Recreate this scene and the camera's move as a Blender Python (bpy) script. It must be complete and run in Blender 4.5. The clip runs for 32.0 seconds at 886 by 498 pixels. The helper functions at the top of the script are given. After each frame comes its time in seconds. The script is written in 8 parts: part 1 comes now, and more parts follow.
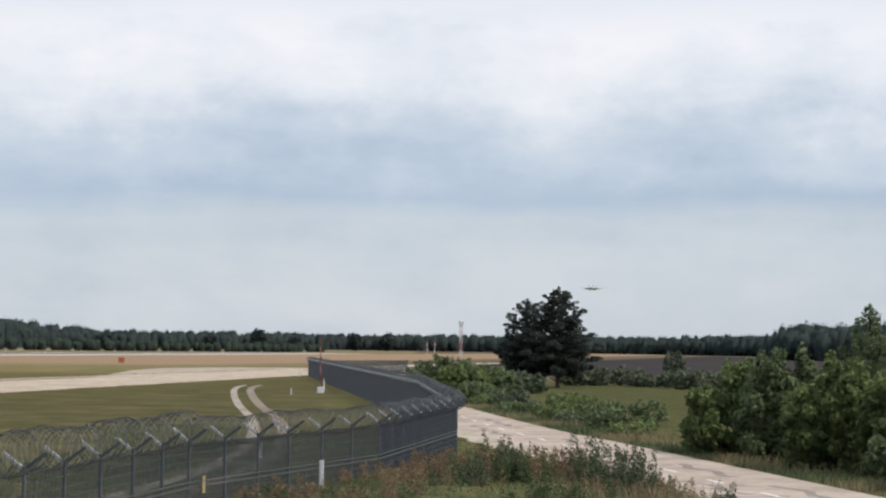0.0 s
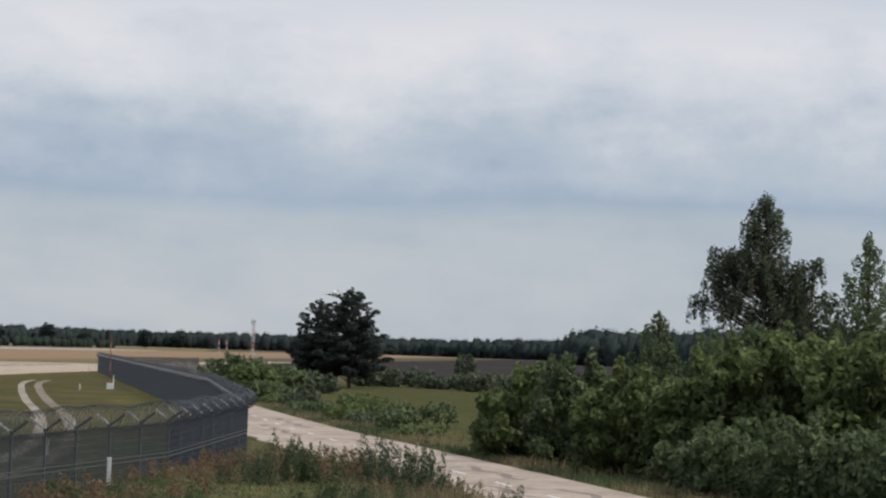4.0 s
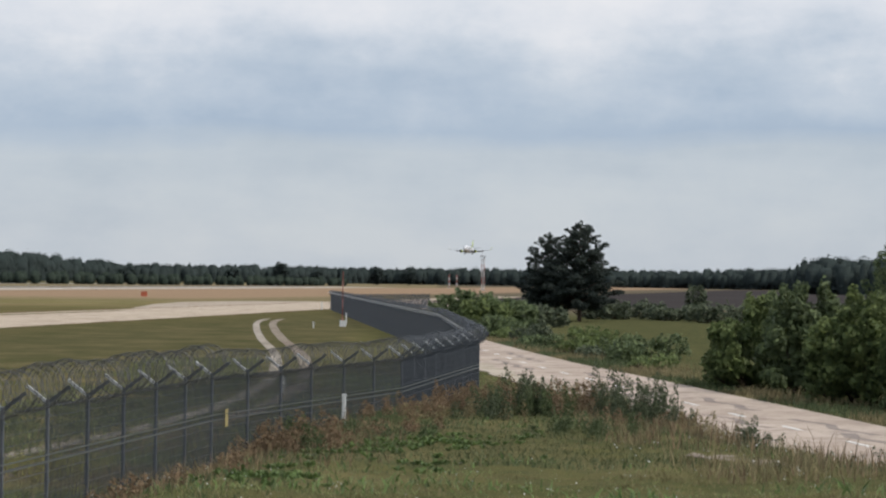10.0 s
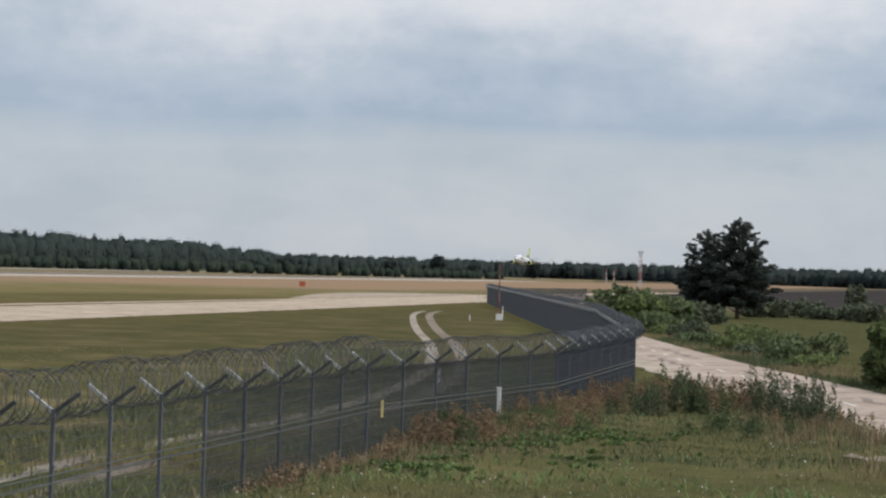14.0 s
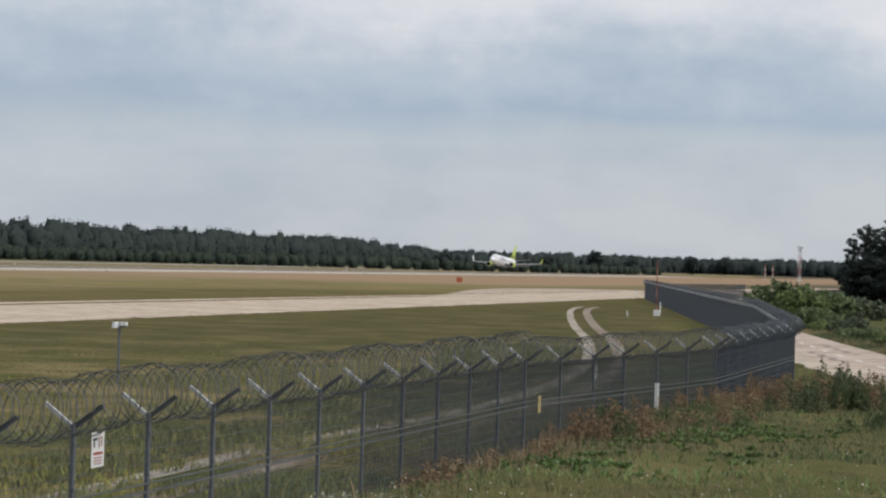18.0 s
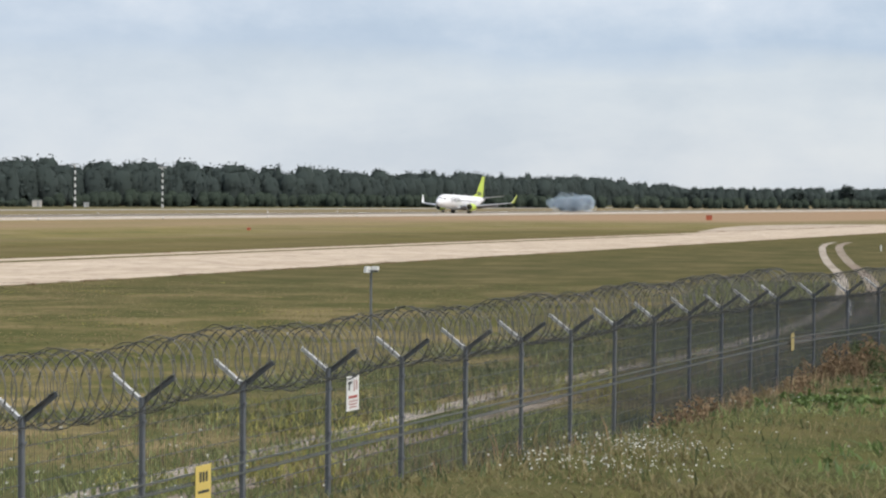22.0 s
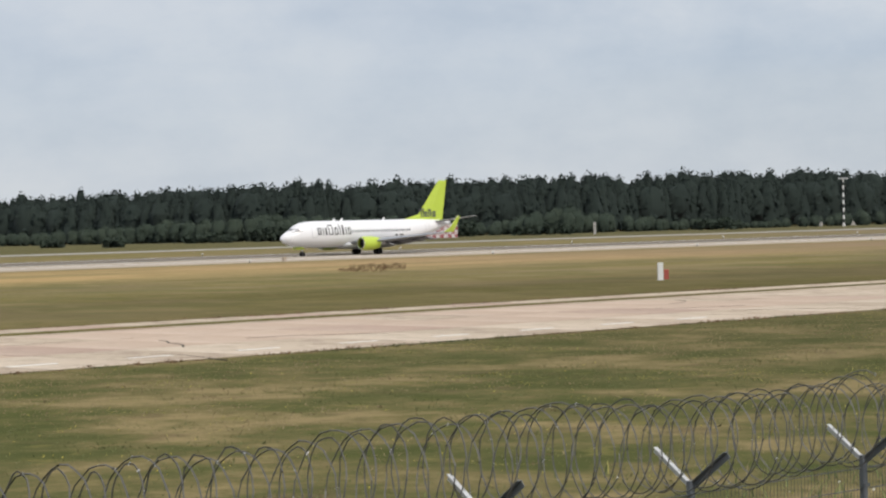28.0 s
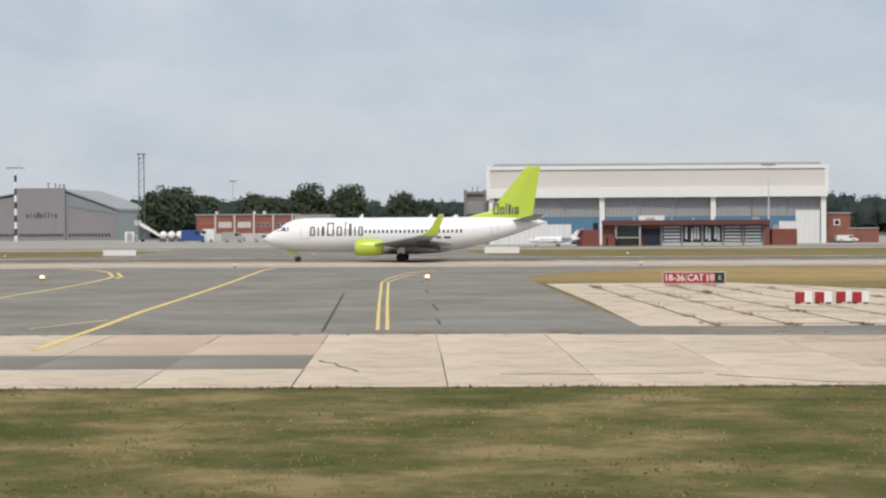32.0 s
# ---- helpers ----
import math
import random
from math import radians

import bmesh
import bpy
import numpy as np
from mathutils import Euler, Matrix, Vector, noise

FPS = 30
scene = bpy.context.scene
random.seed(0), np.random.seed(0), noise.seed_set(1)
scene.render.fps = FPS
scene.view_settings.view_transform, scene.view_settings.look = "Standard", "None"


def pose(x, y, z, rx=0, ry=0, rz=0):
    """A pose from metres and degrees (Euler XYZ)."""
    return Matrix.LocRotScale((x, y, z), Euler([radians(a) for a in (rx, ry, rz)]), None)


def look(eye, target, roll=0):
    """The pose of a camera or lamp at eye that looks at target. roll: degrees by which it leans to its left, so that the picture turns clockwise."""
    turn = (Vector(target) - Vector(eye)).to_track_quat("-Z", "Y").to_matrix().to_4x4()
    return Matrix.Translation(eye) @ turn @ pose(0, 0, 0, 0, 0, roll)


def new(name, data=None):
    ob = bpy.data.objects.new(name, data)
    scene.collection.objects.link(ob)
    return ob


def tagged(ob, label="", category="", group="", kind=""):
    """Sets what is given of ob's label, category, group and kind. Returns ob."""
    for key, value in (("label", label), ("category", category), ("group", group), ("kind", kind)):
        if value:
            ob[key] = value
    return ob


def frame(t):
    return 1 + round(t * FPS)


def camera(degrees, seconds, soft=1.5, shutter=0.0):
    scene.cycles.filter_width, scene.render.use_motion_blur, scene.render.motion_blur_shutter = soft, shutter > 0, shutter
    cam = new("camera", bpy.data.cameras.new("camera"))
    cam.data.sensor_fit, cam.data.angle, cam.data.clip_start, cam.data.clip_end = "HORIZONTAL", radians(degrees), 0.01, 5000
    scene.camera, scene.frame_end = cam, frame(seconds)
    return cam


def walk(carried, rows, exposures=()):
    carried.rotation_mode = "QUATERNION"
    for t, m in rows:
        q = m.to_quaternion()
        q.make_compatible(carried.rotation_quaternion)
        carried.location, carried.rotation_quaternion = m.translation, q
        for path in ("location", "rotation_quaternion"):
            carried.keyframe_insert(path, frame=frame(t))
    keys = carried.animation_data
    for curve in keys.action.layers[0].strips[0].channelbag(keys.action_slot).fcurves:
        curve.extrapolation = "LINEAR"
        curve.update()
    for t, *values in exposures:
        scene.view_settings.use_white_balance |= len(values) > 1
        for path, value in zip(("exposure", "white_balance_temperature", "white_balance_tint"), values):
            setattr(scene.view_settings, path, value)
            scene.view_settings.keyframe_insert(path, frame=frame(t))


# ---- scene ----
# ---------------------------------------------------------------- camera
EYE = Vector((0, 0, 4.7))
cam = camera(21.859, 32.0, soft=2.3, shutter=0.0)


def aim(yaw, pitch, roll):
    """Camera pose at EYE from degrees: yaw to the left of +y, pitch up, roll."""
    a, b = radians(yaw), radians(pitch)
    way = Vector((-math.sin(a) * math.cos(b), math.cos(a) * math.cos(b), math.sin(b)))
    return look(EYE, EYE + 100 * way, roll)


walk(cam, [(t, aim(a, b, c)) for t, a, b, c in (
        (0, -2.381, 2.415, 0.815), (0.5, -2.665, 2.193, 1.160), (1, -3.461, 2.079, 1.272), (1.5, -5.459, 1.780, 1.321),
        (2, -5.777, 2.145, 1.452), (2.5, -5.956, 2.784, 1.505), (3, -6.910, 2.706, 1.646), (3.5, -7.466, 2.488, 1.772),
        (5.5, -7.276, 2.879, 2.286), (6, -7.228, 2.885, 1.928), (6.5, -6.663, 2.763, 1.519), (7, -4.649, 2.318, 0.503),
        (7.5, -3.854, 1.325, 0.716), (8, -2.187, 0.712, 0.279), (8.5, -2.035, 1.172, 0.766), (9, -2.800, 1.582, 0.569),
        (9.5, -2.798, 1.462, 0.885), (10, -1.855, 0.754, 0.810), (10.5, -1.690, 0.908, 0.958), (11, -1.400, 0.774, 0.925),
        (11.5, -1.064, 0.908, 0.919), (12, -0.480, 0.915, 1.255), (12.5, -0.502, 0.667, 1.735), (13, -0.000, 0.621, 1.735),
        (13.5, 0.994, 0.634, 1.566), (14, 2.069, 0.512, 1.740), (14.5, 3.257, -0.427, 1.269), (16.5, 4.196, -0.038, 1.803),
        (17, 4.287, 0.364, 1.410), (17.5, 4.409, 0.474, 1.327), (18, 5.984, 0.290, 1.694), (18.5, 7.848, -0.198, 2.020),
        (19, 8.487, -0.303, 1.729), (19.5, 9.122, -0.374, 1.332), (20, 9.399, -0.387, 1.137), (20.5, 10.561, -0.841, 0.906),
        (21, 11.290, -0.811, 0.400), (21.5, 11.648, -0.797, 0.410), (22, 12.159, -1.299, 0.410), (22.5, 12.662, -1.596, 0.061),
        (23, 14.613, -1.180, -0.103), (23.5, 16.362, -0.805, 0.102), (24, 18.300, -0.785, 0.377), (24.5, 20.452, -0.545, 0.378),
        (26.5, 26.311, -0.901, -1.265), (27, 26.465, 0.287, -0.937), (27.5, 31.456, 0.182, -1.480), (28, 36.335, -0.682, -1.360),
        (28.5, 41.180, -0.710, -1.772), (29, 45.288, -0.576, -0.125), (29.5, 49.793, -0.990, 0.748), (30, 54.753, -0.858, 0.502),
        (30.5, 59.286, -0.873, 0.793), (31, 65.658, -0.864, 0.640), (31.5, 73.446, -0.902, 0.113), (32, 80.974, -0.683, -0.332))],
     exposures=[(0, 0.1, 6330, 10), (1, -0.14, 6330, 10), (3, -0.2, 6330, 10), (6, -0.16, 6330, 10), (7, -0.06, 6330, 10), (8, 0.05, 6330, 10), (9, -0.17, 6330, 10), (10, -0.04, 6330, 10), (11, -0.1, 6340, 10), (13, -0.15, 6340, 10), (16, -0.08, 6360, 10), (18, -0.12, 6390, 10), (19, 0.14, 6400, 10), (20, 0.14, 6420, 10), (22, 0.28, 6460, 10), (23, 0.32, 6480, 10), (26, 0.2, 6520, 10), (28, 0.05, 6560, 10), (29, 0.1, 6560, 10), (29.5, -0.1, 6550, 10), (30.5, 0.0, 6560, 10), (32, 0.02, 6580, 10)])

# ---------------------------------------------------------------- sky and sun
AZ_RUNWAY = -12.5                       # bearing of the runway, degrees to the left of +y
U = Vector((-math.sin(radians(AZ_RUNWAY)), math.cos(radians(AZ_RUNWAY)), 0))
N = Vector((-U.y, U.x, 0))              # away from the camera, across the runway


def at(s, p, z=0.0):
    """A place s metres along the runway and p metres across it."""
    v = U * s + N * p
    return Vector((v.x, v.y, z))


def polar(az, d, z=0.0):
    a = radians(az)
    return Vector((-math.sin(a) * d, math.cos(a) * d, z))


RZ = math.degrees(math.atan2(U.y, U.x))     # turns local x along the runway

SUN_AZ, SUN_EL = -105.0, 52.0
world = bpy.data.worlds.new("sky")
scene.world = world
world.use_nodes = True
wt = world.node_tree
wt.nodes.clear()


def wn(kind, **kw):
    n = wt.nodes.new(kind)
    for k, v in kw.items():
        n.inputs[k].default_value = v
    return n


wout = wt.nodes.new("ShaderNodeOutputWorld")
sky = wt.nodes.new("ShaderNodeTexSky")
sky.sky_type, sky.sun_disc = "NISHITA", False
sky.sun_elevation, sky.sun_rotation = radians(SUN_EL), radians(-SUN_AZ)
sky_bg = wn("ShaderNodeBackground", Strength=0.10)
wt.links.new(sky.outputs[0], sky_bg.inputs[0])
coord = wt.nodes.new("ShaderNodeTexCoord")
# clouds: two layers of noise drawn out along the horizon
warp = wt.nodes.new("ShaderNodeMapping")
warp.inputs["Scale"].default_value = (5.0, 5.0, 26.0)
wt.links.new(coord.outputs["Generated"], warp.inputs[0])
big = wn("ShaderNodeTexNoise", Scale=1.0, Detail=6.0, Roughness=0.52, Distortion=0.25)
wt.links.new(warp.outputs[0], big.inputs["Vector"])
warp2 = wt.nodes.new("ShaderNodeMapping")
warp2.inputs["Scale"].default_value = (19.0, 19.0, 30.0)
warp2.inputs["Location"].default_value = (3.0, 1.0, 2.0)
wt.links.new(coord.outputs["Generated"], warp2.inputs[0])
fine = wn("ShaderNodeTexNoise", Scale=1.0, Detail=7.0, Roughness=0.6)
wt.links.new(warp2.outputs[0], fine.inputs["Vector"])
sep = wt.nodes.new("ShaderNodeSeparateXYZ")
wt.links.new(coord.outputs["Generated"], sep.inputs[0])


def wmath(op, a, b=0.5, c=0.0):
    n = wt.nodes.new("ShaderNodeMath")
    n.operation = op
    for i, v in enumerate((a, b, c)):
        if isinstance(v, (int, float)):
            n.inputs[i].default_value = v
        else:
            wt.links.new(v, n.inputs[i])
    return n.outputs[0]


def wramp(fac, stops):
    n = wt.nodes.new("ShaderNodeValToRGB")
    while len(n.color_ramp.elements) < len(stops):
        n.color_ramp.elements.new(0.5)
    for e, (p, c) in zip(n.color_ramp.elements, stops):
        e.position, e.color = p, (*c, 1)
    wt.links.new(fac, n.inputs[0])
    return n.outputs[0]


mixed = wmath("MULTIPLY_ADD", fine.outputs[0], 0.45, wmath("MULTIPLY", big.outputs[0], 0.55))
# a cloud deck with a flat blue-grey base and white heaped tops; farther round it thins to an even veil
height = wmath("MULTIPLY_ADD", sep.outputs["Z"], 5.0, wmath("MULTIPLY_ADD", wmath("MULTIPLY_ADD", fine.outputs[0], 0.75, wmath("MULTIPLY", big.outputs[0], 0.25)), 0.46, -0.23))
low = wmath("MULTIPLY_ADD", sep.outputs["Z"], 5.0, wmath("MULTIPLY_ADD", big.outputs[0], 0.22, -0.11))
heaps = wramp(height, [(0.34, (0.0, 0.0, 0.0)), (0.46, (0.22, 0.22, 0.22)), (0.58, (0.75, 0.75, 0.75)), (0.70, (1.0, 1.0, 1.0)), (0.84, (0.62, 0.62, 0.62)), (1.0, (0.35, 0.35, 0.35))])
base = wramp(low, [(0.0, (0.60, 0.63, 0.66)), (0.27, (0.575, 0.62, 0.66)), (0.325, (0.45, 0.53, 0.632)), (0.42, (0.49, 0.565, 0.655)), (0.60, (0.60, 0.66, 0.71)), (1.0, (0.60, 0.66, 0.72))])
veil = wramp(low, [(0.0, (0.595, 0.638, 0.690)), (0.3, (0.550, 0.604, 0.677)), (0.6, (0.520, 0.576, 0.666)), (1.0, (0.535, 0.588, 0.670))])


def wblend(fac, a, b, mode="MIX"):
    n = wt.nodes.new("ShaderNodeMix")
    n.data_type, n.blend_type = "RGBA", mode
    for k, v in ((0, fac), (6, a), (7, b)):
        if isinstance(v, tuple):
            n.inputs[k].default_value = (*v, 1)
        elif isinstance(v, (int, float)):
            n.inputs[k].default_value = v
        else:
            wt.links.new(v, n.inputs[k])
    return n.outputs[2]


round_left = wramp(wmath("MULTIPLY", sep.outputs["X"], -1.0), [(0.12, (0.0, 0.0, 0.0)), (0.62, (1.0, 1.0, 1.0))])
deck = wblend(heaps, base, (0.86, 0.85, 0.865))
deck = wblend(round_left, deck, wblend(wmath("MULTIPLY", heaps, 0.35), veil, (0.72, 0.74, 0.76)))
tone = wramp(mixed, [(0.38, (0.87, 0.905, 0.95)), (0.5, (0.972, 0.985, 1.005)), (0.62, (1.06, 1.05, 1.04))])
cloud = wblend(1.0, deck, tone, "MULTIPLY")
cloud_bg = wn("ShaderNodeBackground", Strength=1.0)
wt.links.new(cloud, cloud_bg.inputs[0])
wmix = wt.nodes.new("ShaderNodeMixShader")
wmix.inputs[0].default_value = 0.90
wt.links.new(sky_bg.outputs[0], wmix.inputs[1])
wt.links.new(cloud_bg.outputs[0], wmix.inputs[2])
wt.links.new(wmix.outputs[0], wout.inputs[0])

sun_data = bpy.data.lights.new("sun", "SUN")
sun_data.energy, sun_data.angle, sun_data.color = 2.3, radians(10), (1.0, 0.94, 0.85)
sun = new("sun", sun_data)
sun.matrix_world = look(polar(SUN_AZ, 100, 100 * math.tan(radians(SUN_EL))), (0, 0, 0))
tagged(sun, kind="structure")

# ---------------------------------------------------------------- materials


class Nodes:
    """A small helper round one node material."""

    def __init__(self, name):
        self.m = bpy.data.materials.new(name)
        self.m.use_nodes = True
        self.t = self.m.node_tree
        self.b = self.t.nodes["Principled BSDF"]
        self.co = self.t.nodes.new("ShaderNodeTexCoord")

    def link(self, a, b):
        self.t.links.new(a, b)

    def noise(self, scale, detail=4.0, rough=0.55, squash=None):
        n = self.t.nodes.new("ShaderNodeTexNoise")
        n.inputs["Scale"].default_value, n.inputs["Detail"].default_value = scale, detail
        n.inputs["Roughness"].default_value = rough
        src = self.co.outputs["Object"]
        if squash:
            mp = self.t.nodes.new("ShaderNodeMapping")
            mp.inputs["Scale"].default_value = squash[:3]
            if len(squash) > 3:
                mp.inputs["Rotation"].default_value = (0, 0, radians(squash[3]))
            self.link(src, mp.inputs[0])
            src = mp.outputs[0]
        self.link(src, n.inputs["Vector"])
        return n.outputs[0]

    def streak(self, size, shift):
        """Noise drawn out along the runway; size: metres along it and across it."""
        mp = self.t.nodes.new("ShaderNodeMapping")
        mp.vector_type = "TEXTURE"
        mp.inputs["Location"].default_value = (shift, shift, 0)
        mp.inputs["Rotation"].default_value = (0, 0, radians(RZ))
        mp.inputs["Scale"].default_value = (*size, 10.0)
        self.link(self.co.outputs["Object"], mp.inputs[0])
        n = self.t.nodes.new("ShaderNodeTexNoise")
        n.inputs["Scale"].default_value, n.inputs["Detail"].default_value, n.inputs["Roughness"].default_value = 1.0, 4.0, 0.55
        self.link(mp.outputs[0], n.inputs["Vector"])
        return n.outputs[0]

    def ramp(self, fac, *stops):
        n = self.t.nodes.new("ShaderNodeValToRGB")
        while len(n.color_ramp.elements) < len(stops):
            n.color_ramp.elements.new(0.5)
        for e, (p, c) in zip(n.color_ramp.elements, stops):
            e.position = p
            e.color = (*c, 1) if isinstance(c, tuple) else (c, c, c, 1)
        self.link(fac, n.inputs[0])
        return n.outputs[0]

    def mix(self, fac, a, b, mode="MIX"):
        n = self.t.nodes.new("ShaderNodeMix")
        n.data_type, n.blend_type = "RGBA", mode
        for i, v in ((0, fac), (6, a), (7, b)):
            if isinstance(v, (int, float)):
                n.inputs[i].default_value = v
            elif isinstance(v, tuple):
                n.inputs[i].default_value = (*v, 1)
            else:
                self.link(v, n.inputs[i])
        return n.outputs[2]

    def math(self, op, a, b=0.0, clamp=False):
        n = self.t.nodes.new("ShaderNodeMath")
        n.operation, n.use_clamp = op, clamp
        for i, v in enumerate((a, b)):
            if isinstance(v, (int, float)):
                n.inputs[i].default_value = v
            else:
                self.link(v, n.inputs[i])
        return n.outputs[0]

    def random(self):
        return self.t.nodes.new("ShaderNodeObjectInfo").outputs["Random"]

    def island(self):
        return self.t.nodes.new("ShaderNodeNewGeometry").outputs["Random Per Island"]

    def bump(self, height, strength, dist=0.02):
        n = self.t.nodes.new("ShaderNodeBump")
        n.inputs["Strength"].default_value, n.inputs["Distance"].default_value = strength, dist
        self.link(height, n.inputs["Height"])
        self.link(n.outputs[0], self.b.inputs["Normal"])

    def done(self, col=None, rough=0.8, metal=0.0, spec=0.5):
        if col is not None:
            if isinstance(col, tuple):
                self.b.inputs["Base Color"].default_value = (*col, 1)
            else:
                self.link(col, self.b.inputs["Base Color"])
        self.b.inputs["Roughness"].default_value = rough
        self.b.inputs["Metallic"].default_value = metal
        self.b.inputs["Specular IOR Level"].default_value = spec
        return self.m


def mat(name, col, rough=0.7, metal=0.0, var=0.12, scale=0.8, grain=14.0, bump=0.15, rnd=0.0, spec=0.5):
    """A plain surface with stains at a large scale, grain at a small one and fine relief."""
    k = Nodes(name)
    lo, hi = tuple(c * (1 - var) for c in col), tuple(min(1.0, c * (1 + var)) for c in col)
    c = k.mix(k.noise(scale, 5), lo, hi)
    g = k.noise(grain, 3)
    c = k.mix(var, c, k.ramp(g, (0.35, 0.6), (0.65, 1.0)), "MULTIPLY")
    if rnd:
        c = k.mix(1.0, c, k.ramp(k.random(), (0.0, 1 - rnd), (1.0, 1.0)), "MULTIPLY")
    if bump:
        k.bump(g, bump, 0.01)
    return k.done(c, rough, metal, spec)


def leaf_mat(name, dark, light, rough=0.6, trans=0.25, lean=1.1, patch=0.35, depth=0.5):
    k = Nodes(name)
    c = k.mix(k.ramp(k.island(), (0.0, 0.0), (1.0, 1.0)), dark, light)
    c = k.mix(depth, c, k.ramp(k.noise(patch, 3), (0.3, 0.55), (0.7, 1.0)), "MULTIPLY")
    m = k.done(c, rough, 0, 0.25)
    tr = k.t.nodes.new("ShaderNodeBsdfTranslucent")
    # thin leaves scatter light softly: their normals lean towards the vertical
    geo = k.t.nodes.new("ShaderNodeNewGeometry")
    add = k.t.nodes.new("ShaderNodeVectorMath")
    add.operation = "ADD"
    add.inputs[1].default_value = (0.0, 0.0, lean)
    nrm = k.t.nodes.new("ShaderNodeVectorMath")
    nrm.operation = "NORMALIZE"
    k.link(geo.outputs["Normal"], add.inputs[0])
    k.link(add.outputs[0], nrm.inputs[0])
    k.link(nrm.outputs[0], k.b.inputs["Normal"])
    mx = k.t.nodes.new("ShaderNodeMixShader")
    mx.inputs[0].default_value = trans
    k.link(c, tr.inputs[0])
    k.link(k.b.outputs[0], mx.inputs[1])
    k.link(tr.outputs[0], mx.inputs[2])
    k.link(mx.outputs[0], k.t.nodes["Material Output"].inputs[0])
    return m


def ground_mat():
    """Airfield grass: green and straw in patches, a straw-coloured belt beside the runway, bare soil in spots."""
    k = Nodes("airfield_grass")
    sepn = k.t.nodes.new("ShaderNodeSeparateXYZ")
    k.link(k.co.outputs["Object"], sepn.inputs[0])
    across = k.math("ADD", k.math("MULTIPLY", sepn.outputs[0], N.x), k.math("MULTIPLY", sepn.outputs[1], N.y))
    wide = k.noise(0.035, 5, 0.6)
    midn = k.noise(0.3, 5, 0.65)
    fin = k.noise(2.6, 4, 0.7)
    blade = k.noise(14.0, 3, 0.7)
    green = k.mix(k.ramp(fin, (0.3, 0.0), (0.7, 1.0)), (0.090, 0.096, 0.033), (0.185, 0.172, 0.070))
    straw = k.mix(k.ramp(fin, (0.3, 0.0), (0.7, 1.0)), (0.29, 0.215, 0.10), (0.47, 0.36, 0.185))
    patch = k.math("ADD", k.math("MULTIPLY", wide, 0.5), k.math("MULTIPLY", midn, 0.5))
    dry = k.ramp(patch, (0.40, 0.0), (0.50, 0.16), (0.60, 0.52))
    wob = k.math("ADD", across, k.math("MULTIPLY", k.math("SUBTRACT", wide, 0.5), 60.0))
    belt = k.ramp(k.math("DIVIDE", wob, 600.0), (0.0, 0.0), (0.115, 0.05), (0.215, 0.12), (0.275, 0.25), (0.305, 0.9), (0.42, 0.8), (0.50, 0.45), (0.58, 0.25), (0.68, 0.1), (1.0, 0.2))
    f = k.math("ADD", dry, belt, True)
    # the meadow right of the road stays green
    right = k.ramp(k.math("ADD", k.math("DIVIDE", k.math("SUBTRACT", sepn.outputs[0], k.math("MULTIPLY", sepn.outputs[1], 0.035)), 60.0), 0.5), (0.35, 0.0), (0.41, 0.75), (0.8, 1.0))
    f = k.math("MULTIPLY", f, k.math("SUBTRACT", 1.0, k.math("MULTIPLY", right, 0.75)))
    c = k.mix(f, green, straw)
    wob2 = k.math("ADD", across, k.math("MULTIPLY", k.math("SUBTRACT", midn, 0.5), 26.0))
    gold = k.ramp(k.math("DIVIDE", wob2, 600.0), (0.285, 0.0), (0.315, 0.85), (0.375, 0.9), (0.392, 0.0))
    gold = k.math("MULTIPLY", gold, k.ramp(k.math("DIVIDE", sepn.outputs[1], 1000.0), (0.03, 0.25), (0.09, 1.0), (0.20, 1.0), (0.42, 0.6), (0.9, 0.6)))
    strip = k.noise(0.22, 6, 0.72)
    keep = k.math("SUBTRACT", 1.0, gold)
    c = k.mix(k.math("MULTIPLY", k.ramp(strip, (0.48, 0.0), (0.58, 0.75)), k.math("MULTIPLY", keep, k.ramp(k.math("DIVIDE", across, 600.0), (0.11, 1.0), (0.17, 0.25)))), c, (0.072, 0.092, 0.030))
    lanes = k.math("MULTIPLY", k.ramp(k.noise(0.055, 5, 0.75, (1, 1, 1, 20)), (0.42, 0.0), (0.56, 0.6)), k.ramp(k.math("DIVIDE", across, 600.0), (0.12, 0.0), (0.18, 1.0)))
    c = k.mix(lanes, c, (0.27, 0.225, 0.11))
    c = k.mix(k.math("MULTIPLY", k.ramp(k.noise(0.31, 6, 0.72, (1, 1, 1, 40)), (0.52, 0.0), (0.62, 0.7)), keep), c, (0.27, 0.205, 0.10))
    c = k.mix(k.math("MULTIPLY", k.ramp(k.noise(0.5, 5, 0.7, (1, 1, 1, 70)), (0.55, 0.0), (0.64, 0.75)), keep), c, (0.20, 0.195, 0.048))
    c = k.mix(k.math("MULTIPLY", right, 0.9), c, k.mix(k.ramp(midn, (0.35, 0.0), (0.65, 1.0)), (0.046, 0.060, 0.030), (0.088, 0.092, 0.048)))
    c = k.mix(k.ramp(k.noise(0.9, 4, 0.6), (0.62, 0.0), (0.72, 0.55)), c, (0.16, 0.12, 0.075))
    # far down the field the grass is burnt to a dull mauve brown
    burnt = k.math("MULTIPLY", k.ramp(k.math("DIVIDE", k.math("ADD", sepn.outputs[1], k.math("MULTIPLY", wide, 90.0)), 1000.0), (0.43, 0.0), (0.56, 0.75)), k.math("SUBTRACT", 1.0, right))
    c = k.mix(burnt, c, k.mix(k.ramp(midn, (0.35, 0.0), (0.65, 1.0)), (0.20, 0.150, 0.115), (0.33, 0.26, 0.20)))
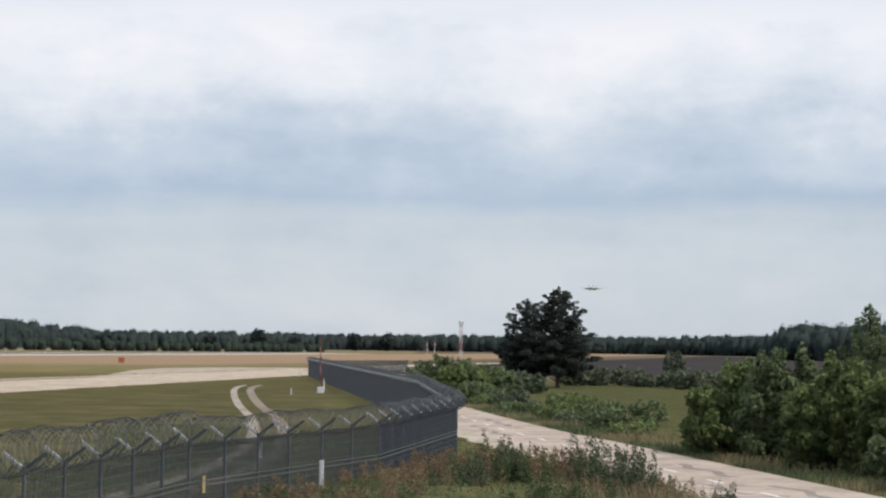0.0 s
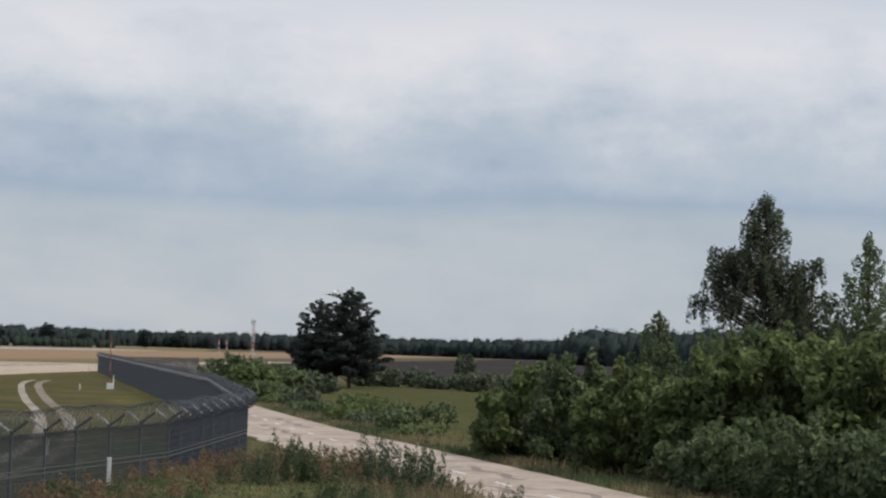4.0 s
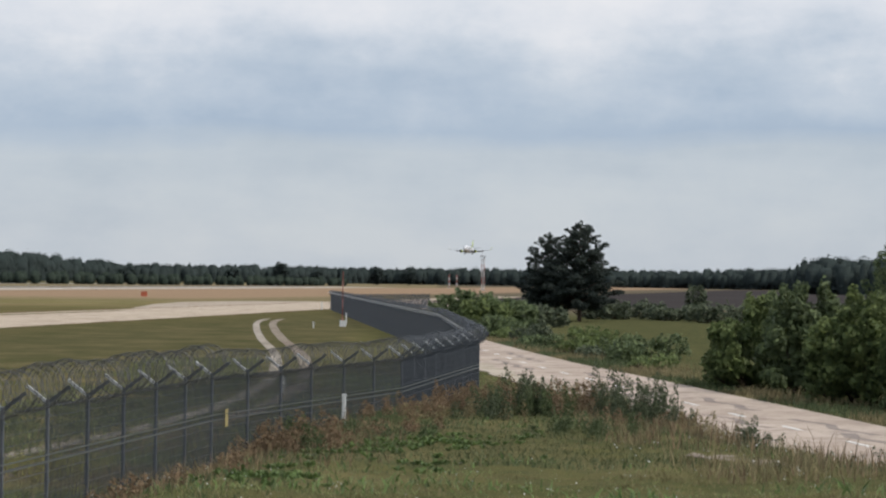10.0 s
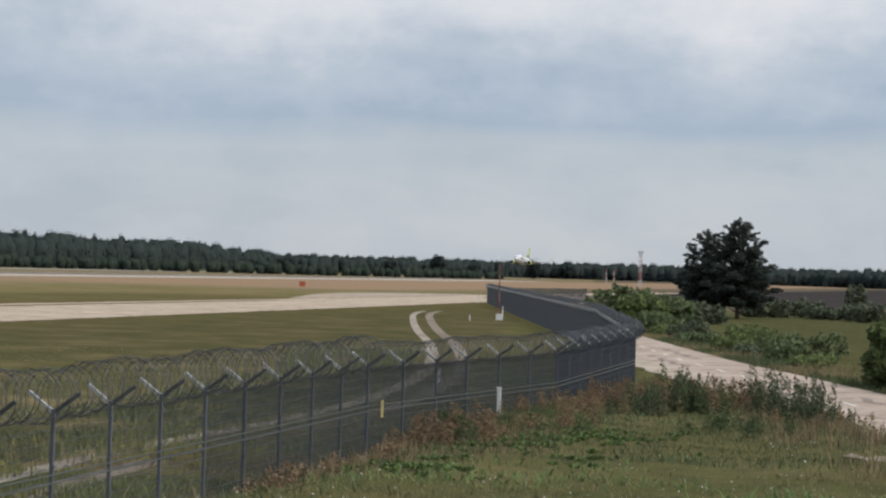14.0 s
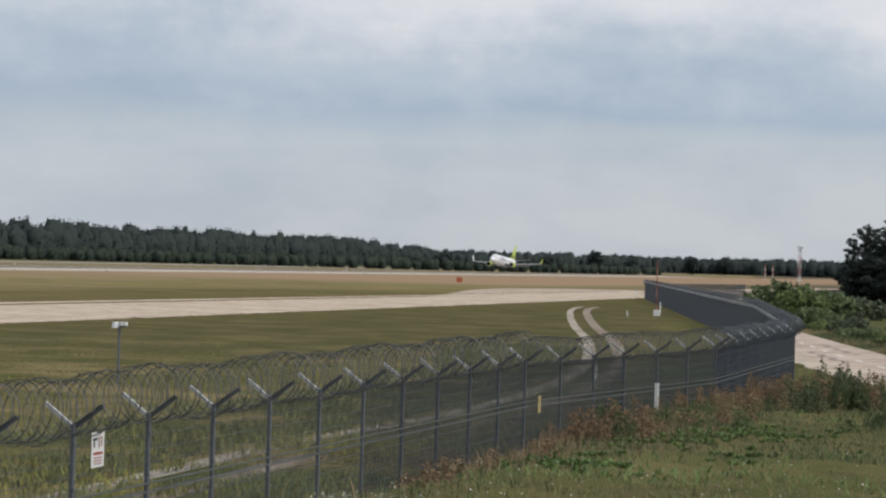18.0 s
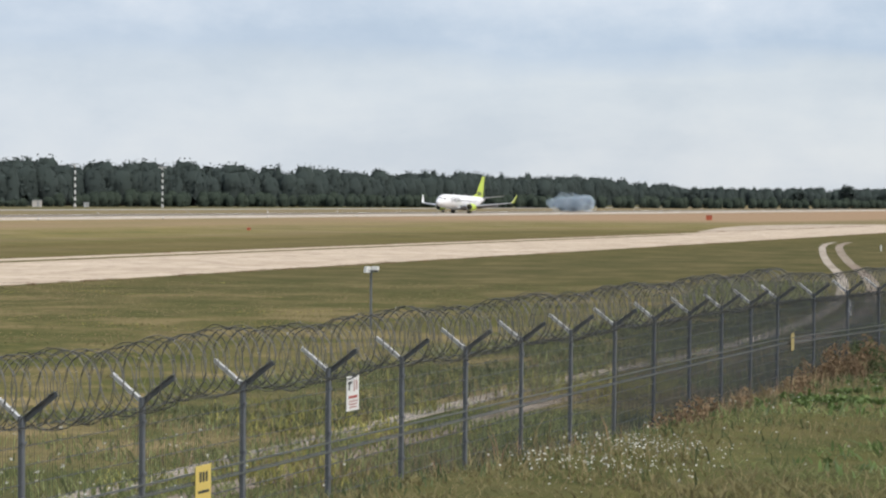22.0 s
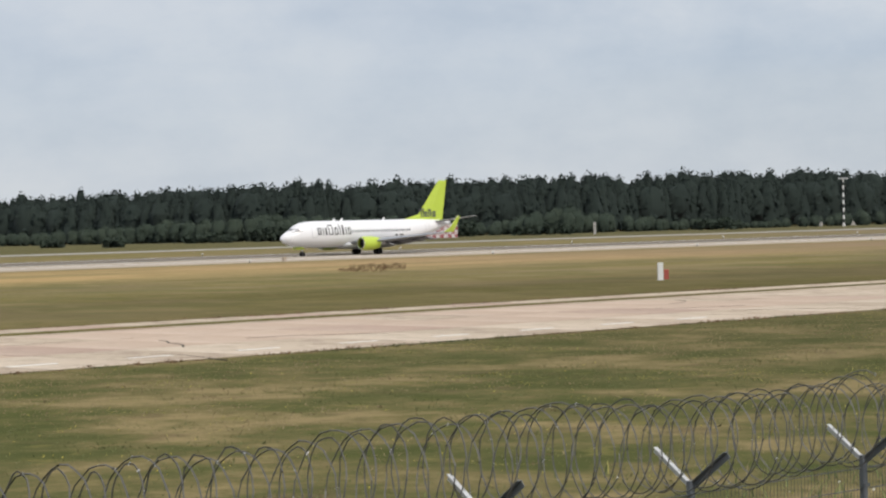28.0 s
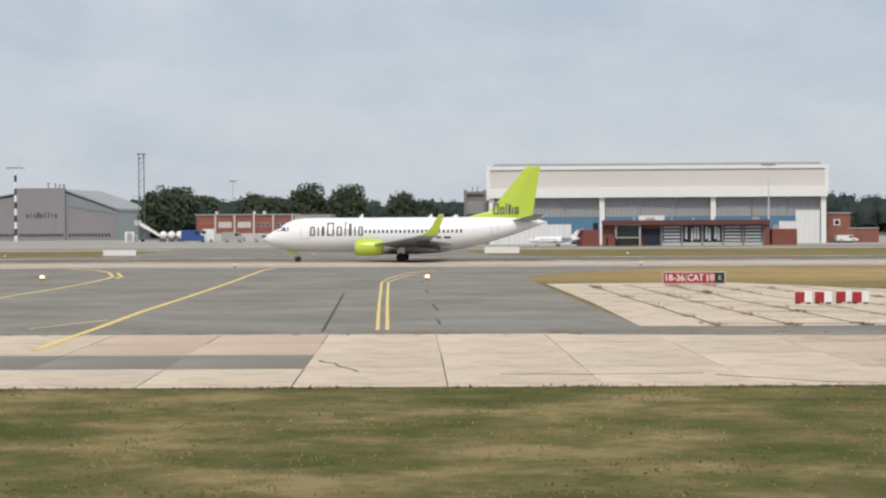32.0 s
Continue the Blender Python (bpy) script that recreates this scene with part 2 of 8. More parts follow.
    # beyond the meadow on the right the stubble is mauve brown as well
    stubble = k.math("MULTIPLY", k.ramp(k.math("DIVIDE", sepn.outputs[1], 1000.0), (0.29, 0.0), (0.36, 0.85)), right)
    c = k.mix(stubble, c, k.mix(midn, (0.125, 0.098, 0.084), (0.20, 0.16, 0.135)))
    tuft = k.noise(1.1, 5, 0.75)
    c = k.mix(k.ramp(tuft, (0.40, 0.0), (0.62, 0.55)), c, k.mix(wide, (0.085, 0.088, 0.030), (0.24, 0.20, 0.085)))
    # drifts of straw and of mauve-olive growth
    field = k.math("MULTIPLY", k.ramp(k.math("DIVIDE", across, 600.0), (0.15, 0.0), (0.19, 1.0)), k.math("SUBTRACT", 1.0, right))
    for size, shift, lo, hi, top, tint in (((60.0, 24.0), 0.0, 0.48, 0.62, 0.5, (0.31, 0.235, 0.13)), ((26.0, 22.0), 700.0, 0.47, 0.60, 0.6, (0.225, 0.180, 0.110)), ((9.0, 14.0), 300.0, 0.49, 0.60, 0.6, (0.165, 0.160, 0.072)), ((7.0, 12.0), 900.0, 0.53, 0.63, 0.5, (0.32, 0.25, 0.14))):
        drift = k.ramp(k.streak(size, shift), (lo, 0.0), (hi, top))
        c = k.mix(k.math("MULTIPLY", k.math("MULTIPLY", drift, field), k.math("SUBTRACT", 1.0, k.math("MULTIPLY", gold, 0.75))), c, tint)
    # rank green growth between the far taxiway and the woods
    rank = k.ramp(k.math("DIVIDE", across, 1000.0), (0.40, 0.0), (0.425, 0.85))
    c = k.mix(rank, c, k.mix(k.ramp(midn, (0.35, 0.0), (0.65, 1.0)), (0.088, 0.090, 0.042), (0.165, 0.150, 0.078)))
    # the mown field grows darker and browner towards its far corner
    dull = k.math("MULTIPLY", k.ramp(k.math("DIVIDE", k.math("ADD", sepn.outputs[1], k.math("MULTIPLY", wide, 60.0)), 1000.0), (0.07, 0.0), (0.16, 0.5), (0.34, 0.5), (0.42, 0.0)),
                  k.math("MULTIPLY", k.math("SUBTRACT", 1.0, right), k.ramp(k.math("DIVIDE", across, 600.0), (0.20, 1.0), (0.24, 0.0))))
    c = k.mix(dull, c, k.mix(k.ramp(midn, (0.35, 0.0), (0.65, 1.0)), (0.062, 0.057, 0.025), (0.108, 0.094, 0.044)))
    ripe = k.mix(k.ramp(midn, (0.35, 0.0), (0.65, 1.0)), (0.42, 0.285, 0.135), (0.58, 0.41, 0.205))
    ripe = k.mix(k.ramp(k.math("DIVIDE", sepn.outputs[1], 1000.0), (0.16, 0.0), (0.30, 1.0)), ripe, k.mix(midn, (0.25, 0.178, 0.122), (0.38, 0.275, 0.190)))
    c = k.mix(gold, c, ripe)
    c = k.mix(k.math("MULTIPLY", gold, k.ramp(k.streak((60.0, 16.0), 90.0), (0.46, 0.0), (0.60, 0.7))), c, (0.235, 0.205, 0.10))
    # far down the field a belt of orange-pink stubble lies before the runway
    belt_far = k.math("MULTIPLY", k.ramp(k.math("DIVIDE", sepn.outputs[1], 1000.0), (0.43, 0.0), (0.50, 0.9)), k.ramp(k.math("DIVIDE", wob2, 600.0), (0.205, 0.0), (0.235, 1.0), (0.38, 1.0), (0.395, 0.0)))
    c = k.mix(belt_far, c, k.mix(midn, (0.31, 0.212, 0.140), (0.41, 0.285, 0.190)))
    # soft patches of green, yellow and straw in the mown field beside the fence
    near = k.math("MULTIPLY", k.ramp(k.math("DIVIDE", across, 600.0), (0.10, 0.85), (0.15, 0.0)), k.math("SUBTRACT", 1.0, right))
    soft = k.ramp(k.noise(0.15, 8, 0.68), (0.40, (0.082, 0.096, 0.036)), (0.47, (0.128, 0.126, 0.054)), (0.53, (0.195, 0.164, 0.078)), (0.60, (0.315, 0.245, 0.128)))
    soft = k.mix(k.ramp(k.noise(0.42, 7, 0.68, (1, 1, 1, 25)), (0.53, 0.0), (0.64, 0.7)), soft, (0.086, 0.104, 0.036))
    soft = k.mix(k.ramp(k.noise(0.6, 6, 0.68, (1, 1, 1, 65)), (0.57, 0.0), (0.66, 0.6)), soft, (0.245, 0.212, 0.082))
    soft = k.mix(k.ramp(k.noise(0.33, 6, 0.7, (1, 1, 1, 110)), (0.57, 0.0), (0.66, 0.6)), soft, (0.165, 0.120, 0.075))
    c = k.mix(near, c, k.mix(k.math("MULTIPLY", dull, 1.5), soft, k.mix(midn, (0.072, 0.072, 0.036), (0.128, 0.110, 0.062))))
    c = k.mix(0.4, c, k.ramp(blade, (0.3, 0.5), (0.7, 1.0)), "MULTIPLY")
    k.bump(blade, 0.6, 0.05)
    return k.done(c, 1.0, 0, 0.0)


def concrete_mat(name, a, b, stain=(0.16, 0.13, 0.11), dirt=0.7):
    k = Nodes(name)
    c = k.mix(k.ramp(k.noise(0.12, 6, 0.6, (1, 1, 1)), (0.35, 0.0), (0.65, 1.0)), a, b)
    c = k.mix(k.ramp(k.noise(0.5, 6, 0.75), (0.47, 0.0), (0.66, dirt)), c, stain)
    c = k.mix(1.0, c, k.ramp(k.random(), (0.0, 0.91), (1.0, 1.0)), "MULTIPLY")
    c = k.mix(0.35, c, k.ramp(k.noise(9.0, 4, 0.7), (0.3, 0.6), (0.7, 1.0)), "MULTIPLY")
    k.bump(k.noise(20, 3), 0.2, 0.01)
    return k.done(c, 1.0, 0, 0.0)


def corrugated(name, col, pitch=0.6, axis=0):
    """Ribbed sheet cladding."""
    k = Nodes(name)
    w = k.t.nodes.new("ShaderNodeTexWave")
    w.bands_direction = "XYZ"[axis]
    w.inputs["Scale"].default_value = 0.314 / pitch
    w.inputs["Distortion"].default_value = 0.0
    k.link(k.co.outputs["Object"], w.inputs["Vector"])
    c = k.mix(k.noise(0.08, 4), tuple(v * 0.88 for v in col), col)
    # grooves between the ribs are darkened in the colour, as their shade
    c = k.mix(0.25, c, k.ramp(w.outputs[1], (0.0, 0.75), (1.0, 1.0)), "MULTIPLY")
    c = k.mix(0.3, c, k.ramp(k.noise(0.9, 5, 0.7, (3, 3, 0.3)), (0.35, 0.75), (0.6, 1.0)), "MULTIPLY")
    k.bump(w.outputs[1], 0.4, 0.05)
    return k.done(c, 0.55, 0.0, 0.4)


M = {
    "ground": ground_mat(),
    "slab": concrete_mat("old_concrete", (0.52, 0.425, 0.33), (0.64, 0.54, 0.43), (0.27, 0.20, 0.16)),
    "slab_pale": concrete_mat("pale_concrete", (0.595, 0.495, 0.39), (0.715, 0.61, 0.495), (0.34, 0.27, 0.21), 0.55),
    "runway": concrete_mat("runway_concrete", (0.215, 0.190, 0.158), (0.285, 0.252, 0.21), (0.14, 0.13, 0.12)),
    "runway_pale": concrete_mat("pale_runway_concrete", (0.46, 0.395, 0.325), (0.56, 0.49, 0.41), (0.30, 0.25, 0.20)),
    "apron": concrete_mat("apron_concrete", (0.36, 0.35, 0.33), (0.46, 0.44, 0.41), (0.24, 0.23, 0.21)),
    "asphalt": concrete_mat("grey_asphalt", (0.235, 0.222, 0.20), (0.315, 0.30, 0.272), (0.17, 0.16, 0.145), 0.3),
    "road": concrete_mat("worn_road", (0.52, 0.42, 0.345), (0.66, 0.55, 0.465), (0.26, 0.21, 0.18)),
    "track": concrete_mat("sandy_track", (0.38, 0.33, 0.28), (0.52, 0.46, 0.39), (0.20, 0.165, 0.12)),
    "fallow": mat("fallow_field_soil", (0.062, 0.055, 0.054), 1.0, var=0.3, scale=0.02, grain=0.4, spec=0.0),
    "soil": concrete_mat("brown_soil_track", (0.28, 0.225, 0.185), (0.36, 0.31, 0.25), (0.10, 0.085, 0.05)),
    "yellow": mat("yellow_paint", (0.76, 0.58, 0.20), 0.7, var=0.3, scale=0.5),
    "yellow_bold": mat("bold_yellow_paint", (0.78, 0.54, 0.08), 0.7, var=0.25, scale=0.5),
    "white_line": mat("white_line_paint", (0.80, 0.79, 0.76), 0.7, var=0.25, scale=0.6),
    "crack": mat("weedy_joint", (0.07, 0.06, 0.04), 0.95, var=0.4),
    "steel": mat("grey_painted_steel", (0.150, 0.163, 0.182), 0.5, 0.2, var=0.15, grain=30),
    "galv": mat("galvanised_steel", (0.64, 0.645, 0.65), 0.42, 0.25, var=0.12, grain=40),
    "wire": mat("fence_wire", (0.082, 0.091, 0.106), 0.6, 0.1, var=0.1, bump=0),
    "razor": mat("razor_wire", (0.115, 0.112, 0.106), 0.55, 0.15, var=0.3, scale=2.0, bump=0),
    "white": mat("white_paint", (0.78, 0.78, 0.77), 0.5, var=0.06),
    "plane_white": mat("aircraft_white_paint", (0.82, 0.82, 0.84), 0.28, var=0.03, scale=0.4, bump=0.0),
    "belly": mat("aircraft_grey_belly", (0.50, 0.51, 0.54), 0.35, var=0.06, bump=0.0),
    "lime": mat("lime_green_paint", (0.49, 0.62, 0.075), 0.3, var=0.05, scale=0.5, bump=0.0),
    "wing": mat("aircraft_wing_grey", (0.36, 0.37, 0.39), 0.4, 0.2, var=0.08, bump=0.0),
    "wing_dark": mat("wing_underside", (0.16, 0.16, 0.18), 0.5, var=0.1, bump=0.0),
    "metal": mat("bare_metal", (0.55, 0.55, 0.56), 0.3, 0.9, var=0.08, bump=0.0),
    "dark": mat("dark_grey_lettering", (0.055, 0.06, 0.055), 0.5, var=0.1, bump=0.0),
    "black": mat("black_rubber", (0.018, 0.018, 0.018), 0.75, var=0.2),
    "red": mat("red_sign_paint", (0.34, 0.018, 0.024), 0.5, var=0.1),
    "redmast": mat("red_mast_paint", (0.40, 0.09, 0.07), 0.6, var=0.15),
    "orange": mat("orange_red_paint", (0.45, 0.115, 0.055), 0.6, var=0.1),
    "sign_yellow": mat("yellow_sign_paint", (0.70, 0.54, 0.16), 0.5, var=0.08),
    "brick": mat("red_brown_cladding", (0.20, 0.062, 0.045), 0.75, var=0.2, scale=0.4),
    "brick_old": mat("old_red_brick", (0.26, 0.10, 0.075), 0.85, var=0.25, scale=0.5),
    "plaster": mat("pale_plaster", (0.55, 0.52, 0.49), 0.85, var=0.12, scale=0.2),
    "hangar_white": corrugated("white_cladding", (0.78, 0.78, 0.78), 1.0),
    "hangar_beige": mat("cream_fascia_sheet", (0.63, 0.60, 0.575), 0.6, var=0.06, scale=0.05, grain=2.0),
    "clad_mauve": corrugated("mauve_grey_cladding", (0.285, 0.27, 0.285), 0.6),
    "clad_teal": corrugated("blue_grey_sheet", (0.25, 0.295, 0.31), 0.6),
    "cream": mat("cream_render", (0.52, 0.49, 0.42), 0.85, var=0.1, scale=0.3),
    "brick_dark": mat("dark_red_brown_edge", (0.12, 0.045, 0.04), 0.75, var=0.2, scale=0.4),
    "frame_grey": mat("pale_green_grey_frame", (0.40, 0.43, 0.40), 0.6, var=0.1),
    "blue_glass": mat("dark_blue_glazing", (0.035, 0.065, 0.13), 0.12, var=0.3, scale=0.4, bump=0.0),
    "rail": mat("pale_fence_rail", (0.125, 0.138, 0.132), 0.5, 0.2, var=0.15),
    "hangar_grey": corrugated("grey_door_cladding", (0.33, 0.34, 0.345), 0.8),
    "hangar_blue": corrugated("blue_door_cladding", (0.10, 0.21, 0.33), 0.8),
    "clad_grey": corrugated("grey_cladding", (0.40, 0.40, 0.40), 0.9),
    "clad_light": corrugated("light_grey_cladding", (0.50, 0.51, 0.51), 0.9),
    "clad_gable": mat("mauve_grey_gable", (0.405, 0.40, 0.415), 0.6, var=0.06, scale=0.05, grain=1.5),
    "clad_door": corrugated("grey_hangar_door", (0.235, 0.245, 0.255), 0.7),
    "clad_side": corrugated("weathered_side_cladding", (0.215, 0.212, 0.215), 0.9, 2),
    "roof_brown": mat("brown_roof_sheet", (0.285, 0.27, 0.27), 0.7, var=0.25, scale=0.1),
    "roof_grey": mat("grey_roof_sheet", (0.34, 0.35, 0.36), 0.6, var=0.15, scale=0.1),
    # near-black: shade of interiors put into colour, and the black roof unit
    "inside": mat("black_and_shade", (0.02, 0.025, 0.04), 0.9, var=0.3),
    "blind": mat("light_blinds", (0.45, 0.47, 0.50), 0.7, var=0.2, scale=1.5),
    "blue": mat("blue_truck_paint", (0.03, 0.08, 0.26), 0.45, var=0.1),
    "carmine": mat("dark_red_paint", (0.13, 0.018, 0.024), 0.4, var=0.1),
    "bark": mat("pine_bark", (0.09, 0.06, 0.045), 0.95, var=0.3, grain=20, bump=0.5),
    "birch_bark": mat("birch_bark", (0.42, 0.40, 0.37), 0.85, var=0.45, scale=4, bump=0.3),
    "needles": leaf_mat("pine_needles", (0.036, 0.047, 0.041), (0.066, 0.083, 0.066), 0.7, 0.25, 0.9),
    # paler and bluer than the pine wood: distance haze is put into this colour
    "forest": leaf_mat("hazed_forest_leaves", (0.054, 0.072, 0.068), (0.062, 0.082, 0.075), 1.0, 0.2, 4.0, 0.03, 0.25),
    "pinewood": leaf_mat("pine_wood_needles", (0.031, 0.044, 0.039), (0.038, 0.053, 0.046), 1.0, 0.2, 4.0, 0.03, 0.25),
    "forest_mid": leaf_mat("young_forest_leaves", (0.050, 0.070, 0.053), (0.066, 0.088, 0.064), 1.0, 0.3, 2.4, 0.05, 0.25),
    "apron_leaf": leaf_mat("apron_tree_leaves", (0.066, 0.090, 0.062), (0.120, 0.150, 0.092), 0.95, 0.25, 1.0, 0.12),
    "leaf": leaf_mat("broad_leaves", (0.112, 0.154, 0.058), (0.280, 0.345, 0.125), 0.6, 0.4, 2.0),
    # darker copy of the broad leaves, shade put into its colour
    "leaf_dark": leaf_mat("shaded_leaves", (0.096, 0.130, 0.062), (0.215, 0.270, 0.118), 0.6, 0.35),
    "birch_leaf": leaf_mat("birch_leaves", (0.066, 0.084, 0.053), (0.165, 0.195, 0.112), 0.6, 0.3),
    "grass": leaf_mat("meadow_grass", (0.160, 0.192, 0.070), (0.335, 0.350, 0.150), 0.8, 0.45, 1.8),
    "lush": leaf_mat("lush_bank_grass", (0.062, 0.092, 0.038), (0.158, 0.192, 0.085), 0.8, 0.25, 1.6),
    "rust": leaf_mat("rust_brown_docks", (0.155, 0.108, 0.062), (0.33, 0.225, 0.132), 0.8, 0.2, 1.2),
    "deep_green": leaf_mat("dark_green_grass", (0.105, 0.125, 0.050), (0.230, 0.245, 0.105), 0.8, 0.2, 1.8),
    "bank_sward": leaf_mat("thin_bank_grass", (0.080, 0.098, 0.040), (0.165, 0.178, 0.078), 0.8, 0.25, 1.8),
    "plume": leaf_mat("dark_plume_leaves", (0.056, 0.076, 0.042), (0.150, 0.175, 0.092), 0.8, 0.2, 1.6),
    "verge": leaf_mat("verge_grass_blades", (0.150, 0.185, 0.072), (0.37, 0.40, 0.165), 0.8, 0.45, 1.6),
    "sward": leaf_mat("mown_sward", (0.175, 0.155, 0.068), (0.240, 0.210, 0.095), 0.8, 0.25, 1.8),
    "hay": leaf_mat("dry_grass_stalks", (0.20, 0.165, 0.08), (0.38, 0.31, 0.165), 0.8, 0.25, 1.8),
    "dock": leaf_mat("rust_red_stalks", (0.14, 0.085, 0.045), (0.27, 0.165, 0.09), 0.8, 0.2, 1.2),
    "herb": leaf_mat("bright_green_herb", (0.08, 0.130, 0.034), (0.22, 0.31, 0.10), 0.45, 0.3),
    "petal": leaf_mat("pale_flower_heads", (0.45, 0.45, 0.38), (0.75, 0.74, 0.66), 0.6, 0.2),
    "slab_pink": concrete_mat("pink_concrete", (0.55, 0.425, 0.335), (0.66, 0.53, 0.43), (0.33, 0.25, 0.20), 0.3),
    "slab_rose": concrete_mat("rose_concrete", (0.47, 0.35, 0.285), (0.58, 0.455, 0.375), (0.30, 0.225, 0.185), 0.4),
    "slab_grey": concrete_mat("grey_brown_concrete", (0.45, 0.375, 0.295), (0.56, 0.475, 0.385), (0.24, 0.19, 0.15)),
    "letter": mat("grey_lettering", (0.085, 0.09, 0.095), 0.5, var=0.1, bump=0.0),
    "butter": leaf_mat("yellow_flower_heads", (0.45, 0.38, 0.06), (0.66, 0.56, 0.12), 0.6, 0.2),
    "straw": leaf_mat("bleached_straw", (0.265, 0.208, 0.112), (0.36, 0.285, 0.155), 0.8, 0.25, 1.8),
    "yellowing": leaf_mat("yellowing_grass", (0.26, 0.25, 0.06), (0.46, 0.42, 0.13), 0.8, 0.25, 1.8),
    "field_leaf": leaf_mat("mown_green_blades", (0.122, 0.136, 0.050), (0.190, 0.196, 0.080), 0.8, 0.25, 1.8),
    "steel_dull": mat("darker_post_steel", (0.105, 0.116, 0.134), 0.6, 0.2, var=0.15, grain=30),
    # yellow dimmed in the colour for the veil of fence mesh before it
    "sign_tan": mat("dimmed_yellow_sign", (0.42, 0.34, 0.15), 0.6, var=0.1),
    "emblem": mat("mauve_grey_emblem", (0.22, 0.205, 0.215), 0.6, var=0.1),
    "mast_pale": mat("weathered_white_mast_paint", (0.62, 0.61, 0.61), 0.6, var=0.15),
    "mast_pink": mat("faded_red_mast_paint", (0.40, 0.17, 0.145), 0.6, var=0.2),
    "trunk": mat("reddish_pine_trunk", (0.15, 0.105, 0.085), 0.95, var=0.3),
    "sand": concrete_mat("sandy_road_shoulder", (0.47, 0.40, 0.32), (0.60, 0.52, 0.43), (0.26, 0.22, 0.15)),
    "patch": concrete_mat("worn_tar_patch", (0.30, 0.25, 0.225), (0.38, 0.325, 0.29), (0.20, 0.165, 0.15)),
    "lamp_on": None,
}
_lm = Nodes("lit_lamp")
_lm.b.inputs["Emission Color"].default_value = (1.0, 0.55, 0.25, 1)
_lm.b.inputs["Emission Strength"].default_value = 3.0
M["lamp_on"] = _lm.done((0.9, 0.6, 0.4), 0.4)
_gl = Nodes("window_glass")
M["glass"] = _gl.done(_gl.mix(_gl.noise(0.3), (0.012, 0.016, 0.02), (0.03, 0.036, 0.042)), 0.06, 0.0, 0.8)


def checker_mat():
    k = Nodes("red_white_chequers")
    n = k.t.nodes.new("ShaderNodeTexChecker")
    n.inputs["Scale"].default_value = 0.9
    n.inputs["Color1"].default_value = (0.72, 0.68, 0.68, 1)
    n.inputs["Color2"].default_value = (0.40, 0.11, 0.12, 1)
    k.link(k.co.outputs["Object"], n.inputs["Vector"])
    return k.done(k.mix(0.3, n.outputs[0], k.ramp(k.noise(1.5, 4), (0.3, 0.7), (0.7, 1.0)), "MULTIPLY"), 0.7)


M["chequer"] = checker_mat()


def smoke_mat():
    k = Nodes("thin_tyre_smoke")
    k.done((0.76, 0.88, 1.0), 1.0, 0, 0.0)
    tl, tp = k.t.nodes.new("ShaderNodeBsdfTranslucent"), k.t.nodes.new("ShaderNodeBsdfTransparent")
    tl.inputs[0].default_value = (0.70, 0.85, 1.0, 1)
    half, thin = k.t.nodes.new("ShaderNodeAddShader"), k.t.nodes.new("ShaderNodeMixShader")
    thin.inputs[0].default_value = 0.046
    k.link(k.b.outputs[0], half.inputs[0])
    k.link(tl.outputs[0], half.inputs[1])
    k.link(tp.outputs[0], thin.inputs[1])
    k.link(half.outputs[0], thin.inputs[2])
    k.link(thin.outputs[0], k.t.nodes["Material Output"].inputs[0])
    return k.m


M["smoke"] = smoke_mat()

# ---------------------------------------------------------------- mesh tools


